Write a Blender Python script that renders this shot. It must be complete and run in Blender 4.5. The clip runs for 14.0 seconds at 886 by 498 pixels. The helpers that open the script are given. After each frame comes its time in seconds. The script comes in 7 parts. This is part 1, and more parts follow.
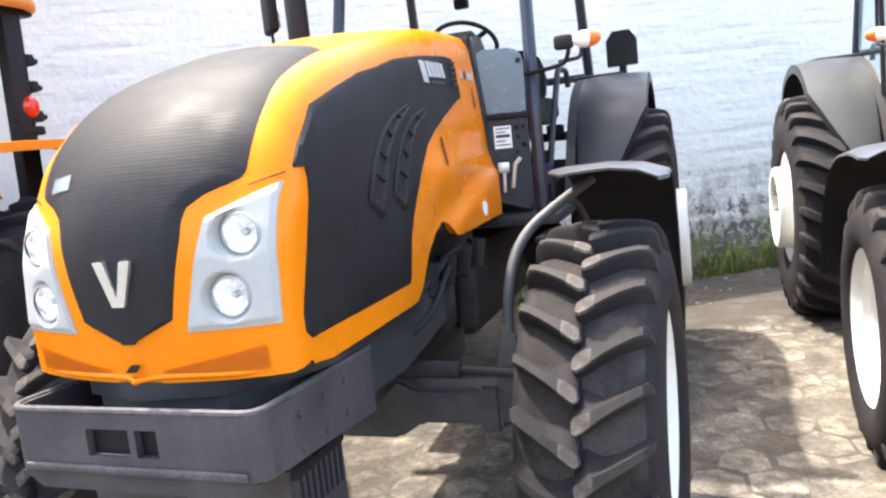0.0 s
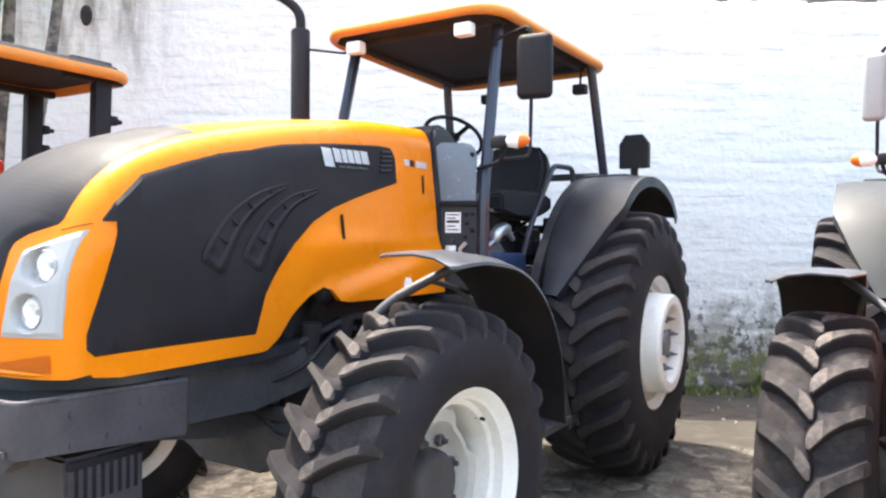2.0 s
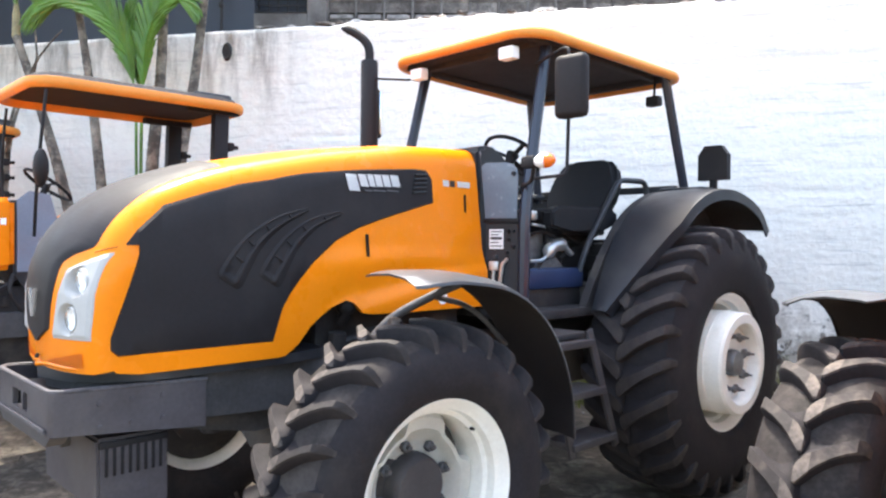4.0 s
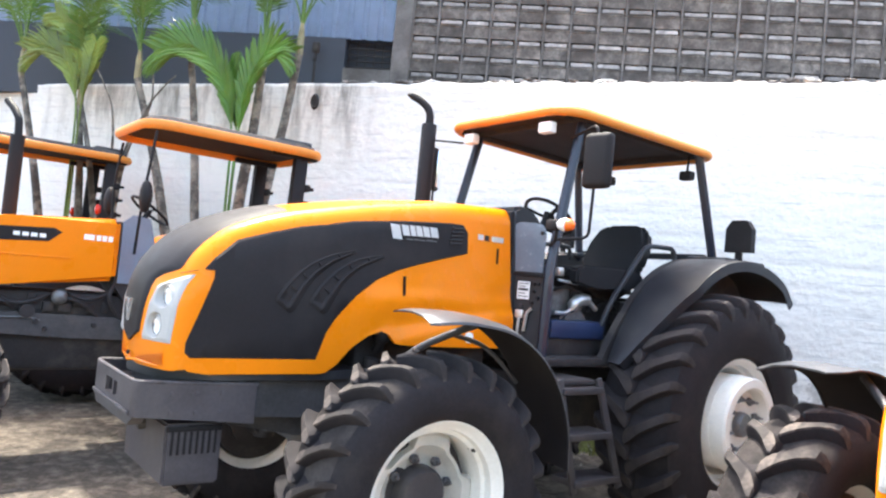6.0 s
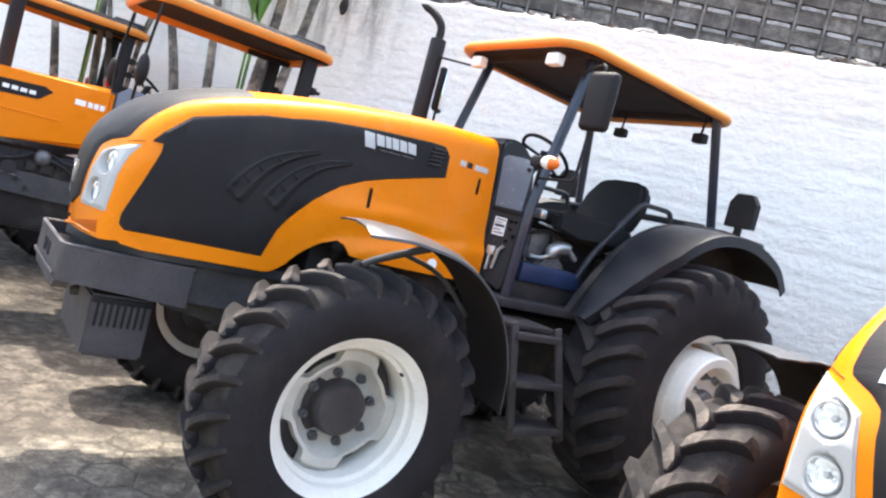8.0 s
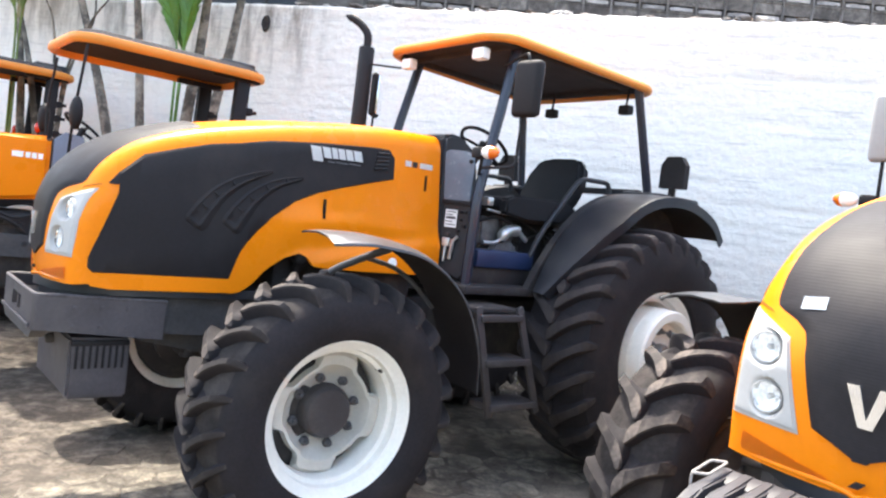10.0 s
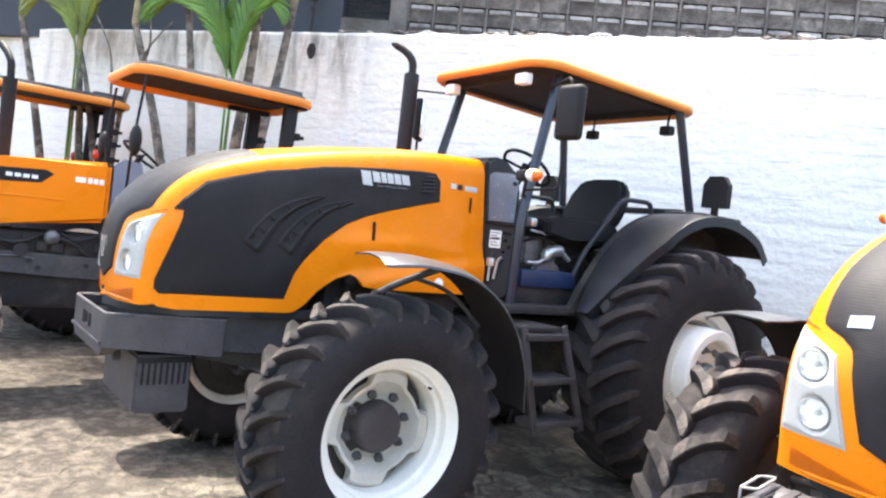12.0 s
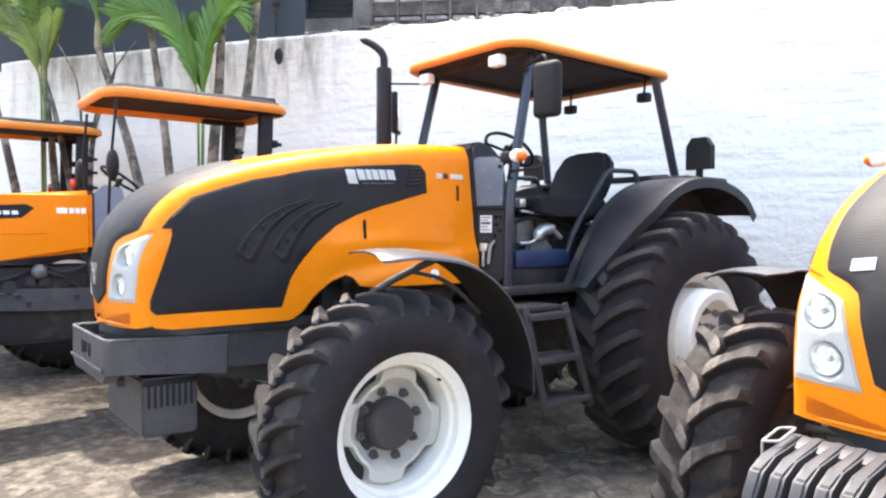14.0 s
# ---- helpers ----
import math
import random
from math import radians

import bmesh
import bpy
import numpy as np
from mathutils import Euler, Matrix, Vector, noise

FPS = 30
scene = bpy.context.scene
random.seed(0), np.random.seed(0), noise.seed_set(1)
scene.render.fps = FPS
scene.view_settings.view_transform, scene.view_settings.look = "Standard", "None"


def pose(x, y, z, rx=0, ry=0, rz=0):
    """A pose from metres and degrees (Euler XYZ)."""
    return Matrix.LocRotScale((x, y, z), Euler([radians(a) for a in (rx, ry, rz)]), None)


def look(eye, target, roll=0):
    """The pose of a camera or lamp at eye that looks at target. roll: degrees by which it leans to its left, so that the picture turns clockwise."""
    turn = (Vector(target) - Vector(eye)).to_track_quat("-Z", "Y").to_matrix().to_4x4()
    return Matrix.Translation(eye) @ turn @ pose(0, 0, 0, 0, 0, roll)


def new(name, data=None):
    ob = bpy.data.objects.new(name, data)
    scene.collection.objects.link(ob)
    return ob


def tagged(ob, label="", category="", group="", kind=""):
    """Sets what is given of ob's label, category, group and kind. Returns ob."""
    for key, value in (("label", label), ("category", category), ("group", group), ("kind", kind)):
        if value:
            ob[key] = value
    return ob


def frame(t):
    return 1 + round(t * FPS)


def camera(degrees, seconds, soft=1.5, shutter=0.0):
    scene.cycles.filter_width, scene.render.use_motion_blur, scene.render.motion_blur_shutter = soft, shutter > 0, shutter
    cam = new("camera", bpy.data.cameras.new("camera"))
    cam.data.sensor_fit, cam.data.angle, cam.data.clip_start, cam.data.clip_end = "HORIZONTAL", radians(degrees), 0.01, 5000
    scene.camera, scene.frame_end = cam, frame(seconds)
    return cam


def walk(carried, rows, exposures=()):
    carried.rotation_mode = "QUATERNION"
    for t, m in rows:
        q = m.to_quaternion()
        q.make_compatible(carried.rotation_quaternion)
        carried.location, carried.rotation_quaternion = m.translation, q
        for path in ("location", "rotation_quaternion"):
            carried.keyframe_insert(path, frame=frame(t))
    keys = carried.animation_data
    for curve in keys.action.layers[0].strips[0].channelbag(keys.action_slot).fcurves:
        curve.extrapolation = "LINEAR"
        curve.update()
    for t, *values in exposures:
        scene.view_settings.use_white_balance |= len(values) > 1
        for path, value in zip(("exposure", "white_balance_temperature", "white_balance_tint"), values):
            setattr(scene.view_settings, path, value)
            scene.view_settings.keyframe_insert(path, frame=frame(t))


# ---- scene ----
from mathutils.bvhtree import BVHTree

cam = camera(63.1, 14.0, soft=2.3)
PATH = [
    (0, (0.027, 0.0, 1.587), (-0.601, 1.88, 1.318), -6.0),
    (0.2, (0.149, 0.060, 1.577), (-0.519, 1.928, 1.329), -4.7),
    (0.5, (0.314, 0.096, 1.581), (-0.42, 1.946, 1.382), -5.7),
    (0.8, (0.487, 0.081, 1.563), (-0.317, 1.905, 1.405), -7.3),
    (1, (0.607, 0.058, 1.554), (-0.214, 1.876, 1.403), -5.4),
    (1.3, (0.823, 0.048, 1.563), (0.098, 1.898, 1.336), -3.9),
    (1.5, (0.957, 0.071, 1.567), (0.306, 1.95, 1.362), -3.6),
    (1.8, (1.118, 0.137, 1.547), (0.291, 1.956, 1.459), -2.2),
    (2, (1.213, 0.189, 1.543), (0.185, 1.905, 1.509), 0.4),
    (2.3, (1.317, 0.227, 1.574), (0.165, 1.862, 1.583), 0.5),
    (2.5, (1.369, 0.238, 1.59), (0.178, 1.845, 1.613), -0.0),
    (2.7, (1.417, 0.224, 1.578), (0.176, 1.793, 1.572), -0.3),
    (4.8, (2.221, 0.603, 1.626), (0.769, 1.979, 1.617), -0.2),
    (5, (2.276, 0.548, 1.625), (0.825, 1.924, 1.611), -1.0),
    (5.3, (2.385, 0.426, 1.624), (0.905, 1.770, 1.591), 0.1),
    (5.5, (2.449, 0.363, 1.625), (0.959, 1.696, 1.588), 3.2),
    (5.8, (2.501, 0.303, 1.634), (0.995, 1.619, 1.675), 5.0),
    (6, (2.512, 0.286, 1.634), (0.958, 1.543, 1.722), 5.3),
    (6.3, (2.539, 0.317, 1.627), (0.970, 1.552, 1.746), 5.8),
    (6.5, (2.558, 0.359, 1.628), (1.021, 1.633, 1.75), 5.5),
    (6.8, (2.564, 0.458, 1.627), (1.025, 1.727, 1.765), 3.7),
    (7, (2.559, 0.537, 1.637), (1.038, 1.829, 1.779), 3.0),
    (7.2, (2.558, 0.593, 1.635), (1.038, 1.886, 1.776), 4.1),
    (7.5, (2.549, 0.657, 1.616), (0.969, 1.881, 1.683), 8.7),
    (7.8, (2.552, 0.679, 1.590), (0.965, 1.894, 1.552), 14.2),
    (8, (2.579, 0.697, 1.597), (0.993, 1.913, 1.507), 14.9),
    (8.3, (2.581, 0.684, 1.591), (1.004, 1.910, 1.476), 14.5),
    (8.5, (2.561, 0.678, 1.572), (0.99, 1.909, 1.446), 13.4),
    (8.7, (2.565, 0.679, 1.571), (1.002, 1.918, 1.420), 11.8),
    (10.8, (2.769, 0.470, 1.610), (1.266, 1.788, 1.570), 5.0),
    (11, (2.768, 0.465, 1.609), (1.243, 1.758, 1.556), 4.6),
    (11.2, (2.768, 0.446, 1.606), (1.208, 1.696, 1.544), 5.1),
    (11.5, (2.765, 0.421, 1.605), (1.171, 1.627, 1.542), 5.9),
    (11.8, (2.768, 0.414, 1.603), (1.169, 1.613, 1.556), 6.7),
    (12, (2.765, 0.429, 1.604), (1.194, 1.667, 1.568), 6.6),
    (12.5, (2.745, 0.426, 1.612), (1.201, 1.697, 1.58), 5.9),
    (13, (2.737, 0.406, 1.614), (1.177, 1.657, 1.587), 6.1),
    (13.3, (2.733, 0.414, 1.614), (1.169, 1.661, 1.596), 8.0),
    (13.5, (2.726, 0.413, 1.617), (1.158, 1.655, 1.603), 8.0),
    (13.8, (2.730, 0.412, 1.599), (1.159, 1.648, 1.559), 3.7),
    (14, (2.732, 0.414, 1.594), (1.184, 1.679, 1.536), 0.3),
]
EXPOSURES = [(0, 2.56, 6800, 7), (2.0, 2.55, 6800, 7), (2.7, 2.49, 6800, 7), (5.0, 2.62, 6800, 7), (6.0, 2.61, 6800, 7), (7.0, 2.46, 6800, 7), (7.5, 2.35, 6800, 7), (8.5, 2.38, 6800, 7), (11.0, 2.52, 6800, 7), (12.0, 2.57, 6800, 7), (14.0, 2.61, 6800, 7)]
walk(cam, [(t, look(eye, target, roll)) for t, eye, target, roll in PATH], EXPOSURES)

# ---- light ----
world = bpy.data.worlds.new("sky")
scene.world = world
world.use_nodes = True
_n, _l = world.node_tree.nodes, world.node_tree.links
SUN_EL, SUN_AZ = 68.5, 286.0     # degrees; azimuth clockwise from +y
sky_tex = _n.new("ShaderNodeTexSky")
sky_tex.sky_type = "NISHITA"
sky_tex.sun_disc = False
sky_tex.sun_elevation = radians(SUN_EL)
sky_tex.sun_rotation = radians(SUN_AZ)
sky_tex.dust_density = 4.0
sky_tex.air_density = 1.2
_l.new(sky_tex.outputs[0], _n["Background"].inputs[0])
_n["Background"].inputs[1].default_value = 0.15
sun_data = bpy.data.lights.new("sun", "SUN")
sun_data.energy, sun_data.angle, sun_data.color = 2.15, radians(1.0), (1.0, 0.96, 0.9)
sun = new("sun", sun_data)
_a, _e = radians(SUN_AZ), radians(SUN_EL)
sun.matrix_world = look((8 * math.sin(_a) * math.cos(_e), 8 * math.cos(_a) * math.cos(_e), 8 * math.sin(_e)), (0, 0, 0))


# ---- materials ----
def mat(name, color, rough=0.5, metal=0.0, vary=0.12, scale=6.0, grain=60.0, bump=0.0, bump_scale=80.0, dirt=None, dirt_amount=0.0,
        dirt_scale=3.0, dirt_edge=0.15, spec=0.5, coat=0.0, rand=0.0, world=False):
    """A surface with slow and fine variation of colour, patches of dirt and fine relief."""
    m = bpy.data.materials.new(name)
    m.use_nodes = True
    nt = m.node_tree
    bsdf = nt.nodes["Principled BSDF"]
    tc = nt.nodes.new("ShaderNodeTexCoord")
    geo = nt.nodes.new("ShaderNodeNewGeometry")
    where = geo.outputs["Position"] if world else tc.outputs["Object"]

    def noise_node(s, detail=4.0, rough_=0.6):
        n = nt.nodes.new("ShaderNodeTexNoise")
        n.inputs["Scale"].default_value, n.inputs["Detail"].default_value, n.inputs["Roughness"].default_value = s, detail, rough_
        nt.links.new(where, n.inputs["Vector"])
        return n

    def ramp(src, lo, hi, a=0.35, b=0.65):
        r = nt.nodes.new("ShaderNodeMapRange")
        r.inputs[1].default_value, r.inputs[2].default_value = a, b
        r.inputs[3].default_value, r.inputs[4].default_value = lo, hi
        nt.links.new(src, r.inputs[0])
        return r.outputs[0]

    big, fine = noise_node(scale), noise_node(grain, 3.0)
    mul = nt.nodes.new("ShaderNodeMath")
    mul.operation = "MULTIPLY"
    nt.links.new(ramp(big.outputs["Fac"], 1 - vary, 1 + vary), mul.inputs[0])
    nt.links.new(ramp(fine.outputs["Fac"], 1 - vary * 0.6, 1 + vary * 0.6), mul.inputs[1])
    value = mul.outputs[0]
    if rand:
        info = nt.nodes.new("ShaderNodeObjectInfo")
        m2 = nt.nodes.new("ShaderNodeMath")
        m2.operation = "MULTIPLY"
        nt.links.new(value, m2.inputs[0])
        nt.links.new(ramp(info.outputs["Random"], 1 - rand, 1 + rand, 0.0, 1.0), m2.inputs[1])
        value = m2.outputs[0]
    hsv = nt.nodes.new("ShaderNodeHueSaturation")
    hsv.inputs["Color"].default_value = (*color, 1)
    nt.links.new(value, hsv.inputs["Value"])
    out = hsv.outputs["Color"]
    rough_src = ramp(big.outputs["Fac"], max(0.02, rough - 0.06), min(1.0, rough + 0.08))
    if dirt:
        dn = noise_node(dirt_scale, 7.0, 0.65)
        mask = ramp(dn.outputs["Fac"], 0.0, 1.0, 0.62 - dirt_amount * 0.35, 0.62 - dirt_amount * 0.35 + dirt_edge)
        mix = nt.nodes.new("ShaderNodeMix")
        mix.data_type = "RGBA"
        nt.links.new(mask, mix.inputs[0])
        nt.links.new(out, mix.inputs[6])
        mix.inputs[7].default_value = (*dirt, 1)
        out = mix.outputs[2]
    nt.links.new(out, bsdf.inputs["Base Color"])
    nt.links.new(rough_src, bsdf.inputs["Roughness"])
    bsdf.inputs["Metallic"].default_value = metal
    bsdf.inputs["Specular IOR Level"].default_value = spec
    bsdf.inputs["Coat Weight"].default_value = coat
    bsdf.inputs["Coat Roughness"].default_value = 0.12
    if bump:
        bn = noise_node(bump_scale, 6.0, 0.6)
        bp = nt.nodes.new("ShaderNodeBump")
        bp.inputs["Strength"].default_value, bp.inputs["Distance"].default_value = bump, 0.02
        nt.links.new(bn.outputs["Fac"], bp.inputs["Height"])
        nt.links.new(bp.outputs[0], bsdf.inputs["Normal"])
    return m


ORANGE = mat("orange_paint", (0.82, 0.219, 0.006), 0.28, spec=0.18, vary=0.03, scale=2.0, coat=0.06, dirt=(0.74, 0.22, 0.012), dirt_amount=0.12, dirt_edge=0.5)
def ribbed(m, scale, depth):
    """Fine level ribs pressed into a moulded surface."""
    nt = m.node_tree
    tc, wave, bump = nt.nodes.new("ShaderNodeTexCoord"), nt.nodes.new("ShaderNodeTexWave"), nt.nodes.new("ShaderNodeBump")
    wave.bands_direction = "Z"
    wave.inputs["Scale"].default_value = scale
    bump.inputs["Strength"].default_value, bump.inputs["Distance"].default_value = depth, 0.004
    nt.links.new(tc.outputs["Object"], wave.inputs["Vector"])
    nt.links.new(wave.outputs["Fac"], bump.inputs["Height"])
    nt.links.new(bump.outputs[0], nt.nodes["Principled BSDF"].inputs["Normal"])
    return m


NOSE_BLACK = ribbed(mat("black_ribbed_nose_plastic", (0.0185, 0.0165, 0.0190), 0.58, spec=0.20, vary=0.12, dirt=(0.032, 0.028, 0.027), dirt_amount=0.3, dirt_edge=0.4), 34.0, 0.05)
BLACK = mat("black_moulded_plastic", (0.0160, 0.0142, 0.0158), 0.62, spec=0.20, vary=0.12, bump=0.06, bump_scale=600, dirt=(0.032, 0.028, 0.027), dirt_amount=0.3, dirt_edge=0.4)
PLASTIC = mat("dark_grey_plastic", (0.024, 0.025, 0.030), 0.48, spec=0.4, vary=0.12, bump=0.05, bump_scale=400, dirt=(0.09, 0.085, 0.08), dirt_amount=0.25, dirt_edge=0.4)
BRACKET = mat("mid_grey_tube_paint", (0.075, 0.073, 0.078), 0.5, spec=0.35, vary=0.1, dirt=(0.16, 0.145, 0.13), dirt_amount=0.2, dirt_edge=0.4)
GREY = mat("grey_machine_paint", (0.046, 0.0415, 0.0445), 0.5, spec=0.4, vary=0.12, dirt=(0.12, 0.105, 0.09), dirt_amount=0.25, dirt_edge=0.35, bump=0.05)
DARK = mat("dark_iron", (0.031, 0.0280, 0.0295), 0.65, spec=0.3, vary=0.2, dirt=(0.10, 0.085, 0.07), dirt_amount=0.3, dirt_edge=0.3, bump=0.1)
FRAME = mat("dark_grey_frame_paint", (0.060, 0.057, 0.060), 0.6, spec=0.35, vary=0.2, dirt=(0.10, 0.088, 0.075), dirt_amount=0.3, dirt_edge=0.3, bump=0.15)
FADED = mat("sun_faded_orange_plastic", (0.66, 0.240, 0.038), 0.5, spec=0.35, vary=0.08, scale=3.0, dirt=(0.50, 0.24, 0.07), dirt_amount=0.3, dirt_edge=0.4)
NAVY = mat("dark_blue_paint", (0.013, 0.017, 0.034), 0.35, vary=0.1, coat=0.2)
CONSOLE = mat("blue_grey_panel", (0.17, 0.21, 0.28), 0.4, vary=0.06)
RUBBER = mat("tyre_rubber", (0.0178, 0.0153, 0.0174), 0.8, spec=0.22, vary=0.2, bump=0.12, bump_scale=150, dirt=(0.036, 0.030, 0.028), dirt_amount=0.35, dirt_scale=4.0, dirt_edge=0.35)
TREAD_FLOOR = mat("dusty_tread_floor", (0.026, 0.0220, 0.0215), 0.85, spec=0.2, vary=0.3, bump=0.15, bump_scale=150, dirt=(0.085, 0.072, 0.066), dirt_amount=0.35, dirt_scale=5.0, dirt_edge=0.3)
LUGTOP = mat("dusty_tread_rubber", (0.033, 0.0277, 0.0270), 0.8, spec=0.3, vary=0.25, bump=0.15, bump_scale=150, dirt=(0.150, 0.120, 0.104), dirt_amount=0.42, dirt_scale=6.0, dirt_edge=0.3)
DUSTY = mat("dust_caked_rubber", (0.075, 0.064, 0.060), 0.9, spec=0.2, vary=0.3, bump=0.15, bump_scale=150, dirt=(0.21, 0.172, 0.145), dirt_amount=0.5, dirt_scale=9.0, dirt_edge=0.3)
# darker, less dusty LUGTOP for rear tyres; their shade is in the colour
SHADED_TOP = mat("shaded_tread_rubber", (0.027, 0.0225, 0.024), 0.8, spec=0.3, vary=0.25, bump=0.15, bump_scale=150, dirt=(0.06, 0.049, 0.043), dirt_amount=0.35, dirt_scale=4.0, dirt_edge=0.3)
CREAM = mat("off_white_wheel_paint", (0.80, 0.775, 0.715), 0.42, vary=0.05, dirt=(0.5, 0.45, 0.36), dirt_amount=0.12, dirt_edge=0.3)
WHITE = mat("white_plastic", (0.88, 0.88, 0.88), 0.4, vary=0.03)
LAMP_SHELL = mat("silver_headlamp_shell", (0.40, 0.394, 0.386), 0.55, vary=0.04, spec=0.3)
EMBLEM = mat("polished_emblem", (0.80, 0.80, 0.79), 0.2, metal=0.8, vary=0.05)
RED = mat("red_lens", (0.55, 0.02, 0.008), 0.25, vary=0.05, coat=0.4)
AMBER = mat("amber_lens", (0.85, 0.16, 0.01), 0.2, vary=0.04, coat=0.4)
SILVER = mat("silver_weight_paint", (0.052, 0.0495, 0.055), 0.5, spec=0.25, vary=0.1, dirt=(0.060, 0.055, 0.054), dirt_amount=0.3, dirt_edge=0.3)
LINING = mat("dark_roof_lining", (0.046, 0.044, 0.047), 0.9, spec=0.08, vary=0.15)
FABRIC = mat("black_seat_vinyl", (0.011, 0.011, 0.013), 0.65, spec=0.25, vary=0.15, bump=0.1, bump_scale=200)
SOOT = mat("exhaust_dark_grey", (0.014, 0.0135, 0.016), 0.65, spec=0.25, vary=0.15)
PALE = mat("grey_mudguard_paint", (0.030, 0.032, 0.034), 0.5, spec=0.35, vary=0.05, coat=0.1)
GUARD_MATT = mat("matt_charcoal_plastic", (0.019, 0.0195, 0.0245), 0.46, spec=0.34, vary=0.05, bump=0.04, bump_scale=300, dirt=(0.05, 0.047, 0.046), dirt_amount=0.3, dirt_edge=0.4)
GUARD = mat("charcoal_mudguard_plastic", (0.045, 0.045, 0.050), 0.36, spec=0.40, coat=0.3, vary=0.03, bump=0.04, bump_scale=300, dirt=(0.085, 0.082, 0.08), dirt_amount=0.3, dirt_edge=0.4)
TRAY = mat("purple_grey_carrier_paint", (0.058, 0.0505, 0.056), 0.5, spec=0.4, vary=0.15, dirt=(0.085, 0.074, 0.066), dirt_amount=0.25, dirt_edge=0.35, bump=0.06)
MIRROR = mat("mirror_glass", (0.9, 0.9, 0.92), 0.03, metal=1.0, vary=0.0)
TANK = mat("blue_battery_box", (0.014, 0.028, 0.08), 0.45, vary=0.1)
CONCRETE = mat("weathered_concrete_block", (0.175, 0.158, 0.150), 0.9, vary=0.25, scale=2.0, bump=0.3, bump_scale=40, dirt=(0.085, 0.074, 0.068), dirt_amount=0.6, dirt_scale=2.2, dirt_edge=0.25, rand=0.10, world=True)
FACE = mat("soiled_block_face", (0.165, 0.145, 0.132), 0.95, vary=0.45, scale=9.0, bump=0.6, bump_scale=30, dirt=(0.060, 0.050, 0.046), dirt_amount=0.55, dirt_scale=2.0, dirt_edge=0.25, rand=0.2, world=True)
SILL = mat("pale_block_ledge", (0.34, 0.31, 0.295), 0.9, rand=0.3, vary=0.4, scale=8.0, bump=0.6, bump_scale=30, dirt=(0.20, 0.18, 0.165), dirt_amount=0.5, dirt_edge=0.3, dirt_scale=4.0, world=True)
PAVER = mat("worn_concrete_paver", (0.188, 0.162, 0.130), 0.92, vary=0.42, scale=13.0, grain=60, bump=1.0, bump_scale=14, dirt=(0.060, 0.050, 0.041), dirt_amount=0.50, dirt_scale=4.2, dirt_edge=0.22, rand=0.08, world=True)
EARTH = mat("dusty_joint_soil", (0.118, 0.100, 0.080), 0.95, vary=0.45, scale=5.0, bump=0.5, bump_scale=25, dirt=(0.045, 0.037, 0.030), dirt_amount=0.5, dirt_scale=1.4, dirt_edge=0.25, world=True)


LIMED = mat("lime_splashed_rubble", (0.62, 0.59, 0.56), 0.9, vary=0.3, scale=9.0, bump=0.4, bump_scale=30, dirt=(0.25, 0.22, 0.20), dirt_amount=0.45, dirt_scale=5.0, dirt_edge=0.2, world=True)


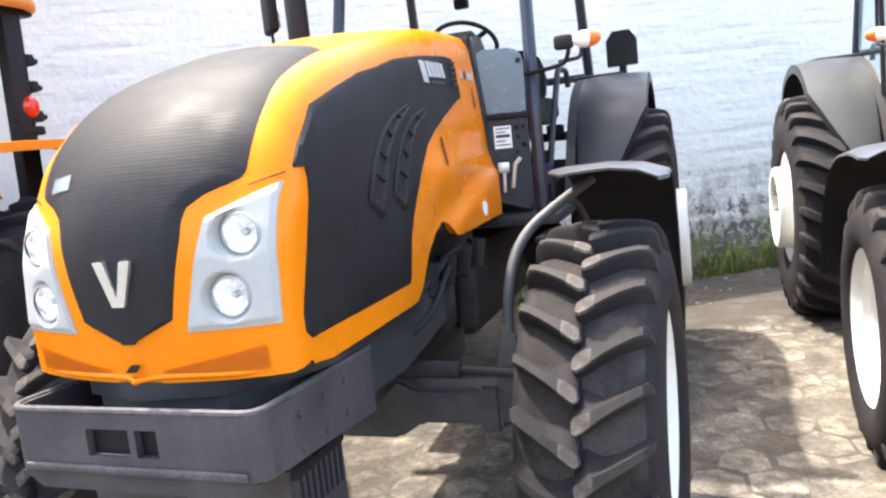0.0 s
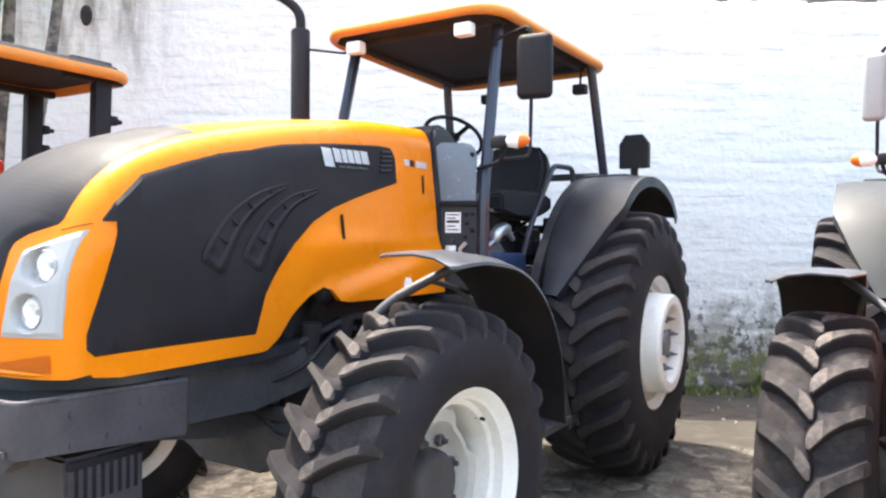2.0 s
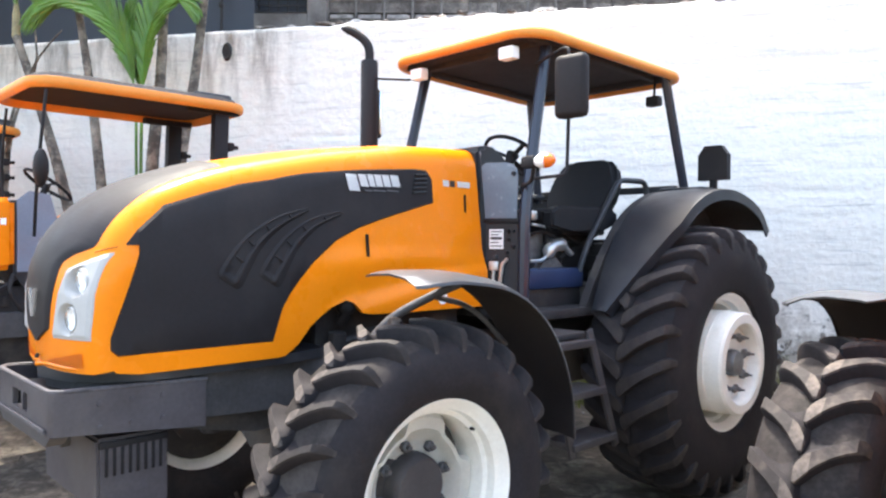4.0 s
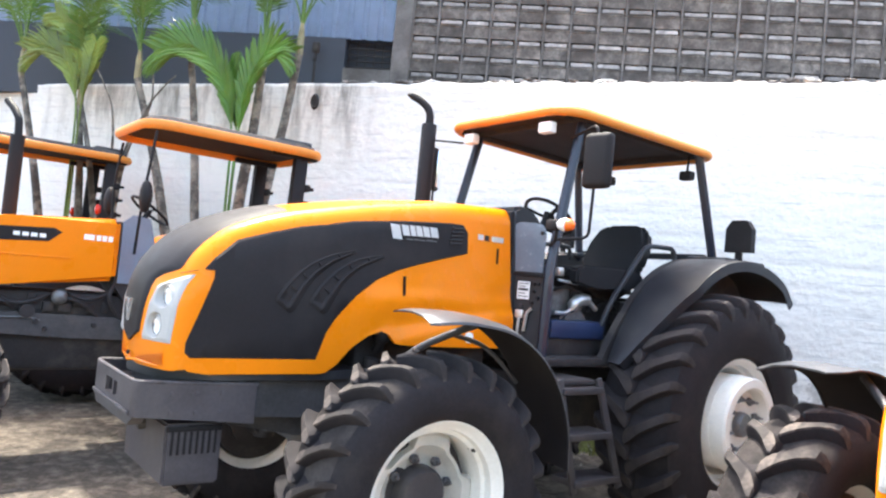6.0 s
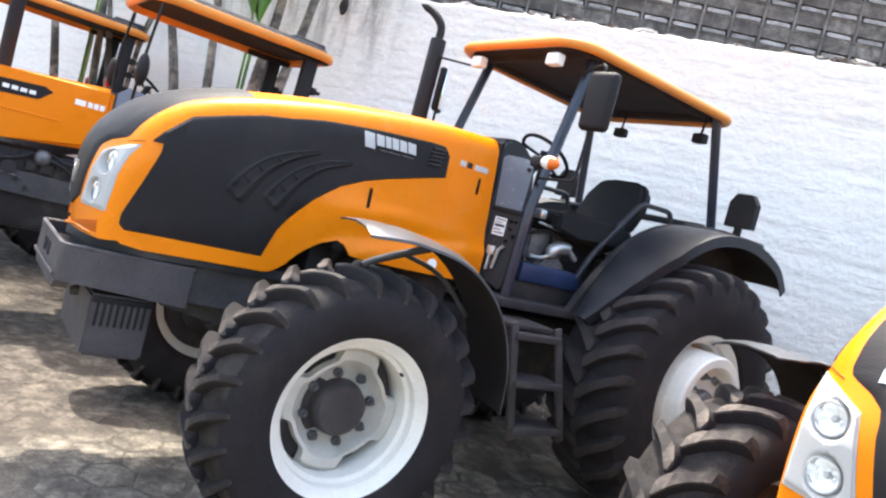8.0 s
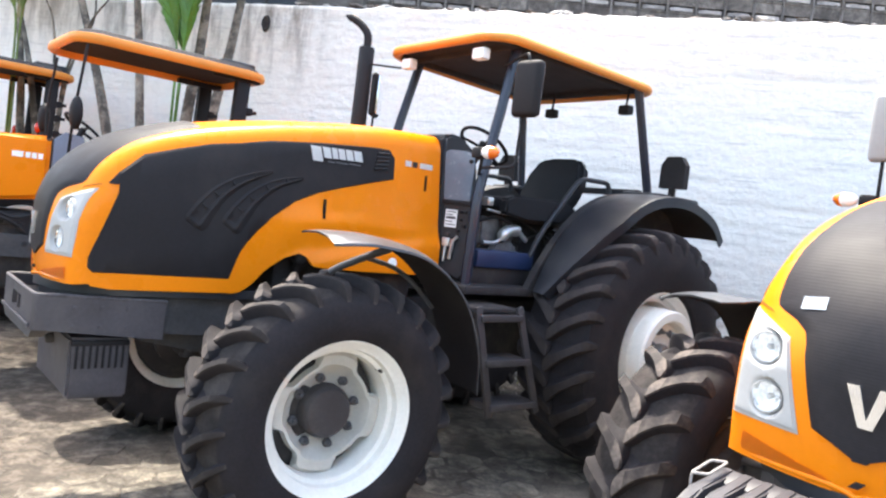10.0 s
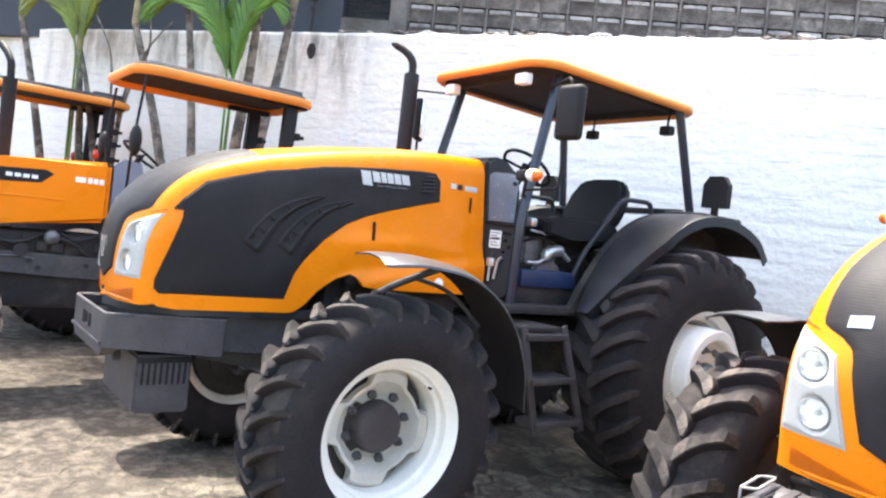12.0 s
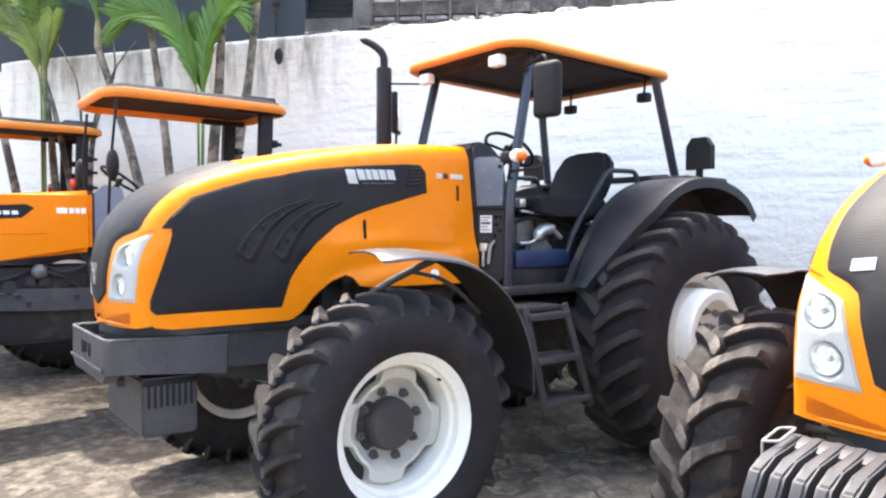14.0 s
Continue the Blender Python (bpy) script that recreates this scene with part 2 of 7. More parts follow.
def ground_patches(m, rgb):
    """Broad dark patches with noisy edges over the yard, denser towards -x and towards larger y."""
    nt = m.node_tree
    bsdf = nt.nodes["Principled BSDF"]
    old = bsdf.inputs["Base Color"].links[0].from_socket
    geo = nt.nodes.new("ShaderNodeNewGeometry")
    sep = nt.nodes.new("ShaderNodeSeparateXYZ")
    nt.links.new(geo.outputs["Position"], sep.inputs[0])
    n = nt.nodes.new("ShaderNodeTexNoise")
    n.inputs["Scale"].default_value, n.inputs["Detail"].default_value, n.inputs["Roughness"].default_value = 2.6, 10.0, 0.78
    nt.links.new(geo.outputs["Position"], n.inputs["Vector"])
    side = nt.nodes.new("ShaderNodeMapRange")
    for k, v in enumerate((1.4, -2.4, -0.08, 0.21)):
        side.inputs[k + 1].default_value = v
    nt.links.new(sep.outputs["X"], side.inputs[0])
    back = nt.nodes.new("ShaderNodeMapRange")
    for k, v in enumerate((5.1, 6.5, 0.0, 0.30)):
        back.inputs[k + 1].default_value = v
    nt.links.new(sep.outputs["Y"], back.inputs[0])
    add = nt.nodes.new("ShaderNodeMath")
    add.operation = "ADD"
    nt.links.new(n.outputs["Fac"], add.inputs[0])
    nt.links.new(side.outputs[0], add.inputs[1])
    more = nt.nodes.new("ShaderNodeMath")
    more.operation = "ADD"
    nt.links.new(add.outputs[0], more.inputs[0])
    nt.links.new(back.outputs[0], more.inputs[1])
    mask = nt.nodes.new("ShaderNodeMapRange")
    for k, v in enumerate((0.55, 0.68, 0.0, 0.82)):
        mask.inputs[k + 1].default_value = v
    nt.links.new(more.outputs[0], mask.inputs[0])
    mix = nt.nodes.new("ShaderNodeMix")
    mix.data_type = "RGBA"
    nt.links.new(mask.outputs[0], mix.inputs[0])
    nt.links.new(old, mix.inputs[6])
    mix.inputs[7].default_value = (*rgb, 1)
    # trodden earth that hides the paving beyond the first tractor
    mottle = nt.nodes.new("ShaderNodeTexNoise")
    mottle.inputs["Scale"].default_value, mottle.inputs["Detail"].default_value, mottle.inputs["Roughness"].default_value = 8.5, 9.0, 0.74
    nt.links.new(geo.outputs["Position"], mottle.inputs["Vector"])
    ramp = nt.nodes.new("ShaderNodeValToRGB")
    ramp.color_ramp.elements[0].position, ramp.color_ramp.elements[0].color = 0.46, (0.044, 0.035, 0.028, 1)
    ramp.color_ramp.elements[1].position, ramp.color_ramp.elements[1].color = 0.64, (0.170, 0.142, 0.113, 1)
    nt.links.new(mottle.outputs["Fac"], ramp.inputs[0])
    edge = nt.nodes.new("ShaderNodeMath")
    edge.operation = "MULTIPLY_ADD"
    nt.links.new(n.outputs["Fac"], edge.inputs[0])
    edge.inputs[1].default_value = -1.6
    nt.links.new(sep.outputs["X"], edge.inputs[2])
    cover = nt.nodes.new("ShaderNodeMapRange")
    for k, v in enumerate((-2.1, -2.7, 0.0, 0.88)):
        cover.inputs[k + 1].default_value = v
    nt.links.new(edge.outputs[0], cover.inputs[0])
    coat = nt.nodes.new("ShaderNodeMix")
    coat.data_type = "RGBA"
    nt.links.new(cover.outputs[0], coat.inputs[0])
    nt.links.new(mix.outputs[2], coat.inputs[6])
    nt.links.new(ramp.outputs["Color"], coat.inputs[7])
    nt.links.new(coat.outputs[2], bsdf.inputs["Base Color"])


ground_patches(PAVER, (0.040, 0.033, 0.026))
ground_patches(EARTH, (0.037, 0.030, 0.024))
TRUNK = mat("palm_trunk", (0.24, 0.205, 0.165), 0.85, vary=0.35, scale=7, bump=0.4, bump_scale=30, dirt=(0.07, 0.06, 0.05), dirt_amount=0.55, dirt_scale=6.0)
LEAF = mat("palm_leaf", (0.100, 0.190, 0.034), 0.45, vary=0.3, scale=2.0, rand=0.15)
GRASS = mat("weeds", (0.130, 0.145, 0.036), 0.6, vary=0.35, scale=4.0)
METAL_BLUE = mat("blue_corrugated_metal", (0.36, 0.45, 0.62), 0.45, vary=0.06)
SLATE = mat("dark_slate_wall", (0.044, 0.051, 0.067), 0.7, vary=0.12, scale=1.0)
GLASS = bpy.data.materials.new("clear_glass")
GLASS.use_nodes = True
_b = GLASS.node_tree.nodes["Principled BSDF"]
_b.inputs["Base Color"].default_value = (0.78, 0.90, 0.90, 1)
_b.inputs["Roughness"].default_value = 0.03
_b.inputs["Transmission Weight"].default_value = 1.0
_b.inputs["IOR"].default_value = 1.1


LENS = bpy.data.materials.new("lamp_glass")
LENS.use_nodes = True
_b = LENS.node_tree.nodes["Principled BSDF"]
_b.inputs["Base Color"].default_value = (0.97, 0.97, 0.96, 1)
_b.inputs["Roughness"].default_value = 0.0
_b.inputs["Transmission Weight"].default_value = 1.0
_b.inputs["IOR"].default_value = 1.06


def plaster():
    """White lime coat with streaks, patches worn to grey, and soot, earth and moss at the foot."""
    m = mat("whitewashed_plaster", (0.84, 0.80, 0.755), 0.88, vary=0.03, scale=1.5, grain=25, bump=1.0, bump_scale=12)
    nt = m.node_tree
    bsdf = nt.nodes["Principled BSDF"]
    tc = nt.nodes.new("ShaderNodeTexCoord")
    sep = nt.nodes.new("ShaderNodeSeparateXYZ")
    nt.links.new(tc.outputs["Object"], sep.inputs[0])
    stretch = nt.nodes.new("ShaderNodeMapping")
    nt.links.new(tc.outputs["Object"], stretch.inputs[0])
    stretch.inputs["Scale"].default_value = (0.45, 1.0, 8.0)

    def noise_at(src, s, detail=8.0):
        n = nt.nodes.new("ShaderNodeTexNoise")
        n.inputs["Scale"].default_value, n.inputs["Detail"].default_value, n.inputs["Roughness"].default_value = s, detail, 0.68
        nt.links.new(src, n.inputs["Vector"])
        return n.outputs["Fac"]

    def math_node(op, a, b):
        n = nt.nodes.new("ShaderNodeMath")
        n.operation = op
        for i, v in enumerate((a, b)):
            if isinstance(v, float):
                n.inputs[i].default_value = v
            else:
                nt.links.new(v, n.inputs[i])
        return n.outputs[0]

    def span(src, a, b, lo=0.0, hi=1.0):
        r = nt.nodes.new("ShaderNodeMapRange")
        for i, v in enumerate((a, b, lo, hi)):
            r.inputs[i + 1].default_value = v
        nt.links.new(src, r.inputs[0])
        return r.outputs[0]

    colour = bsdf.inputs["Base Color"].links[0].from_socket

    def lay(mask, rgb):
        global_mix = nt.nodes.new("ShaderNodeMix")
        global_mix.data_type = "RGBA"
        nt.links.new(mask, global_mix.inputs[0])
        nt.links.new(colour, global_mix.inputs[6])
        global_mix.inputs[7].default_value = (*rgb, 1)
        return global_mix.outputs[2]

    z = sep.outputs["Z"]
    # the smoother stretch with a fresher, creamier coat
    colour = lay(span(sep.outputs["X"], -5.7, -6.3), (0.85, 0.815, 0.765))
    # faint grey streaks along the courses
    colour = lay(span(noise_at(stretch.outputs[0], 3.2), 0.55, 0.66, 0.0, 0.55), (0.46, 0.44, 0.43))
    # bare grey and brown patches low down
    low = span(z, 1.35, 0.15)
    colour = lay(math_node("MULTIPLY", span(math_node("ADD", noise_at(tc.outputs["Object"], 2.6), math_node("MULTIPLY", low, 0.34)), 0.60, 0.72), span(z, 1.9, 0.7)), (0.44, 0.40, 0.36))
    colour = lay(math_node("MULTIPLY", span(math_node("ADD", noise_at(tc.outputs["Object"], 8.0), math_node("MULTIPLY", low, 0.26)), 0.66, 0.72), span(z, 1.5, 0.6)), (0.14, 0.12, 0.105))
    colour = lay(math_node("MULTIPLY", span(noise_at(tc.outputs["Object"], 6.0), 0.57, 0.64), span(z, 1.1, 0.3)), (0.66, 0.63, 0.585))
    # moss
    colour = lay(math_node("MULTIPLY", span(noise_at(tc.outputs["Object"], 3.4), 0.44, 0.58), span(z, 0.72, 0.22)), (0.20, 0.215, 0.06))
    # run-off stains below the rim by the drain
    drip = nt.nodes.new("ShaderNodeMapping")
    nt.links.new(tc.outputs["Object"], drip.inputs[0])
    drip.inputs["Scale"].default_value = (4.0, 1.0, 0.9)
    side = math_node("MULTIPLY", span(sep.outputs["X"], -5.6, -6.2), span(sep.outputs["X"], -13.0, -9.0))
    colour = lay(math_node("MULTIPLY", math_node("MULTIPLY", span(noise_at(drip.outputs[0], 1.0), 0.46, 0.62, 0.0, 0.85), span(z, 2.7, 3.7)), side), (0.24, 0.215, 0.185))
    nt.links.new(colour, bsdf.inputs["Base Color"])
    return m


PLASTER = plaster()


# ---- building helpers ----
def part(name, bm, material, parent=None, label="", smooth=35, m=None):
    """Links a bmesh as one mesh object under a thing or a part."""
    bmesh.ops.recalc_face_normals(bm, faces=bm.faces)
    me = bpy.data.meshes.new(name)
    bm.to_mesh(me)
    bm.free()
    for mm in (material if isinstance(material, (list, tuple)) else [material]):
        me.materials.append(mm)
    return part_of(name, me, parent, label, smooth, m)


def part_of(name, me, parent=None, label="", smooth=35, m=None):
    ob = new(name, me)
    if smooth:
        me.shade_smooth()
        me.set_sharp_from_angle(angle=radians(smooth))
    if parent:
        ob.parent = parent
    if m is not None:
        ob.matrix_basis = m
    if label:
        ob["label"] = label
    return ob


def thing(name, label, category, m=None, group=""):
    ob = new(name)
    ob.empty_display_size = 0.2
    if m is not None:
        ob.matrix_world = m
    return tagged(ob, label, category, group)


def box(bm, lo, hi, bevel=0.0, m=None, seg=2):
    r = bmesh.ops.create_cube(bm, size=1.0)["verts"]
    c = [(a + b) / 2 for a, b in zip(lo, hi)]
    d = [abs(b - a) for a, b in zip(lo, hi)]
    bmesh.ops.transform(bm, matrix=Matrix.LocRotScale(c, None, d), verts=r)
    if bevel:
        es = list({e for v in r for e in v.link_edges})
        out = bmesh.ops.bevel(bm, geom=es, offset=min(bevel, min(d) * 0.45), segments=seg, affect="EDGES", profile=0.5)
        r = list({v for f in out["faces"] for v in f.verts} | {v for v in r if v.is_valid})
    if m is not None:
        bmesh.ops.transform(bm, matrix=m, verts=r)
    return r


def prism(bm, poly, x0, x1, axis=0):
    """A closed outline of two coordinates pushed along the axis from x0 to x1."""
    def put(p, d):
        q = list(p)
        q.insert(axis, d)
        return bm.verts.new(q)
    a, b = [put(p, x0) for p in poly], [put(p, x1) for p in poly]
    n = len(poly)
    bm.faces.new(a)
    bm.faces.new(b[::-1])
    for i in range(n):
        bm.faces.new((a[i], b[i], b[(i + 1) % n], a[(i + 1) % n]))
    return a + b


def tube(bm, pts, r, n=10, caps=True):
    """A round bar along a line of points; r may be one radius or one for each point."""
    pts = [Vector(p) for p in pts]
    rs = r if isinstance(r, (list, tuple)) else [r] * len(pts)
    rings, side = [], None
    for i, p in enumerate(pts):
        d = (pts[min(i + 1, len(pts) - 1)] - pts[max(i - 1, 0)]).normalized()
        if side is None:
            side = d.orthogonal().normalized()
        side = (side - d * side.dot(d)).normalized()
        up = d.cross(side)
        rings.append([bm.verts.new(p + (side * math.cos(a) + up * math.sin(a)) * rs[i]) for a in [2 * math.pi * k / n for k in range(n)]])
    for a, b in zip(rings, rings[1:]):
        for k in range(n):
            bm.faces.new((a[k], a[(k + 1) % n], b[(k + 1) % n], b[k]))
    if caps:
        bm.faces.new(rings[0][::-1])
        bm.faces.new(rings[-1])
    return [v for ring in rings for v in ring]


def round_path(pts, r=0.06, k=4):
    """The line of points with its inner corners rounded."""
    pts = [Vector(p) for p in pts]
    out = [pts[0]]
    for a, b, c in zip(pts, pts[1:], pts[2:]):
        p, q = b + (a - b).normalized() * min(r, (a - b).length / 2), b + (c - b).normalized() * min(r, (c - b).length / 2)
        out += [(1 - t) ** 2 * p + 2 * t * (1 - t) * b + t * t * q for t in [i / k for i in range(k + 1)]]
    return out + [pts[-1]]


def bar(bm, a, b, w, h, up=(0, 0, 1), bevel=0.004):
    """A straight bar of w by h from a to b."""
    a, b, up = Vector(a), Vector(b), Vector(up)
    d = (b - a).normalized()
    s = d.cross(up).normalized()
    u = s.cross(d)
    m = Matrix((s, d, u)).transposed().to_4x4()
    m.translation = (a + b) / 2
    return box(bm, (-w / 2, -(b - a).length / 2, -h / 2), (w / 2, (b - a).length / 2, h / 2), bevel, m)


def lathe(bm, profile, n=48, m=None, close=False):
    """Turns points (x along the axle, radius) round the x axis."""
    rings = []
    for x, r in profile:
        if r < 1e-5:
            rings.append([bm.verts.new((x, 0, 0))])
        else:
            rings.append([bm.verts.new((x, r * math.cos(2 * math.pi * k / n), r * math.sin(2 * math.pi * k / n))) for k in range(n)])
    pairs = list(zip(rings, rings[1:])) + ([(rings[-1], rings[0])] if close else [])
    for a, b in pairs:
        for k in range(n):
            k2 = (k + 1) % n
            f = [a[k % len(a)], a[k2 % len(a)], b[k2 % len(b)], b[k % len(b)]]
            f = list(dict.fromkeys(f))
            if len(f) > 2:
                bm.faces.new(f)
    vs = [v for ring in rings for v in ring]
    if m is not None:
        bmesh.ops.transform(bm, matrix=m, verts=vs)
    return vs


def grid_faces(bm, rows):
    for a, b in zip(rows, rows[1:]):
        for k in range(len(a) - 1):
            bm.faces.new((a[k], a[k + 1], b[k + 1], b[k]))


def lerp_table(table, t):
    """Straight interpolation in a table of (key, value or tuple)."""
    if t <= table[0][0]:
        return table[0][1]
    for (a, va), (b, vb) in zip(table, table[1:]):
        if t <= b:
            f = (t - a) / (b - a)
            return tuple(x + (y - x) * f for x, y in zip(va, vb)) if isinstance(va, tuple) else va + (vb - va) * f
    return table[-1][1]


def smooth_line(pts, k=5):
    """A Catmull-Rom line through the points."""
    pts = [Vector(p) for p in pts]
    ext = [2 * pts[0] - pts[1]] + pts + [2 * pts[-1] - pts[-2]]
    out = []
    for i in range(1, len(ext) - 2):
        p0, p1, p2, p3 = ext[i - 1:i + 3]
        for j in range(k):
            t = j / k
            out.append(0.5 * (2 * p1 + (p2 - p0) * t + (2 * p0 - 5 * p1 + 4 * p2 - p3) * t * t + (3 * p1 - p0 - 3 * p2 + p3) * t ** 3))
    return out + [pts[-1]]


# ---- wheels ----
def tyre_mesh(name, R, rim, width, lug_h, bulge, floor=None):
    """The carcass of a tractor tyre round the x axis, x from -width/2 to width/2."""
    bm = bmesh.new()
    w, Rc = width / 2, R - lug_h
    half = [(w * 0.84, rim), (w * 0.93 * bulge, rim + 0.04), (w * bulge, rim + (Rc - rim) * 0.40), (w * (0.97 + 0.6 * (bulge - 1)), rim + (Rc - rim) * 0.72), (w * 0.88, Rc - 0.035), (w * 0.6, Rc - 0.008)]
    prof = [(-x, r) for x, r in half] + [(0, Rc)] + half[::-1]
    lathe(bm, prof, 72)
    for f in bm.faces:
        c = f.calc_center_median()
        if floor and abs(c.x) < w * 0.80 and math.hypot(c.y, c.z) > Rc - 0.04:
            f.material_index = 1
    me = mesh_of(name, bm, RUBBER)
    me.materials.append(floor or RUBBER)
    return me


def bar_mesh(R, rim, width, lug_h, side, way, top, lean_by=0.58, curl=1.0, fat=1.2):
    """One slanting tread bar at the top of the tyre: steep in front, running out behind, broad at its inner end."""
    bm = bmesh.new()
    w, Rc = width / 2, R - lug_h
    shoulder = rim + (Rc - rim) * 0.72
    stations = [  # across, top, half breadth, run-out behind, base
        (-0.06, R - 0.016, 0.006, 0.020, Rc), (-0.04, R - 0.004, 0.017, 0.050, Rc), (0.02, R, 0.024, 0.075, Rc), (0.12, R, 0.025, 0.072, Rc), (0.22, R, 0.021, 0.050, Rc), (0.36, R - 0.001, 0.0175, 0.028, Rc - 0.003),
        (0.55, R - 0.004, 0.016, 0.018, Rc - 0.007), (0.74, R - 0.011, 0.016, 0.016, Rc - 0.022), (0.88, R - 0.024, 0.0165, 0.016, Rc - 0.040), (0.955, R - 0.050, 0.016, 0.015, shoulder + 0.02),
        (0.985, R - 0.095, 0.013, 0.012, shoulder - 0.03), (0.992, shoulder - 0.045, 0.006, 0.008, shoulder - 0.06)]
    rows = []
    for q, (p, rt, half, run, rb) in enumerate(stations):
        half, run = half * fat, run * (0.6 + 0.4 * fat)
        lean = lean_by * max(p, 0.0) ** curl * w + 0.03 * max(0.0, p) ** 2 * w
        inn = 0.96 if q > 8 else 1.0
        ring = []
        for da, rr in ((-half - 0.010, rb - 0.006), (-half - 0.003, rt - 0.008), (-half + 0.003, rt), (half - 0.004, rt - 0.001), (half + run * 0.25, rt - 0.55 * (rt - rb)), (half + run, rb - 0.004)):
            a = way * (da + lean) / R
            ring.append(bm.verts.new((side * w * p * (inn if rr < rt - 0.02 else 1), rr * math.sin(a), rr * math.cos(a))))
        rows.append(ring)
    for a, b in zip(rows, rows[1:]):
        for k in range(5):
            bm.faces.new((a[k], a[k + 1], b[k + 1], b[k])).material_index = (2 if b is rows[4] or rows.index(b) < 4 else 1) if k in (1, 2) else 0
    bm.faces.new(rows[0])
    bm.faces.new(rows[-1])
    me = mesh_of("tread_bar", bm, RUBBER)
    me.materials.append(top)
    me.materials.append(DUSTY if top is LUGTOP else top)
    return me


def mesh_of(name, bm, material):
    bmesh.ops.recalc_face_normals(bm, faces=bm.faces)
    me = bpy.data.meshes.new(name)
    bm.to_mesh(me)
    bm.free()
    me.materials.append(material)
    return me


def rim_mesh(name, rim, w):
    bm = bmesh.new()
    o = w * 0.42
    prof = [(o + 0.012, rim + 0.028), (o + 0.017, rim + 0.016), (o + 0.008, rim + 0.003), (o - 0.016, rim - 0.010), (o - 0.026, rim - 0.030), (o - 0.066, rim - 0.036), (o - 0.074, rim - 0.056),
            (o - 0.14, rim - 0.064), (-o + 0.06, rim - 0.052), (-o + 0.02, rim - 0.01), (-o - 0.012, rim + 0.02), (-o - 0.006, rim + 0.03), (-o + 0.03, rim + 0.004), (0, rim - 0.03), (o - 0.03, rim + 0.004)]
    lathe(bm, prof, 64, close=True)
    return mesh_of(name, bm, CREAM)


def disc_mesh(name, outer, deep, x, lobes=4):
    """A pressed wheel disc with a lobed edge, dished inwards round the hub."""
    bm = bmesh.new()
    n, rows = 96, []
    for f, dx in ((0.32, -0.012), (0.52, -0.010), (0.60, 0.002), (0.72, 0.028), (0.86, 0.030), (1.0, 0.006)):
        ring = []
        for k in range(n):
            a = 2 * math.pi * k / n
            wave = 1 - 0.27 * max(0.0, f - 0.6) / 0.4 * (0.5 - 0.5 * math.tanh(5 * (math.cos(lobes * a + 0.6) + 0.05)))
            r = outer * f * wave
            ring.append(bm.verts.new((x + dx * deep, r * math.cos(a), r * math.sin(a))))
        rows.append(ring)
    for a, b in zip(rows, rows[1:]):
        for k in range(n):
            bm.faces.new((a[k], a[(k + 1) % n], b[(k + 1) % n], b[k]))
    bmesh.ops.solidify(bm, geom=list(bm.faces), thickness=0.014)
    return mesh_of(name, bm, CREAM)


def nut_mesh():
    bm = bmesh.new()
    lathe(bm, [(0, 0), (0, 0.024), (0.022, 0.024), (0.026, 0.019), (0.026, 0.012), (0.046, 0.011), (0.048, 0)], 6)
    return mesh_of("wheel_nut", bm, BRACKET)


def hub_mesh(name, r, length, paint=None):
    bm = bmesh.new()
    lathe(bm, [(-0.05, r * 1.05), (length * 0.55, r), (length * 0.8, r * 0.96), (length, r * 0.86), (length * 1.02, r * 0.4), (length * 1.03, 0)], 40)
    return mesh_of(name, bm, paint or GREY)


def drum_mesh(name, r, x0, x1):
    """The deep centre of a rear wheel: a barrel that stands out past the rim, with a broad edge round a sunk plate."""
    bm = bmesh.new()
    lathe(bm, [(x0, r * 1.20), (x0 + 0.012, r * 1.06), (x0 + 0.05, r), (x1 - 0.125, r), (x1 - 0.120, r * 1.012), (x1 - 0.112, r * 1.012), (x1 - 0.107, r), (x1 - 0.014, r * 0.99), (x1, r * 0.955), (x1 + 0.001, r * 0.79), (x1 - 0.010, r * 0.75),
               (x1 - 0.075, r * 0.70), (x1 - 0.085, r * 0.55), (x1 - 0.088, 0.0)], 64)
    return mesh_of(name, bm, CREAM)


def lug_mesh():
    """A cast lug with its bolt, as they stand round the sunk plate of a rear wheel."""
    bm = bmesh.new()
    prism(bm, [(-0.030, -0.022), (0.030, -0.022), (0.024, 0.022), (-0.024, 0.022)], 0.0, 0.030)
    bmesh.ops.bevel(bm, geom=list(bm.edges), offset=0.006, segments=1, affect="EDGES")
    lathe(bm, [(0.028, 0.016), (0.052, 0.015), (0.054, 0.008), (0.078, 0.007), (0.080, 0)], 8)
    return mesh_of("drum_lug", bm, CASTING)


def valve_mesh():
    bm = bmesh.new()
    tube(bm, [(0, 0, 0), (0.012, 0, -0.012), (0.034, 0, -0.022)], [0.011, 0.009, 0.006], 8)
    return mesh_of("valve", bm, BLACK)


CASTING = mat("dull_cast_metal", (0.16, 0.16, 0.165), 0.45, metal=0.4, vary=0.25, scale=12)
LUG = lug_mesh()
VALVE = valve_mesh()
NUT = nut_mesh()


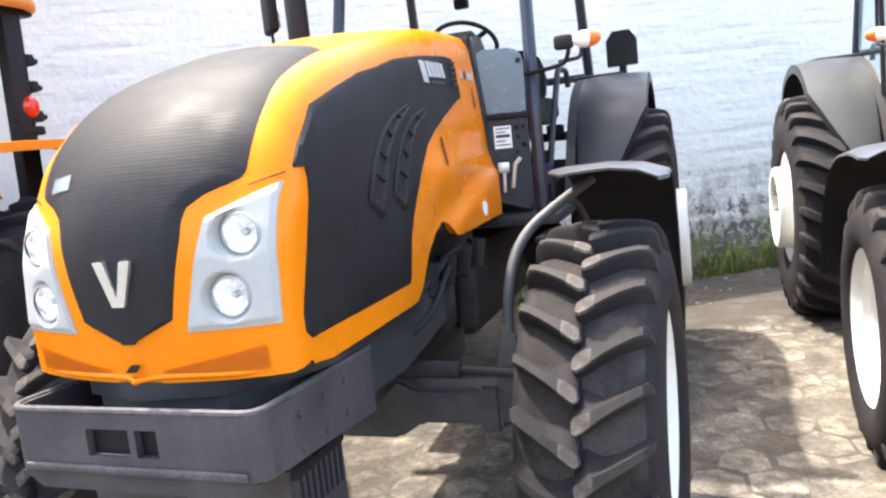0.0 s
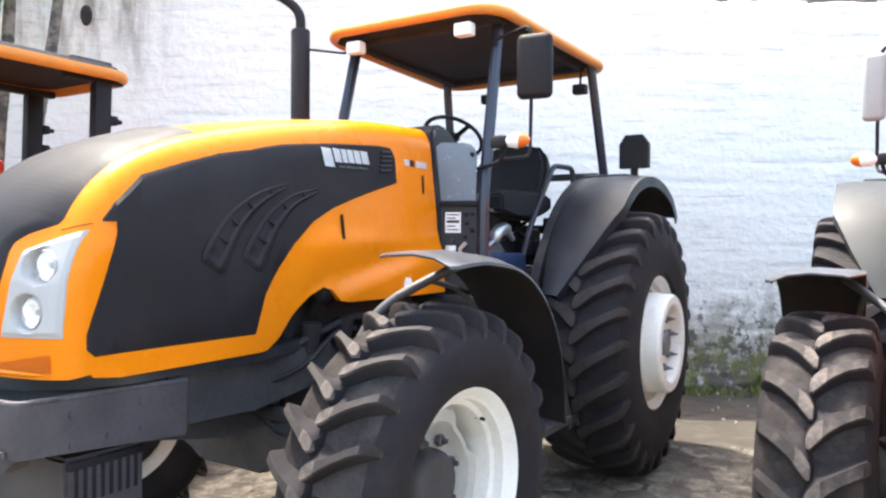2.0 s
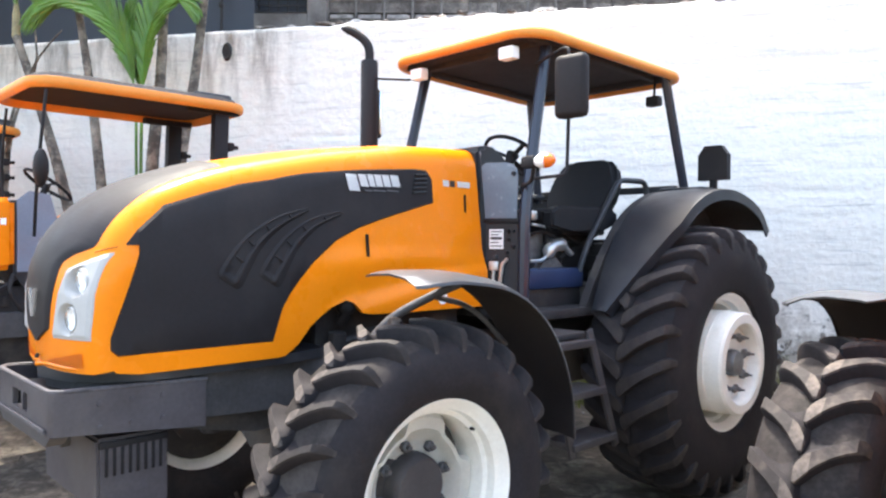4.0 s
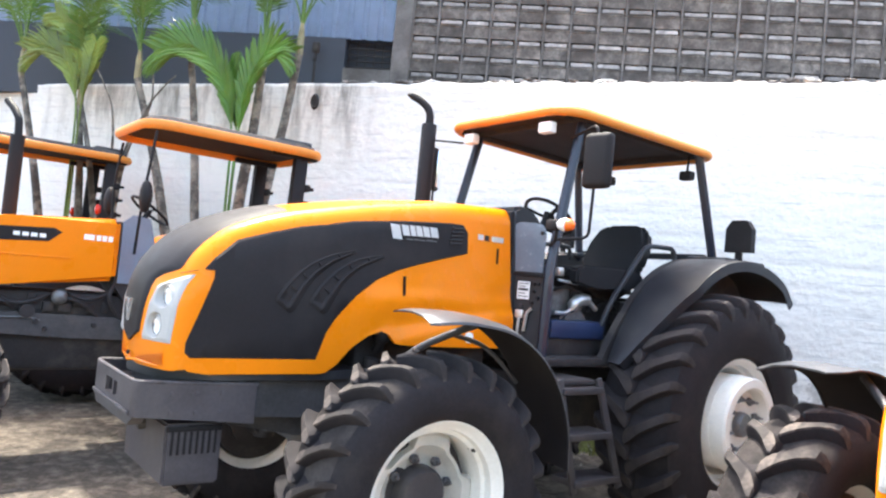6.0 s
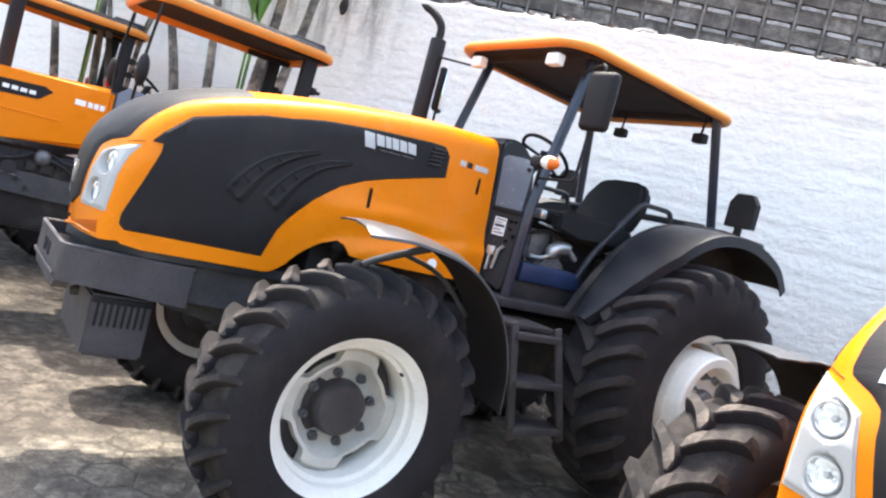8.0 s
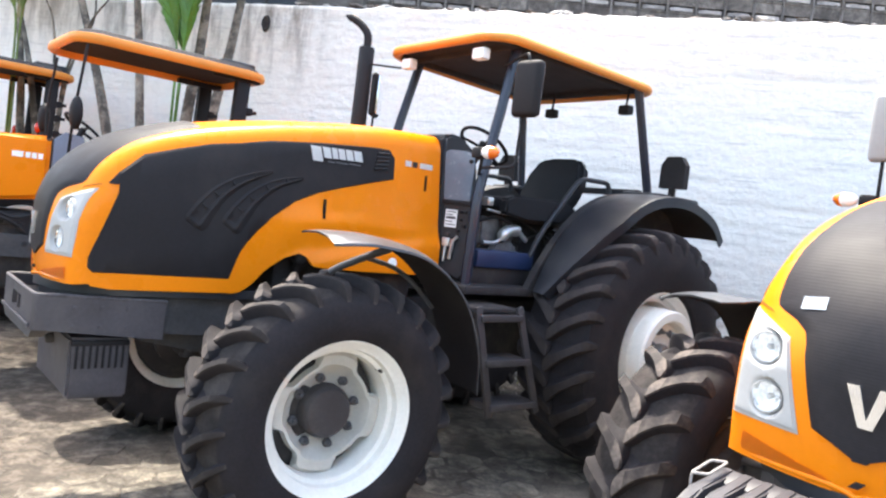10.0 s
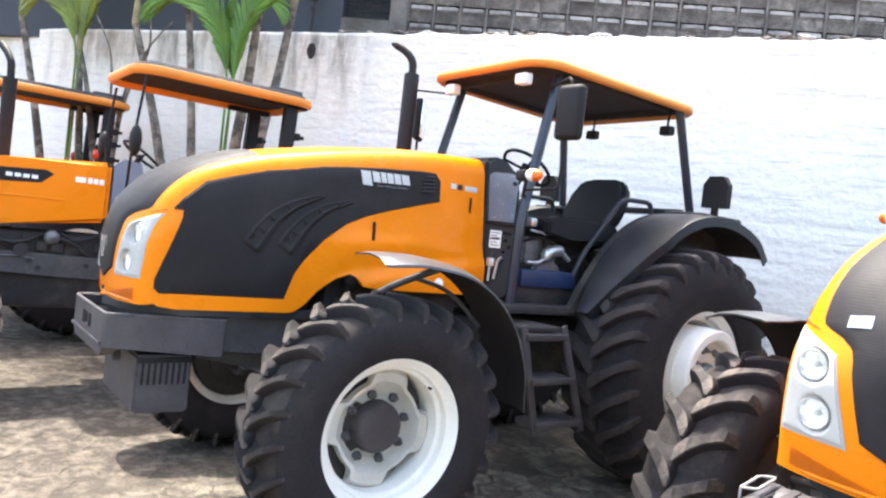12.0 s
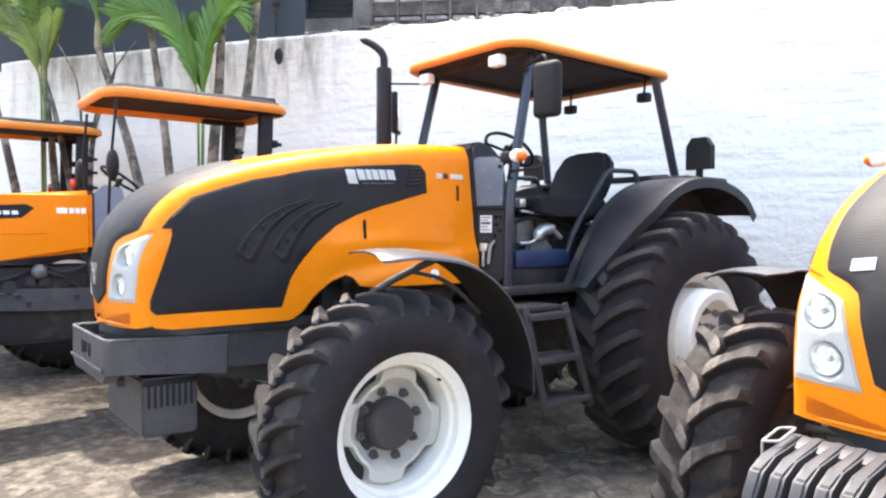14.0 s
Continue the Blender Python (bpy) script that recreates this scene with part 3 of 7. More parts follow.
class WheelKit:
    """The shared meshes of one size of wheel."""

    def __init__(self, R, rim, width, lugs, lug_h, rear, bulge=1.04, lean_by=0.58, curl=1.0, fat=1.2):
        self.R, self.rim, self.width, self.rear = R, rim, width, rear
        self.tyre = tyre_mesh("tyre", R, rim, width, lug_h, bulge, None if rear else TREAD_FLOOR)
        self.lugs = lugs
        self.bars = {way: [bar_mesh(R, rim, width, lug_h, side, way, SHADED_TOP if rear else LUGTOP, lean_by, curl, fat) for side in (1, -1)] for way in (1, -1)}
        self.rimm = rim_mesh("rim", rim, width)
        if rear:
            self.disc = drum_mesh("drum", rim * 0.77, -0.02, width * 0.42 + 0.115)
            self.hub = hub_mesh("hub", rim * 0.20, 0.075, CASTING)
        else:
            self.disc = disc_mesh("disc", rim * 0.90, 1.6, -0.004)
            self.hub = hub_mesh("hub", rim * 0.36, 0.085)

    def put(self, parent, m, way=1):
        """A wheel under parent; m takes the wheel's x axis to point outwards; way turns the tread round."""
        w = part_of("wheel", self.tyre, parent, "black ribbed tractor tyre on an off-white rim", 30, m)
        for k in range(self.lugs):
            for q in (0, 1):
                part_of("tread_bar", self.bars[way][q], w, "", 30, pose(0, 0, 0, 360 * (k + 0.5 * q) / self.lugs))
        part_of("rim", self.rimm, w, "off-white steel rim", 35)
        part_of("disc", self.disc, w, "off-white wheel disc", 35)
        face = self.width * 0.42 + 0.027 if self.rear else -0.006
        part_of("hub", self.hub, w, "dull cast axle end" if self.rear else "dark cast hub", 35, pose(face - 0.02, 0, 0))
        ring = self.rim * (0.42 if self.rear else 0.46)
        for k in range(8):
            a = 2 * math.pi * (k + 0.3) / 8
            if self.rear:
                part_of("drum_lug", LUG, w, "", 0, pose(face, ring * math.cos(a), ring * math.sin(a), math.degrees(a) - 90))
            else:
                part_of("wheel_nut", NUT, w, "", 0, pose(face - 0.004, ring * math.cos(a), ring * math.sin(a)))
        part_of("valve", VALVE, w, "black tyre valve", 30, pose(self.width * 0.42 - 0.09, 0.70 * (self.rim - 0.045), 0.70 * (self.rim - 0.045), 45))
        return w


WORN = mat("worn_grey_edge", (0.075, 0.068, 0.073), 0.55, spec=0.25, vary=0.3, scale=12)
REFLECTOR = mat("bright_lamp_reflector", (0.93, 0.93, 0.93), 0.16, metal=0.35, vary=0.06, scale=30.0)


# ---- the large tractor: its y runs from nose to tail, its x to its own left ----
Y0 = 3.7
OFF = pose(0, -Y0, 0)
HUB_F, HUB_R = (2.51, 0.610), (5.07, 0.85)
PROFILE = smooth_line([(1.405, 1.095), (1.387, 1.25), (1.382, 1.40), (1.402, 1.53), (1.455, 1.64), (1.566, 1.757), (1.725, 1.852), (1.985, 1.945), (2.42, 2.04), (2.8, 2.10), (3.15, 2.142),
                       (3.63, 2.165)], 7)
WIDE = [(1.4, 0.41), (1.9, 0.415), (2.3, 0.412), (2.75, 0.40), (3.2, 0.36), (3.7, 0.335)]
NOSE_Y = [(1.09, 1.405), (1.25, 1.387), (1.40, 1.382), (1.53, 1.402), (1.64, 1.455), (1.757, 1.566), (1.852, 1.725), (1.945, 1.985), (2.04, 2.42)]


NOSE_K = [(1.09, 0.40), (1.22, 0.46), (1.3, 0.52), (1.45, 0.64), (1.55, 0.80), (1.62, 0.78), (1.7, 0.62), (1.85, 0.42), (2.2, 0.35)]


def ease(t):
    t = min(1.0, max(0.0, t))
    return t * t * (3 - 2 * t)


def half_width(y, z):
    """Half the bonnet's breadth; before the cab the side draws in along a rising crease and its skirt stands out below."""
    along, crease = ease((y - 2.44) / 0.22), 1.345 + 0.17 * (y - 2.62)
    fold = 0.016 * ease((z - crease + 0.10) / 0.10) * ease((crease + 0.15 - z) / 0.15) * (1 - 0.55 * ease((y - 2.9) / 0.6))
    skirt = 0.022 * ease((crease - z) / 0.09)
    return lerp_table(WIDE, y) - 0.10 * max(0.0, z - 1.5) + along * (0.012 * ease((1.60 - z) / 0.1) - fold + skirt)


def hood_x(y, z):
    """How far out the bonnet's side stands at (y, z)."""
    a, b = half_width(y, z), math.sqrt(max(0.0, y - lerp_table(NOSE_Y, z)) / lerp_table(NOSE_K, z))
    k = 0.05
    h = max(k - abs(a - b), 0.0) / k
    return min(a, b) - h * h * k / 4


def hood_y(x, z):
    return lerp_table(NOSE_Y, z) + lerp_table(NOSE_K, z) * x * x


def hood_sheet(i, x):
    """The bonnet's nose and top: the point of profile i, x to the side."""
    p = PROFILE[i]
    d = (PROFILE[min(i + 1, len(PROFILE) - 1)] - PROFILE[max(i - 1, 0)]).normalized()
    n = Vector((d.y, -d.x))
    k = lerp_table(NOSE_K, p.y)
    q = p + n * k * x * x
    return Vector((x, q.x, q.y)), Vector((0, n.x, n.y))


BOTTOM = [(0, (1.55, 1.10)), (0.1, (1.64, 1.087)), (0.2, (1.85, 1.087)), (0.45, (2.27, 1.087)), (0.52, (2.34, 1.13)), (0.58, (2.42, 1.22)), (0.63, (2.52, 1.29)), (0.68, (2.64, 1.33)),
          (0.71, (2.70, 1.25)), (0.8, (3.05, 1.24)), (1.0, (3.66, 1.235))]


def hood_shell():
    bm = bmesh.new()
    n = len(PROFILE)
    length = [0.0]
    for a, b in zip(PROFILE, PROFILE[1:]):
        length.append(length[-1] + (b - a).length)
    rows = []
    for i in range(n):
        f = length[i] / length[-1]
        p = PROFILE[i]
        y0 = p.x + (0.09 if p.y < 1.6 else 0.0)
        w = half_width(y0, p.y)
        half = []
        for t in [k / 20 for k in range(21)]:
            half.append(hood_sheet(i, t * (w - 0.055))[0])
        last, nin = hood_sheet(i, w - 0.055)
        f_top = min(1.0, max(0.0, (p.y - 1.5) / 0.25))
        for d, dx in ((0.018, 0.030), (0.045, 0.048)):
            q = last + nin * d
            half.append(Vector(((w - 0.055 + dx) * f_top + hood_x(q.y, q.z) * (1 - f_top), q.y, q.z)))
        side = last + nin * 0.085
        e = lerp_table(BOTTOM, f)
        for t in [k / 40 for k in range(41)]:
            y, z = side.y + (e[0] - side.y) * t, side.z + (e[1] - side.z) * t
            half.append(Vector((half_width(y, z) * f_top + hood_x(y, z) * (1 - f_top), y, z)))
        half.append(Vector((half[-1].x - 0.03, e[0], e[1] + 0.004)))
        rows.append([bm.verts.new((-v.x, v.y, v.z)) for v in half[:0:-1]] + [bm.verts.new(v) for v in half])
    grid_faces(bm, rows)
    # openings for the headlamps
    def in_lamp(v):
        t = (v.z - 1.224) / 0.29
        x = abs(v.x)
        return 0.02 < t < 0.95 + (x - 0.24) * 0.3 and v.y < 1.60 and 0.175 + 0.073 * t < x < 0.388
    gone = [f for f in bm.faces if all(in_lamp(v.co) for v in f.verts)]
    bmesh.ops.delete(bm, geom=gone, context="FACES")
    return bm


SKIN = []


def shell_x(y, z):
    """How far out the finished bonnet skin stands at (y, z)."""
    if not SKIN:
        SKIN.append(BVHTree.FromBMesh(hood_shell()))
    hit = SKIN[0].ray_cast(Vector((1.5, y, z)), Vector((-1, 0, 0)))[0]
    return hit.x if hit else hood_x(y, z)


def side_panel(side):
    low = [(1.525, 1.19), (1.555, 1.163), (2.215, 1.158), (2.262, 1.30), (2.30, 1.362), (2.345, 1.418), (2.43, 1.507), (2.56, 1.604), (2.70, 1.667), (2.85, 1.713), (3.05, 1.765), (3.25, 1.815)]
    high = [(1.525, 1.23), (1.585, 1.40), (1.634, 1.553), (1.6345, 1.647), (1.655, 1.666), (1.739, 1.745), (1.9, 1.80), (2.063, 1.85), (2.4, 1.92), (2.728, 1.96), (3.1, 1.993), (3.21, 1.995), (3.25, 1.95)]
    main = [1.525, 1.54, 1.555, 1.585, 1.61, 1.634, 1.6345, 1.655, 1.675, 1.70, 1.72, 1.74, 1.76, 1.78, 1.80, 1.85, 1.9, 1.95, 2.0, 2.06, 2.10, 2.15, 2.215, 2.24, 2.262, 2.28, 2.30, 2.32, 2.345, 2.39, 2.43, 2.468, 2.51, 2.56, 2.60, 2.64, 2.70, 2.75, 2.80, 2.85, 2.92, 3.0, 3.05, 3.1, 3.16, 3.21, 3.25]
    bm = bmesh.new()

    def sheet(ys, z_low, z_high):
        rows, back = [], []
        for y in ys:
            a, b = z_low(y), z_high(y)
            zs = [a + (b - a) * t for t in (0, 0.03, 0.2, 0.4, 0.6, 0.8, 0.97, 1)]
            inner = y > ys[0]
            rows.append([bm.verts.new((side * (shell_x(y, z) + (0.007 if 0 < q < 7 and inner else -0.001)), y, z)) for q, z in enumerate(zs)])
            back.append([bm.verts.new((side * (shell_x(y, z) - 0.02), y, z)) for z in zs])
        grid_faces(bm, rows)
        grid_faces(bm, back)
        for q in (0, 7):
            for i in range(len(ys) - 1):
                bm.faces.new((rows[i][q], rows[i + 1][q], back[i + 1][q], back[i][q]))
        for i in (0, len(ys) - 1):
            for q in range(7):
                bm.faces.new((rows[i][q], rows[i][q + 1], back[i][q + 1], back[i][q]))

    sheet(main, lambda y: lerp_table(low, y), lambda y: lerp_table(high, y))
    # the pointed end above the orange ear by the headlamp
    sheet([1.588, 1.60, 1.615, 1.6345], lambda y: 1.584, lambda y: 1.588 + (y - 1.588) * 1.27)
    return bm


def top_panel():
    bm = bmesh.new()
    edge = [(1.205, 0.02), (1.255, 0.135), (1.346, 0.157), (1.45, 0.181), (1.49, 0.185), (1.524, 0.195), (1.557, 0.232), (1.587, 0.281), (1.61, 0.309), (1.635, 0.318), (1.71, 0.320), (1.79, 0.314), (1.862, 0.297), (1.945, 0.288)]
    rows = []
    fine = [(a + (b - a) * t) for a, b in zip(PROFILE, PROFILE[1:]) for t in (0, 0.25, 0.5, 0.75)]
    for j in range(len(fine)):
        p = fine[j]
        if not 1.2 <= p.y <= 1.958:
            continue
        xb = lerp_table(edge, p.y)
        i, f = j // 4, (j % 4) / 4
        row = []
        for t in range(-8, 9):
            x = xb * t / 8
            a, na = hood_sheet(i, x)
            b, nb = hood_sheet(min(i + 1, len(PROFILE) - 1), x)
            q, nn = a + (b - a) * f, (na + (nb - na) * f).normalized()
            row.append(bm.verts.new(q - nn * (0.010 if abs(t) < 8 else 0.001)))
        rows.append(row)
    grid_faces(bm, rows)
    bmesh.ops.recalc_face_normals(bm, faces=bm.faces)
    return bm


LAMPS = ((0.314, 1.446), (0.284, 1.302))


def skin_y(x, z):
    """Where the bonnet's skin stands, x to the side at height z."""
    lo, hi = hood_y(x, z) - 0.02, hood_y(x, z) + 0.06
    for _ in range(18):
        mid = (lo + hi) / 2
        lo, hi = (mid, hi) if hood_x(mid, z) < x else (lo, mid)
    return hi


def lamp_y(x, z):
    """The plane on which a round lamp sits: it faces straight ahead, sunk where the shell comes forward."""
    return hood_y(x + 0.036, z) - 0.004


def headlamp(parent, side):
    """A pale shell with two sunk bowls; a clear lens over a bright reflector in each."""
    bm = bmesh.new()
    rows = []
    n = 44
    for q in range(n + 1):
        t = q / n
        z0 = 1.224 + (1.492 - 1.224) * t
        row = []
        for c in range(n + 1):
            u = c / n
            xi, xo = 0.170 + (0.238 - 0.170) * t, 0.393 - 0.003 * t
            x, z = xi + (xo - xi) * u, z0 + u * (0.004 + 0.060 * t)
            y = skin_y(x, z) - (0.012 if 1 < q < n - 1 and 1 < c < n - 1 else 0.005)
            for lx, lz in LAMPS:
                d = math.hypot(x - lx + 0.003, z - lz)
                if d < 0.061:
                    f = min(1.0, (0.061 - d) / 0.010)
                    f = f * f * (3 - 2 * f)
                    y += max(0.0, lamp_y(lx, lz) - y) * f
                if math.hypot(x - lx, z - lz) < 0.041:
                    y = lamp_y(lx, lz) + 0.036
            row.append(bm.verts.new((side * x, y, z)))
        rows.append(row)
    grid_faces(bm, rows)
    rim = [e for e in bm.edges if e.is_boundary]
    skirt = bmesh.ops.extrude_edge_only(bm, edges=rim)["geom"]
    bmesh.ops.translate(bm, vec=(0, 0.035, 0), verts=[g for g in skirt if isinstance(g, bmesh.types.BMVert)])
    lamp = part("headlamp", bm, LAMP_SHELL, parent, "silver headlamp shell with two round lamps", 50, m=OFF)
    for x, z in LAMPS:
        aim = pose(side * x, lamp_y(x, z) - 0.003, z, 0, 0, side * 5) @ pose(0, 0, 0, 0, 0, -90)
        bm = bmesh.new()
        lathe(bm, [(-0.002, 0.050), (0.006, 0.050), (0.008, 0.047), (0.004, 0.0445)], 32, aim)
        part("bezel", bm, LAMP_SHELL, lamp)
        bm = bmesh.new()
        lathe(bm, [(0.005, 0.0455), (-0.004, 0.0425), (-0.014, 0.037), (-0.022, 0.029), (-0.028, 0.018), (-0.030, 0.0)], 14, aim)
        for k, v in enumerate(bm.verts):
            v.co.y += 0.004 * ((k * 7) % 3 - 1)
        part("reflector", bm, REFLECTOR, lamp, "bright faceted lamp reflector", 8)
        bm = bmesh.new()
        lathe(bm, [(-0.029, 0.010), (-0.014, 0.010), (-0.009, 0.007), (-0.008, 0)], 12, aim)
        part("bulb_cap", bm, LAMP_SHELL, lamp)
        bm = bmesh.new()
        lathe(bm, [(0.007, 0.046), (0.012, 0.040), (0.017, 0.026), (0.019, 0.012), (0.0195, 0)], 24, aim)
        ob = part("lens", bm, LENS, lamp, "clear domed lamp glass", 60)
        ob.visible_shadow = False
    return lamp


def scoop(parent, side, y0, bend):
    """A curved intake on the bonnet's side: a sunk bed between two rounded lips that meet at its foot, with short cross bars."""
    line = smooth_line([(y0, 1.455), (y0 + 0.045, 1.525), (y0 + 0.12, 1.61), (y0 + 0.24, 1.69), (y0 + 0.40, 1.752 + bend)], 5)
    n = len(line)
    bm = bmesh.new()
    section = ((-1.25, 0.004), (-1.02, 0.009), (-0.86, 0.012), (-0.74, 0.010), (-0.66, 0.0040), (0.0, 0.0030), (0.42, 0.0045), (0.54, 0.016), (0.70, 0.021), (0.88, 0.019), (1.15, 0.012), (1.60, 0.004))
    rows = []
    first = (line[1] - line[0]).normalized()
    foot = [(line[0] - first * 0.030, 0.80, "out"), (line[0] - first * 0.018, 0.92, "lip"), (line[0] - first * 0.006, 1.0, "lip")]
    for p, scale, kind in foot + [(p, None, "bed") for p in line]:
        i = 0 if scale else len(rows) - 3
        d = (line[min(i + 1, n - 1)] - line[max(i - 1, 0)]).normalized()
        s = Vector((-d.y, d.x))
        w = 0.045 * (scale or 1 - 0.86 * (i / (n - 1)) ** 1.5)
        row = []
        for t, lift in section:
            if kind == "out":
                lift = 0.004
            elif kind == "lip" and abs(t) < 1.0:
                lift = max(lift, 0.013)
            q = p - s * w * t
            row.append(bm.verts.new((side * (hood_x(q.x, q.y) + 0.006 + 0.72 * lift), q.x, q.y)))
        rows.append(row)
    grid_faces(bm, rows)
    sc = part("intake_scoop", bm, BLACK, parent, "black moulded intake scoop", 50)
    for i in range(5, n - 3, 4):
        p = line[i]
        d = (line[i + 1] - line[i - 1]).normalized()
        s = Vector((-d.y, d.x))
        w = 0.045 * (1 - 0.86 * (i / (n - 1)) ** 1.5)
        bm = bmesh.new()
        a, b = p - s * w * 0.50, p + s * w * 0.55
        bar(bm, (side * (hood_x(a.x, a.y) + 0.016), a.x, a.y), (side * (hood_x(b.x, b.y) + 0.008), b.x, b.y), 0.008, 0.010, (1, 0, 0), 0.003)
        part("louvre_bar", bm, BLACK, sc)


def decal(parent, name, side, y0, y1, z0, z1, material, lift, label="", slant=0.0):
    bm = bmesh.new()
    rows = []
    for t in (0, 0.5, 1):
        y = y0 + (y1 - y0) * t
        rows.append([bm.verts.new((side * (hood_x(y, z) + lift), y + slant * (z - z0), z)) for z in (z0, z1)])
    grid_faces(bm, rows)
    bmesh.ops.solidify(bm, geom=list(bm.faces), thickness=-0.003)
    return part(name, bm, material, parent, label, m=OFF if parent.type == "EMPTY" else None)


def sweep_band(bm, line, x_of, thick, lips=0.0, hub=None, camber=0.008):
    """A curved sheet: line of (y, z), x_of(i) gives its inner and outer x."""
    n = len(line)
    rows = []
    for i, p in enumerate(line):
        d = (line[min(i + 1, n - 1)] - line[max(i - 1, 0)]).normalized()
        s = Vector((-d.y, d.x))
        if s.y < 0 and i < n // 2:
            s = -s
        a, b = x_of(i)
        ring = []
        for x, drop in ((a, 0.006), (a + (b - a) * 0.1, 0), (a + (b - a) * 0.5, -0.006), (a + (b - a) * 0.8, 0.25 * (camber - 0.008)), (b, camber), (b + 0.004 * (1 if b > a else -1), camber + lips)):
            q = p - s * drop
            ring.append(bm.verts.new((x, q.x, q.y)))
        rows.append(ring)
    grid_faces(bm, rows)
    bmesh.ops.recalc_face_normals(bm, faces=bm.faces)
    bmesh.ops.solidify(bm, geom=list(bm.faces), thickness=thick)
    bmesh.ops.recalc_face_normals(bm, faces=bm.faces)
    # faces turned to the wheel take the dark second material, as painted shade
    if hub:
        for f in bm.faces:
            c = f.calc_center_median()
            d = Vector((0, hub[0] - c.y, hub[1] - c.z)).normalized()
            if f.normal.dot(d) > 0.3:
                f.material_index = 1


FRONT_FENDER = smooth_line([(2.33, 1.476), (2.46, 1.486), (2.6, 1.484), (2.85, 1.445), (3.06, 1.335), (3.22, 1.16), (3.32, 0.93), (3.345, 0.70)], 4)
REAR_FENDER = smooth_line([(4.22, 1.20), (4.38, 1.46), (4.62, 1.74), (4.9, 1.91), (5.2, 1.975), (5.5, 1.955), (5.78, 1.86), (5.94, 1.71)], 4)
WHEEL_F = WheelKit(0.685, 0.365, 0.405, 25, 0.054, False, 1.10, fat=1.05)
WHEEL_F2 = WheelKit(0.685, 0.365, 0.405, 19, 0.052, False, 1.08, 0.80, 0.72, fat=1.75)
WHEEL_R = WheelKit(0.875, 0.425, 0.60, 26, 0.052, True, lean_by=0.64, curl=0.85, fat=1.9)


def seat(parent_pose, label):
    s = thing("driver_seat", label, "seat", parent_pose)
    bm = bmesh.new()
    box(bm, (-0.25, -0.30, 0.02), (0.25, 0.25, 0.115), 0.035, seg=4)
    part("seat_cushion", bm, FABRIC, s)
    bm = bmesh.new()
    lean = pose(0, 0.21, 0.06, -25)
    prism(bm, [(-0.19, 0.0), (0.19, 0.0), (0.235, 0.10), (0.235, 0.28), (0.19, 0.40), (0.13, 0.44), (-0.13, 0.44), (-0.19, 0.40), (-0.235, 0.28), (-0.235, 0.10)], -0.055, 0.06, axis=1)
    bmesh.ops.bevel(bm, geom=list(bm.edges), offset=0.03, segments=3, affect="EDGES")
    bmesh.ops.transform(bm, matrix=lean, verts=bm.verts)
    part("backrest", bm, FABRIC, s, "rounded black backrest")
    bm = bmesh.new()
    prism(bm, [(-0.17, -0.37), (0.17, -0.37), (0.13, 0.02), (-0.13, 0.02)], -0.14, 0.14)
    part("pedestal", bm, DARK, s)
    bm = bmesh.new()
    box(bm, (-0.19, -0.22, -0.05), (0.19, 0.24, 0.03), 0.015)
    box(bm, (-0.16, 0.10, -0.22), (0.20, 0.30, -0.10), 0.02)
    tube(bm, [(0.16, -0.20, -0.20), (0.16, 0.22, -0.03)], 0.014, 8)
    tube(bm, [(0.16, 0.22, -0.20), (0.16, -0.20, -0.03)], 0.014, 8)
    part("suspension", bm, DARK, s, "dark seat suspension linkage")
    for k in (-1, 1):
        bm = bmesh.new()
        prism(bm, [(-0.50, -0.01), (-0.50, 0.085), (-0.44, 0.115), (0.02, 0.125), (0.16, 0.10), (0.17, 0.02), (0.0, -0.03), (-0.30, -0.03)], k * 0.245, k * 0.315)
        bmesh.ops.bevel(bm, geom=list(bm.edges), offset=0.014, segments=3, affect="EDGES")
        part("armrest", bm, FABRIC, s, "long low padded armrest")
    return s


def steering_wheel(parent, cx, cy, cz, tilt=35):
    m = pose(cx, cy, cz, -90 + 90 - tilt)
    bm = bmesh.new()
    ring = []
    for k in range(32):
        a = 2 * math.pi * k / 32
        ring.append(m @ Vector((0.19 * math.cos(a), 0.19 * math.sin(a), 0)))
    tube(bm, ring + ring[:1], 0.013, 8, caps=False)
    for a in (90, 210, 330):
        bar(bm, m @ Vector((0, 0, -0.02)), m @ Vector((0.185 * math.cos(radians(a)), 0.185 * math.sin(radians(a)), 0)), 0.03, 0.012, m.to_3x3() @ Vector((0, 0, 1)))
    tube(bm, [m @ Vector((0, 0, 0.01)), m @ Vector((0, 0, -0.05)), m @ Vector((0, 0, -0.34))], [0.045, 0.03, 0.025], 12)
    return part("steering_wheel", bm, BLACK, parent, "black steering wheel", m=OFF)


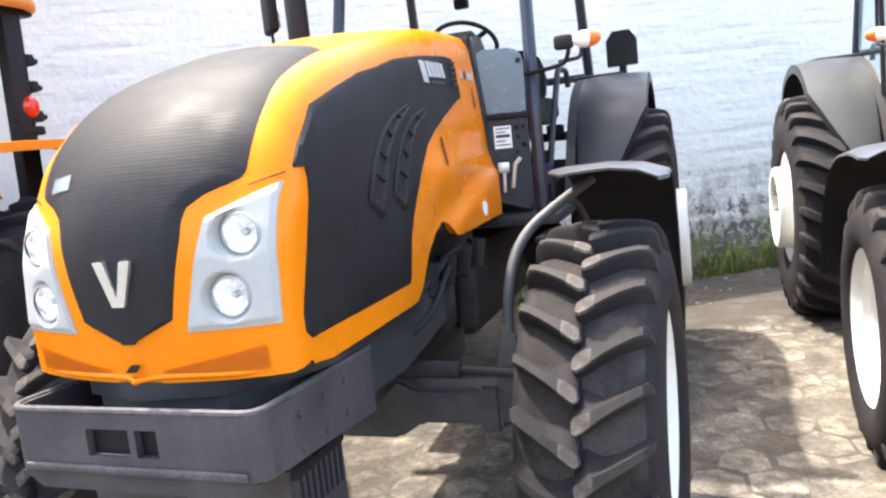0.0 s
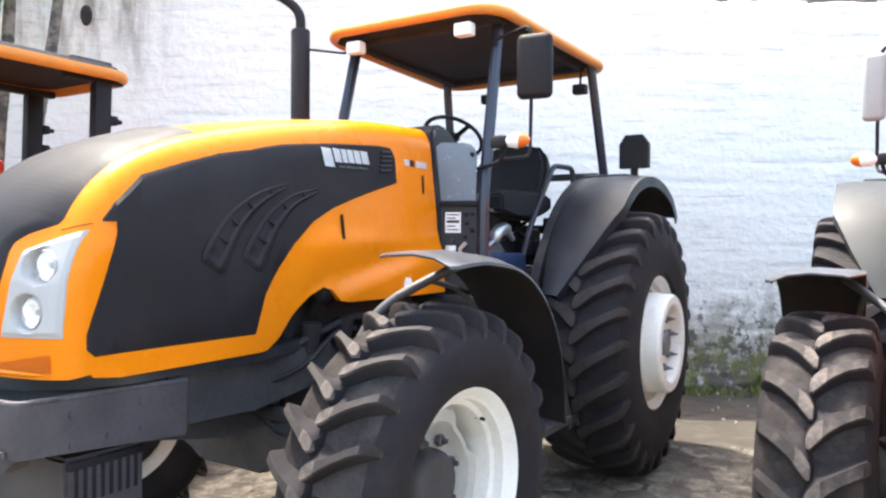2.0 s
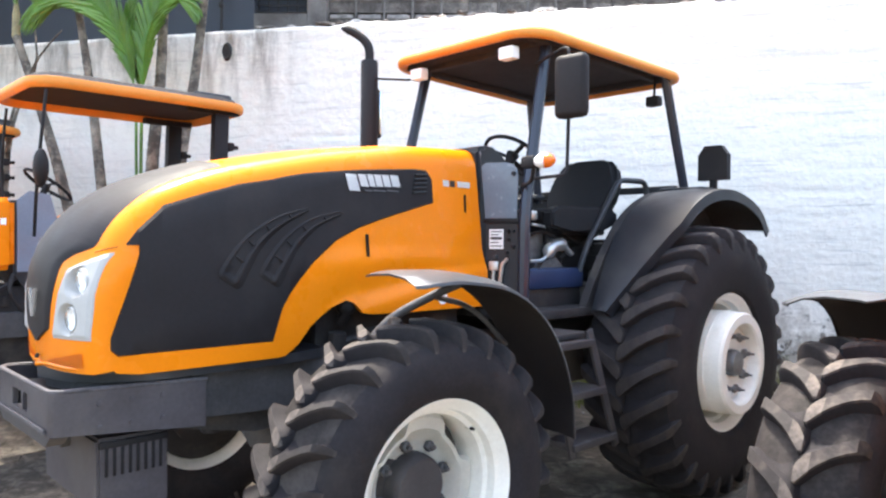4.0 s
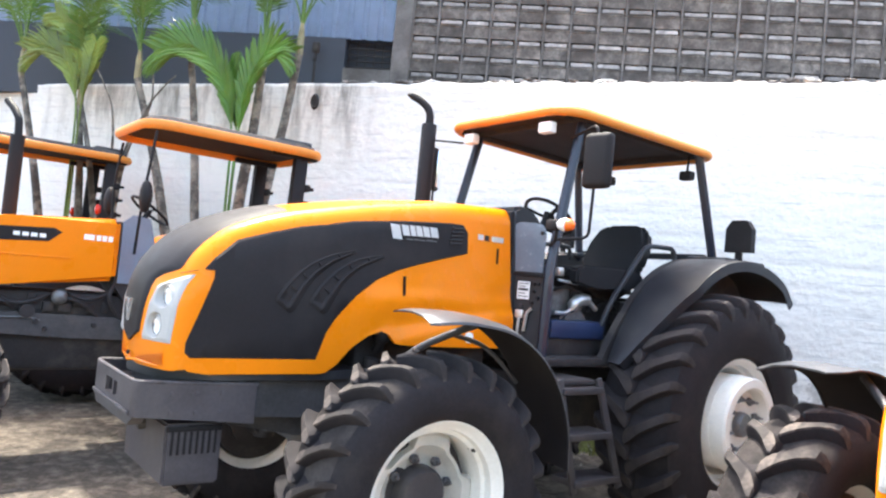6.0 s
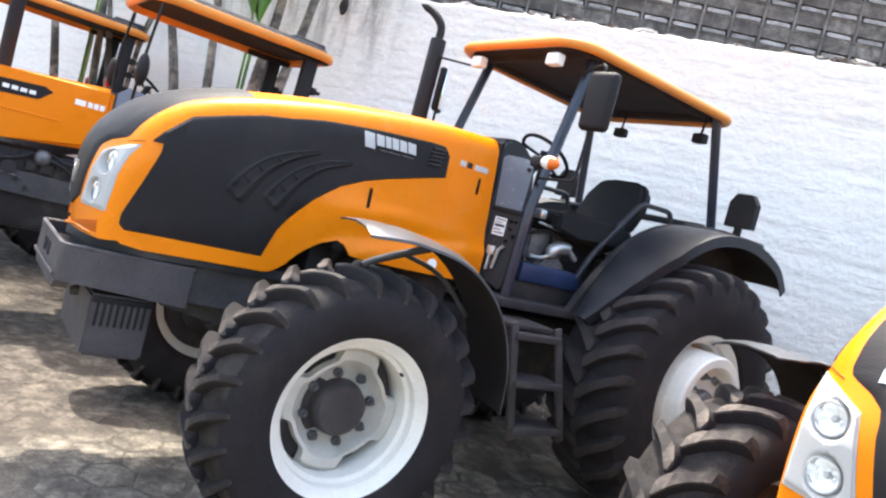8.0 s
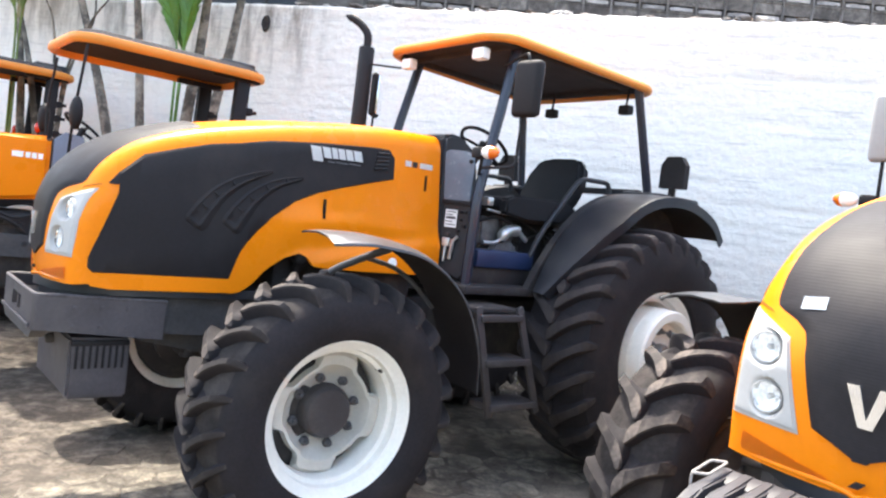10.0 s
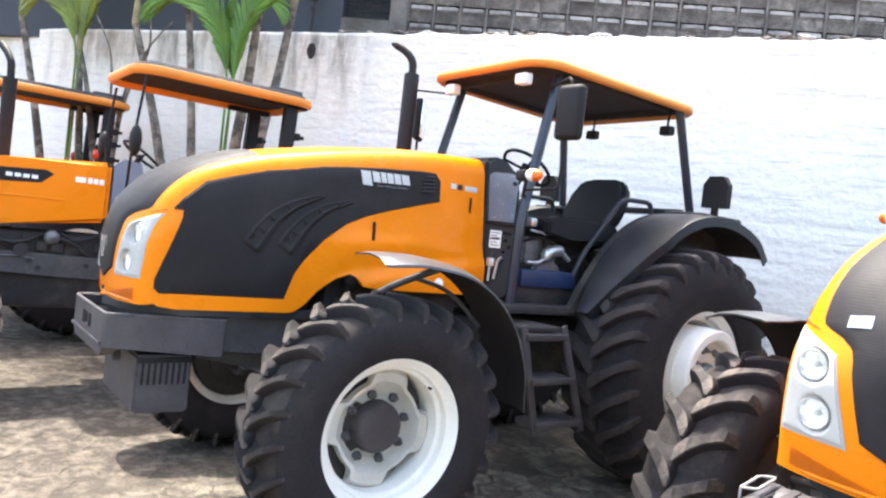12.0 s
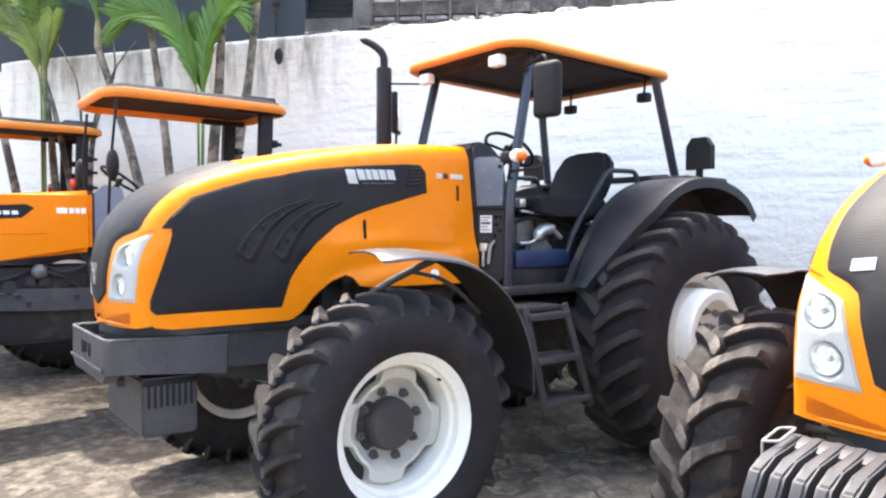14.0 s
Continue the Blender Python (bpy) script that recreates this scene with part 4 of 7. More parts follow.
def blinker(parent, side, x, y, z, arm):
    bm = bmesh.new()
    tube(bm, round_path(arm, 0.04), 0.011, 8)
    a = part("lamp_arm", bm, BLACK, parent, m=OFF)
    bm = bmesh.new()
    box(bm, (side * (x - 0.155), y - 0.015, z - 0.033), (side * (x - 0.066), y + 0.035, z + 0.033), 0.015)
    part("lamp_body", bm, BLACK, a)
    for name, material, cut in (("clear_lens", WHITE, -1), ("amber_lens", AMBER, 1)):
        bm = bmesh.new()
        bmesh.ops.create_uvsphere(bm, u_segments=20, v_segments=12, radius=1.0)
        bmesh.ops.bisect_plane(bm, geom=list(bm.verts) + list(bm.edges) + list(bm.faces), plane_co=(0, 0, 0), plane_no=(1, 0.32, 0), clear_inner=cut > 0, clear_outer=cut < 0)
        bmesh.ops.transform(bm, matrix=pose(side * x, y, z) @ Matrix.Diagonal((0.066 * side, 0.040, 0.040, 1)), verts=bm.verts)
        part(name, bm, material, a, "orange indicator lens" if cut > 0 else "clear indicator lens")


def weight_rack(t):
    """A row of silver suitcase weights across the nose."""
    for k in range(12):
        x = -0.335 + 0.062 * k
        bm = bmesh.new()
        prism(bm, [(1.03, 0.60), (1.08, 0.51), (1.33, 0.51), (1.385, 0.64), (1.385, 1.055), (1.365, 1.076), (1.17, 1.052), (1.09, 1.030), (1.045, 0.965)], x - 0.0205, x + 0.0205)
        bmesh.ops.bevel(bm, geom=list(bm.edges), offset=0.009, segments=2, affect="EDGES")
        part("front_weight", bm, SILVER, t, "silver cast suitcase weight", m=OFF)
    bm = bmesh.new()
    prism(bm, [(1.28, 0.95), (1.28, 1.048), (1.295, 1.060), (1.365, 1.072), (1.388, 1.05), (1.388, 0.95)], -0.36, 0.372)
    bmesh.ops.bevel(bm, geom=list(bm.edges), offset=0.006, segments=2, affect="EDGES")
    part("weight_carrier", bm, SILVER, t, "grey bar joining the weights", m=OFF)
    bm = bmesh.new()
    bar(bm, (-0.37, 1.24, 0.96), (0.38, 1.24, 0.96), 0.05, 0.05)
    part("weight_bar", bm, DARK, t, m=OFF)
    for x in (-0.33, 0.33):
        bm = bmesh.new()
        o = -0.05 if x < 0 else 0.05
        tube(bm, round_path([(x + o, 1.22, 0.99), (x + o, 1.22, 1.072), (x + o, 1.33, 1.090), (x + o * 0.1, 1.345, 1.096), (x + o * 0.1, 1.235, 1.078), (x + o * 0.9, 1.222, 1.072)], 0.012), 0.0045, 8)
        part("weight_clamp", bm, SILL, t, "pale painted clamp handle", m=OFF)


def bumper(t):
    """A U-shaped tray of thick plate with rounded corners and a towing window."""
    path = [(-0.38, 1.92), (-0.38, 1.60), (-0.38, 1.385), (-0.376, 1.362), (-0.366, 1.345), (-0.350, 1.334), (-0.33, 1.33), (-0.125, 1.33), (0.005, 1.33), (0.025, 1.33), (0.09, 1.33),
            (0.33, 1.33), (0.350, 1.334), (0.366, 1.345), (0.376, 1.362), (0.38, 1.385), (0.38, 1.60), (0.38, 1.92)]
    bm = bmesh.new()
    vs = {}
    for i, (x, y) in enumerate(path):
        f = max(0.0, y - 1.385) / 0.535
        zs = (0.885 - 0.05 * f, 0.932 - 0.03 * f, 1.003, 1.050 - 0.02 * f)
        for j, z in enumerate(zs):
            vs[i, j] = bm.verts.new((x, y, z))
    for i in range(len(path) - 1):
        for j in range(3):
            if not (j == 1 and i in (7, 9)):
                bm.faces.new((vs[i, j], vs[i + 1, j], vs[i + 1, j + 1], vs[i, j + 1]))
    bmesh.ops.recalc_face_normals(bm, faces=bm.faces)
    bmesh.ops.solidify(bm, geom=list(bm.faces), thickness=0.022)
    b = part("front_bumper", bm, TRAY, t, "grey steel front carrier tray with a towing window", 25, OFF)
    bm = bmesh.new()
    tube(bm, [(x * 0.985, y + 0.006, 1.049 - 0.02 * max(0.0, y - 1.385) / 0.535) for x, y in path], 0.0095, 8)
    part("rolled_edge", bm, WORN, b, "edge worn to bare grey")
    bm = bmesh.new()
    box(bm, (-0.354, 1.354, 0.886), (0.354, 1.92, 0.906), 0.004)
    part("tray_floor", bm, GREY, b)
    bm = bmesh.new()
    prism(bm, [(-0.36, 0.882), (0.36, 0.882), (0.30, 0.84), (-0.30, 0.84)], 1.335, 1.40, axis=1)
    part("lower_lip", bm, GREY, b)
    bm = bmesh.new()
    box(bm, (-0.20, 1.357, 0.907), (0.16, 1.55, 1.012), 0.003)
    part("tow_box", bm, BLACK, b)
    bm = bmesh.new()
    box(bm, (-0.33, 1.317, 0.893), (0.335, 1.329, 0.912), 0.004)
    part("tread_strip", bm, WORN, b)
    for y in (1.50, 1.62, 1.74):
        for z in (0.90, 0.99):
            bm = bmesh.new()
            lathe(bm, [(0, 0.012), (0.006, 0.012), (0.008, 0)], 6, pose(0.38, y, z))
            part("bolt", bm, TRAY, b)
    bm = bmesh.new()
    prism(bm, [(1.505, 0.84), (1.785, 0.835), (1.785, 0.54), (1.51, 0.545)], -0.33, 0.33)
    bmesh.ops.bevel(bm, geom=list(bm.edges), offset=0.012, segments=2, affect="EDGES")
    w = part("ballast_box", bm, TRAY, t, "grey cast ballast block with ribbed sides", 30, OFF)
    # solid black slab paints the shade line below the block's top
    bm = bmesh.new()
    box(bm, (-0.335, 1.515, 0.80), (0.336, 1.78, 0.826), 0.003)
    part("shadow_gap", bm, BLACK, w)
    # black bars, slightly proud, paint the shade inside the side slots
    for s in (-1, 1):
        for k in range(8):
            bm = bmesh.new()
            y = 1.535 + 0.030 * k
            box(bm, (s * 0.322, y, 0.69), (s * 0.333, y + 0.014, 0.80), 0.003)
            part("slot", bm, BLACK, w)
    bm = bmesh.new()
    tube(bm, [(0.0, 1.52, 0.78), (0.0, 1.47, 0.77)], [0.03, 0.022], 10)
    part("tow_pin", bm, DARK, w)


def chassis(t, glazed):
    bm = bmesh.new()
    plan = [(0, 1.39), (0.20, 1.44), (0.33, 1.56), (0.385, 1.70), (0.39, 2.35), (0.33, 2.55)]
    prism(bm, [(x, y) for x, y in plan] + [(-x, y) for x, y in plan[:0:-1]], 1.052, 1.098, axis=2)
    part("bonnet_base", bm, PLASTIC, t, "dark grey rim below the bonnet", 40, OFF)
    bm = bmesh.new()
    plan = [(0, 1.42), (0.20, 1.47), (0.30, 1.6), (0.32, 1.9), (0.32, 2.4)]
    prism(bm, [(x, y) for x, y in plan] + [(-x, y) for x, y in plan[:0:-1]], 0.99, 1.055, axis=2)
    prism(bm, [(1.85, 0.80), (2.25, 0.72), (2.75, 0.74), (2.75, 1.04), (1.85, 1.04)], -0.21, 0.21)
    for s in (-1, 1):
        prism(bm, [(1.88, 0.86), (2.3, 0.84), (2.75, 0.90), (2.75, 1.06), (1.88, 1.06)], s * 0.25, s * 0.33)
    part("front_frame", bm, FRAME, t, "dark grey front axle carrier", 30, OFF)
    # engine and transmission
    bm = bmesh.new()
    box(bm, (-0.24, 2.55, 0.72), (0.24, 3.55, 1.32), 0.03)
    box(bm, (-0.20, 2.7, 0.55), (0.20, 3.4, 0.75), 0.05)
    for y in (2.62, 2.84, 3.06, 3.28):
        tube(bm, [(0.20, y, 1.06), (0.32, y, 1.06), (0.33, y, 1.16)], 0.045, 10)
    box(bm, (0.22, 2.75, 0.82), (0.31, 2.98, 1.05), 0.03)
    tube(bm, [(0.29, 3.12, 0.78), (0.29, 3.12, 1.04)], 0.055, 14)
    tube(bm, [(-0.24, 3.0, 0.74), (-0.24, 3.0, 1.02)], 0.055, 14)
    tube(bm, round_path([(0.26, 2.35, 1.00), (0.34, 2.6, 1.10), (0.33, 2.9, 1.17), (0.30, 3.3, 1.12)], 0.1), 0.018, 8)
    tube(bm, round_path([(0.30, 2.3, 0.92), (0.36, 2.55, 0.98), (0.36, 2.75, 1.12), (0.31, 2.95, 1.10)], 0.1), 0.012, 8)
    part("engine", bm, DARK, t, "dark engine with hoses and filters", 35, OFF)
    bm = bmesh.new()
    bmesh.ops.create_uvsphere(bm, u_segments=16, v_segments=10, radius=0.055)
    bmesh.ops.translate(bm, vec=(0.345, 2.66, 1.295), verts=bm.verts)
    tube(bm, [(0.30, 2.66, 1.20), (0.345, 2.66, 1.26)], 0.03, 10)
    part("air_valve", bm, BLACK, t, "", 35, OFF)
    bm = bmesh.new()
    box(bm, (-0.22, 3.5, 0.62), (0.22, 5.2, 1.08), 0.04)
    tube(bm, [(-1.0, HUB_R[0], HUB_R[1]), (-0.45, HUB_R[0], HUB_R[1]), (-0.3, HUB_R[0], HUB_R[1]), (0.3, HUB_R[0], HUB_R[1]), (0.45, HUB_R[0], HUB_R[1]), (1.0, HUB_R[0], HUB_R[1])],
         [0.09, 0.11, 0.24, 0.24, 0.11, 0.09], 18)
    part("rear_axle", bm, DARK, t, "dark transmission and rear axle", 35, OFF)
    # front axle beam with its steering ram
    y, z = HUB_F
    bm = bmesh.new()
    prism(bm, [(-0.82, z - 0.03), (-0.62, z - 0.035), (-0.30, z - 0.035), (-0.2, z - 0.10), (0.2, z - 0.10), (0.30, z - 0.035), (0.62, z - 0.035), (0.82, z - 0.03), (0.82, z + 0.08), (0.62, z + 0.105), (0.30, z + 0.105),
               (0.2, z + 0.15), (-0.2, z + 0.15), (-0.30, z + 0.105), (-0.62, z + 0.105), (-0.82, z + 0.08)], y - 0.065, y + 0.065, axis=1)
    for q in (-0.58, 0.58):
        box(bm, (q - 0.045, y - 0.085, z - 0.055), (q + 0.045, y + 0.085, z + 0.12), 0.0)
    bmesh.ops.bevel(bm, geom=list(bm.edges), offset=0.016, segments=2, affect="EDGES")
    a = part("front_axle", bm, FRAME, t, "grey cast front axle beam", 35, OFF)
    for s in (-1, 1):
        bm = bmesh.new()
        tube(bm, [(s * 0.1, y - 0.07, z + 0.185), (s * 0.48, y - 0.07, z + 0.18), (s * 0.485, y - 0.07, z + 0.18), (s * 0.78, y - 0.07, z + 0.165)], [0.032, 0.032, 0.018, 0.018], 12)
        part("steering_ram", bm, DARK, a)
        bm = bmesh.new()
        tube(bm, [(s * 0.74, y, z - 0.12), (s * 0.74, y, z + 0.15)], [0.07, 0.065], 14)
        tube(bm, [(s * 0.70, y, z), (s * 0.80, y, z), (s * 0.82, y, z), (s * 0.985, y, z)], [0.11, 0.13, 0.215, 0.205], 24)
        part("steering_knuckle", bm, DARK, a)
        # added dark drum that stands in for shade on the wheel's inner side
        bm = bmesh.new()
        lathe(bm, [(0.865, 0.20), (0.872, 0.30), (0.90, 0.315), (0.975, 0.30), (0.985, 0.20)], 32, pose(0, y, z) @ Matrix.Diagonal((s, 1, 1, 1)))
        part("hub_reduction", bm, DARK, a, "dark round drum added for the shade inside the wheel")
        # mudguard and its bracket
        bm = bmesh.new()
        tube(bm, round_path([(s * 0.665, y - 0.04, z + 0.20), (s * 0.665, y - 0.02, z + 0.47), (s * 0.71, y + 0.10, z + 0.645), (s * 0.86, y + 0.24, z + 0.755), (s * 0.95, y + 0.33, z + 0.812)], 0.14, 6), 0.020, 12)
        prism(bm, [(s * 0.60, z + 0.085), (s * 0.70, z + 0.085), (s * 0.692, z + 0.30), (s * 0.645, z + 0.34)], y - 0.06, y - 0.02, axis=1)
        tube(bm, round_path([(s * 0.86, y + 0.25, z + 0.75), (s * 0.88, y + 0.48, z + 0.70), (s * 0.90, y + 0.70, z + 0.50)], 0.2), 0.013, 8)
        part("mudguard_bracket", bm, BRACKET, t, "grey bent tube bracket", 35, OFF)
        bm = bmesh.new()
        # BLACK below: the shade under the guard is put into its colour
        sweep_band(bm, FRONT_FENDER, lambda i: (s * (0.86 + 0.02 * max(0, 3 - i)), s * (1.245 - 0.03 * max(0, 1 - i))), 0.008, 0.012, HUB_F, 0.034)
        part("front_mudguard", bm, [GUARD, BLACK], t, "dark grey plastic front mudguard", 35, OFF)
        (WHEEL_F2 if glazed else WHEEL_F).put(t, OFF @ pose(s * 1.01, y, z, 0, 0, (0 if s > 0 else 180) - 2.5), s)
        WHEEL_R.put(t, OFF @ pose(s * 0.90, HUB_R[0], HUB_R[1], 0, 0, 0 if s > 0 else 180), s)


def bonnet(t):
    part("bonnet", hood_shell(), ORANGE, t, "glossy orange bonnet", 50, OFF)
    part("bonnet_top_panel", top_panel(), NOSE_BLACK, t, "matt black nose and top panel", 60, OFF)
    for s in (-1, 1):
        p = part("bonnet_side_panel", side_panel(s), BLACK, t, "matt black side panel", 40, OFF)
        scoop(p, s, 2.005, 0.0)
        scoop(p, s, 2.195, -0.01)
        for k in range(5):
            bm = bmesh.new()
            z = 1.865 + 0.024 * k
            y = 3.09 + 0.006 * k
            bar(bm, (s * (hood_x(y, z) + 0.013), y, z), (s * (hood_x(y + 0.10, z) + 0.013), y + 0.10, z + 0.010), 0.010, 0.012, (1, 0, 0), 0.002)
            part("louvre_bar", bm, PLASTIC, p)
        # brand strip as plain blocks
        for y0, w, h in ((2.650, 0.074, 0.082), (2.722, 0.058, 0.060), (2.782, 0.044, 0.060), (2.828, 0.052, 0.060), (2.882, 0.056, 0.060), (2.940, 0.066, 0.060)):
            decal(p, "brand_block", s, y0, y0 + w * 0.90, 1.850 + 0.082 - h + (y0 - 2.65) * 0.05, 1.932 + (y0 - 2.65) * 0.05, WHITE, 0.012, slant=-0.25)
        for y0, w in ((2.745, 0.05), (2.805, 0.085), (2.90, 0.085)):
            decal(p, "brand_line", s, y0, y0 + w, 1.848 + (y0 - 2.65) * 0.05, 1.856 + (y0 - 2.65) * 0.05, CASTING, 0.012)
        for y0, y1 in ((3.34, 3.39), (3.40, 3.44), (3.46, 3.57)):
            decal(t, "model_block", s, y0, y1, 1.915, 1.95, WHITE if y0 != 3.40 else GREY, 0.004, "plain pale marking")
        decal(t, "vent_slit", s, 2.735, 2.755, 1.53, 1.64, BLACK, 0.003, "dark vent slit", slant=0.05)
        decal(t, "vent_slit", s, 3.505, 3.525, 1.775, 1.875, BLACK, 0.003, "dark vent slit", slant=0.05)
        bm = bmesh.new()
        lathe(bm, [(0, 0.034), (0.005, 0.034), (0.006, 0)], 24, pose(s * (hood_x(3.27, 1.30)), 3.27, 1.30) @ Matrix.Diagonal((s, 1, 1, 1)))
        part("round_sticker", bm, WHITE, t, "round white sticker", m=OFF)
        headlamp(t, s)
        bm = bmesh.new()
        seam = [(x, 1.556 + (x - 0.325) * 0.30) for x in (0.325, 0.34, 0.355, 0.37, 0.385, 0.395)]
        tube(bm, [(s * x, skin_y(x, z) - 0.0003, z) for x, z in seam], 0.0015, 6)
        part("panel_gap", bm, BLACK, t, "thin dark gap between bonnet panels", m=OFF)
        # triangle below the headlamp: a recess's shade painted as a darker orange sheet
        bm = bmesh.new()
        rows = []
        for x in (0.08, 0.17, 0.24, 0.31, 0.35):
            z1 = 1.128 + (x - 0.08) / 0.27 * 0.050
            rows.append([bm.verts.new((s * x, hood_y(x, z) - 0.004, z)) for z in (1.122, z1)])
        grid_faces(bm, rows)
        bmesh.ops.solidify(bm, geom=list(bm.faces), thickness=-0.003)
        part("nose_recess", bm, RECESS, t, "darker orange sheet painting the shade of a nose recess", m=OFF)
    bm = bmesh.new()
    xs = [-0.33 + 0.66 * k / 24 for k in range(25)]
    tube(bm, [(x, skin_y(abs(x), 1.112) + 0.004, 1.112 - 0.008 * (1 - min(1.0, abs(x) / 0.08))) for x in xs], [0.003 + 0.006 * min(1.0, (0.33 - abs(x)) / 0.06) for x in xs], 8)
    part("chin_lip", bm, ORANGE, t, "rounded orange lip below the nose", 60, OFF)
    bm = bmesh.new()
    prism(bm, [(-0.022, 1.128), (0.006, 1.128), (0.022, 1.146), (-0.004, 1.146)], 1.383, 1.391, axis=1)
    part("nose_mark", bm, BLACK, t, "small dark mark on the chin", 0, OFF)
    # chevron emblem and small badge on the nose
    bm = bmesh.new()
    for s in (-1, 1):
        pts = [(0.056, 1.408), (0.025, 1.408), (0.0, 1.318), (0.0, 1.297), (0.018, 1.297)]
        a = [bm.verts.new((s * x + 0.008, lerp_table(NOSE_Y, z) - 0.010, z)) for x, z in pts]
        b = [bm.verts.new((s * x + 0.008, lerp_table(NOSE_Y, z) - 0.021, z)) for x, z in pts]
        bm.faces.new(a)
        bm.faces.new(b)
        for i in range(5):
            j = (i + 1) % 5
            bm.faces.new((a[i], a[j], b[j], b[i]))
    part("emblem", bm, EMBLEM, t, "chrome chevron emblem on the nose", m=OFF)
    bm = bmesh.new()
    rows = [[bm.verts.new((x, hood_y(x, z + 0.12 * (x + 0.2)) - 0.018, z + 0.12 * (x + 0.2))) for z in (1.582, 1.618)] for x in (-0.225, -0.19, -0.15)]
    grid_faces(bm, rows)
    bmesh.ops.solidify(bm, geom=list(bm.faces), thickness=0.006)
    part("nose_badge", bm, EMBLEM, t, "small bright badge", m=OFF)


SCREEN = mat("blue_grey_plastic_screen", (0.13, 0.158, 0.20), 0.22, vary=0.06, spec=0.6)
ALLOY = mat("bare_alloy", (0.62, 0.62, 0.62), 0.35, metal=0.8, vary=0.15)
RECESS = mat("shaded_orange_plastic", (0.76, 0.20, 0.006), 0.45, vary=0.05)


def cab_frame(t, glazed):
    """Console, floor, posts, roof and mirrors over the driver's place."""
    bm = bmesh.new()
    prism(bm, [(3.64, 1.22), (3.64, 2.155), (3.70, 2.185), (3.82, 2.175), (3.92, 2.10), (3.98, 1.98), (3.98, 1.70), (3.93, 1.22)], -0.30, 0.30)
    bmesh.ops.bevel(bm, geom=list(bm.edges), offset=0.025, segments=2, affect="EDGES")
    part("dashboard", bm, PLASTIC, t, "dark dashboard column", 35, OFF)
    for s in () if glazed else (-1, 1):
        turn = OFF @ pose(s * 0.335, 3.672, 0) @ Matrix.Diagonal((s, 1, 1, 1)) @ pose(0, 0, 0, 0, 0, 16)
        bm = bmesh.new()
        outline = [(0, 1.745), (0.20, 1.745), (0.205, 1.99), (0.195, 2.03), (0.17, 2.055), (0.13, 2.066), (0.0, 2.07), (-0.03, 2.05)]
        prism(bm, outline, -0.004, 0.004, axis=1)
        pane = part("side_screen", bm, SCREEN, t, "blue-grey plastic side screen", 30, turn)
        bm = bmesh.new()
        lathe(bm, [(-0.012, 0), (-0.012, 0.012), (0.0, 0.014), (0.018, 0.012), (0.02, 0)], 12, pose(0.18, 0, 2.0, 0, 0, -90))
        part("knob", bm, BLACK, pane, "black knob")
        bm = bmesh.new()
        box(bm, (-0.01, -0.012, 1.715), (0.215, 0.012, 1.743), 0.004)
        part("crossbar", bm, BLACK, pane)
        bm = bmesh.new()
        prism(bm, [(0, 1.30), (0.17, 1.24), (0.205, 1.28), (0.205, 1.713), (0, 1.713)], 0.004, 0.016, axis=1)
        plate = part("instrument_plate", bm, PLASTIC, t, "dark plate with label and levers", 30, turn)
        bm = bmesh.new()
        box(bm, (0.025, -0.001, 1.565), (0.115, 0.0035, 1.68), 0.001, seg=1)
        part("label_plate", bm, WHITE, plate, "white label with unreadable lines")
        for q, z in enumerate((1.58, 1.60, 1.62, 1.645, 1.663)):
            bm = bmesh.new()
            box(bm, (0.034, -0.003, z), (0.106 if q % 2 == 0 else 0.085, -0.0012, z + (0.016 if q == 2 else 0.006)))
            part("label_bar", bm, GREY, plate)
        for x, z, r in ((0.145, 1.67, 0.012), (0.18, 1.67, 0.010), (0.15, 1.62, 0.010), (0.18, 1.58, 0.013), (0.14, 1.545, 0.010), (0.065, 1.52, 0.014)):
            bm = bmesh.new()
            lathe(bm, [(0, 0), (0, r), (0.02, r * 0.9), (0.024, 0)], 10, pose(x, 0.004, z, 0, 0, -90))
            part("switch_knob", bm, BLACK if x > 0.1 else SILVER, plate)
        bm = bmesh.new()
        box(bm, (0.03, -0.02, 1.44), (0.09, 0.003, 1.495), 0.008)
        tube(bm, [(0.10, -0.01, 1.36), (0.12, -0.02, 1.48), (0.15, -0.015, 1.51)], 0.012, 8)
        tube(bm, [(0.055, -0.01, 1.34), (0.06, -0.012, 1.44)], 0.01, 8)
        part("fuel_filter", bm, ALLOY, plate, "bare alloy filter and pipes")
    bm = bmesh.new()
    box(bm, (-0.62, 3.66, 1.16), (0.66, 4.45, 1.215), 0.01)
    box(bm, (-0.52, 4.4, 1.16), (0.52, 5.3, 1.34), 0.02)
    part("platform", bm, DARK, t, "dark driver's platform", 35, OFF)
    bm = bmesh.new()
    box(bm, (0.34, 3.86, 1.325), (0.52, 4.40, 1.445), 0.015)
    part("battery_box", bm, TANK, t, "dark blue battery box", 35, OFF)
    bm = bmesh.new()
    box(bm, (0.30, 3.84, 1.214), (0.49, 4.42, 1.326), 0.008)
    part("battery_shelf", bm, DARK, t, "", 35, OFF)
    bm = bmesh.new()
    prism(bm, [(4.06, 1.42), (4.36, 1.42), (4.36, 1.46), (4.26, 1.53), (4.14, 1.51), (4.06, 1.44)], 0.26, 0.40)
    bmesh.ops.bevel(bm, geom=list(bm.edges), offset=0.02, segments=2, affect="EDGES")
    part("control_box", bm, CASTING, t, "grey cast control linkage cover", 35, OFF)
    bm = bmesh.new()
    prism(bm, [(4.00, 1.47), (4.30, 1.47), (4.36, 1.56), (4.30, 1.66), (4.00, 1.67)], 0.27, 0.36)
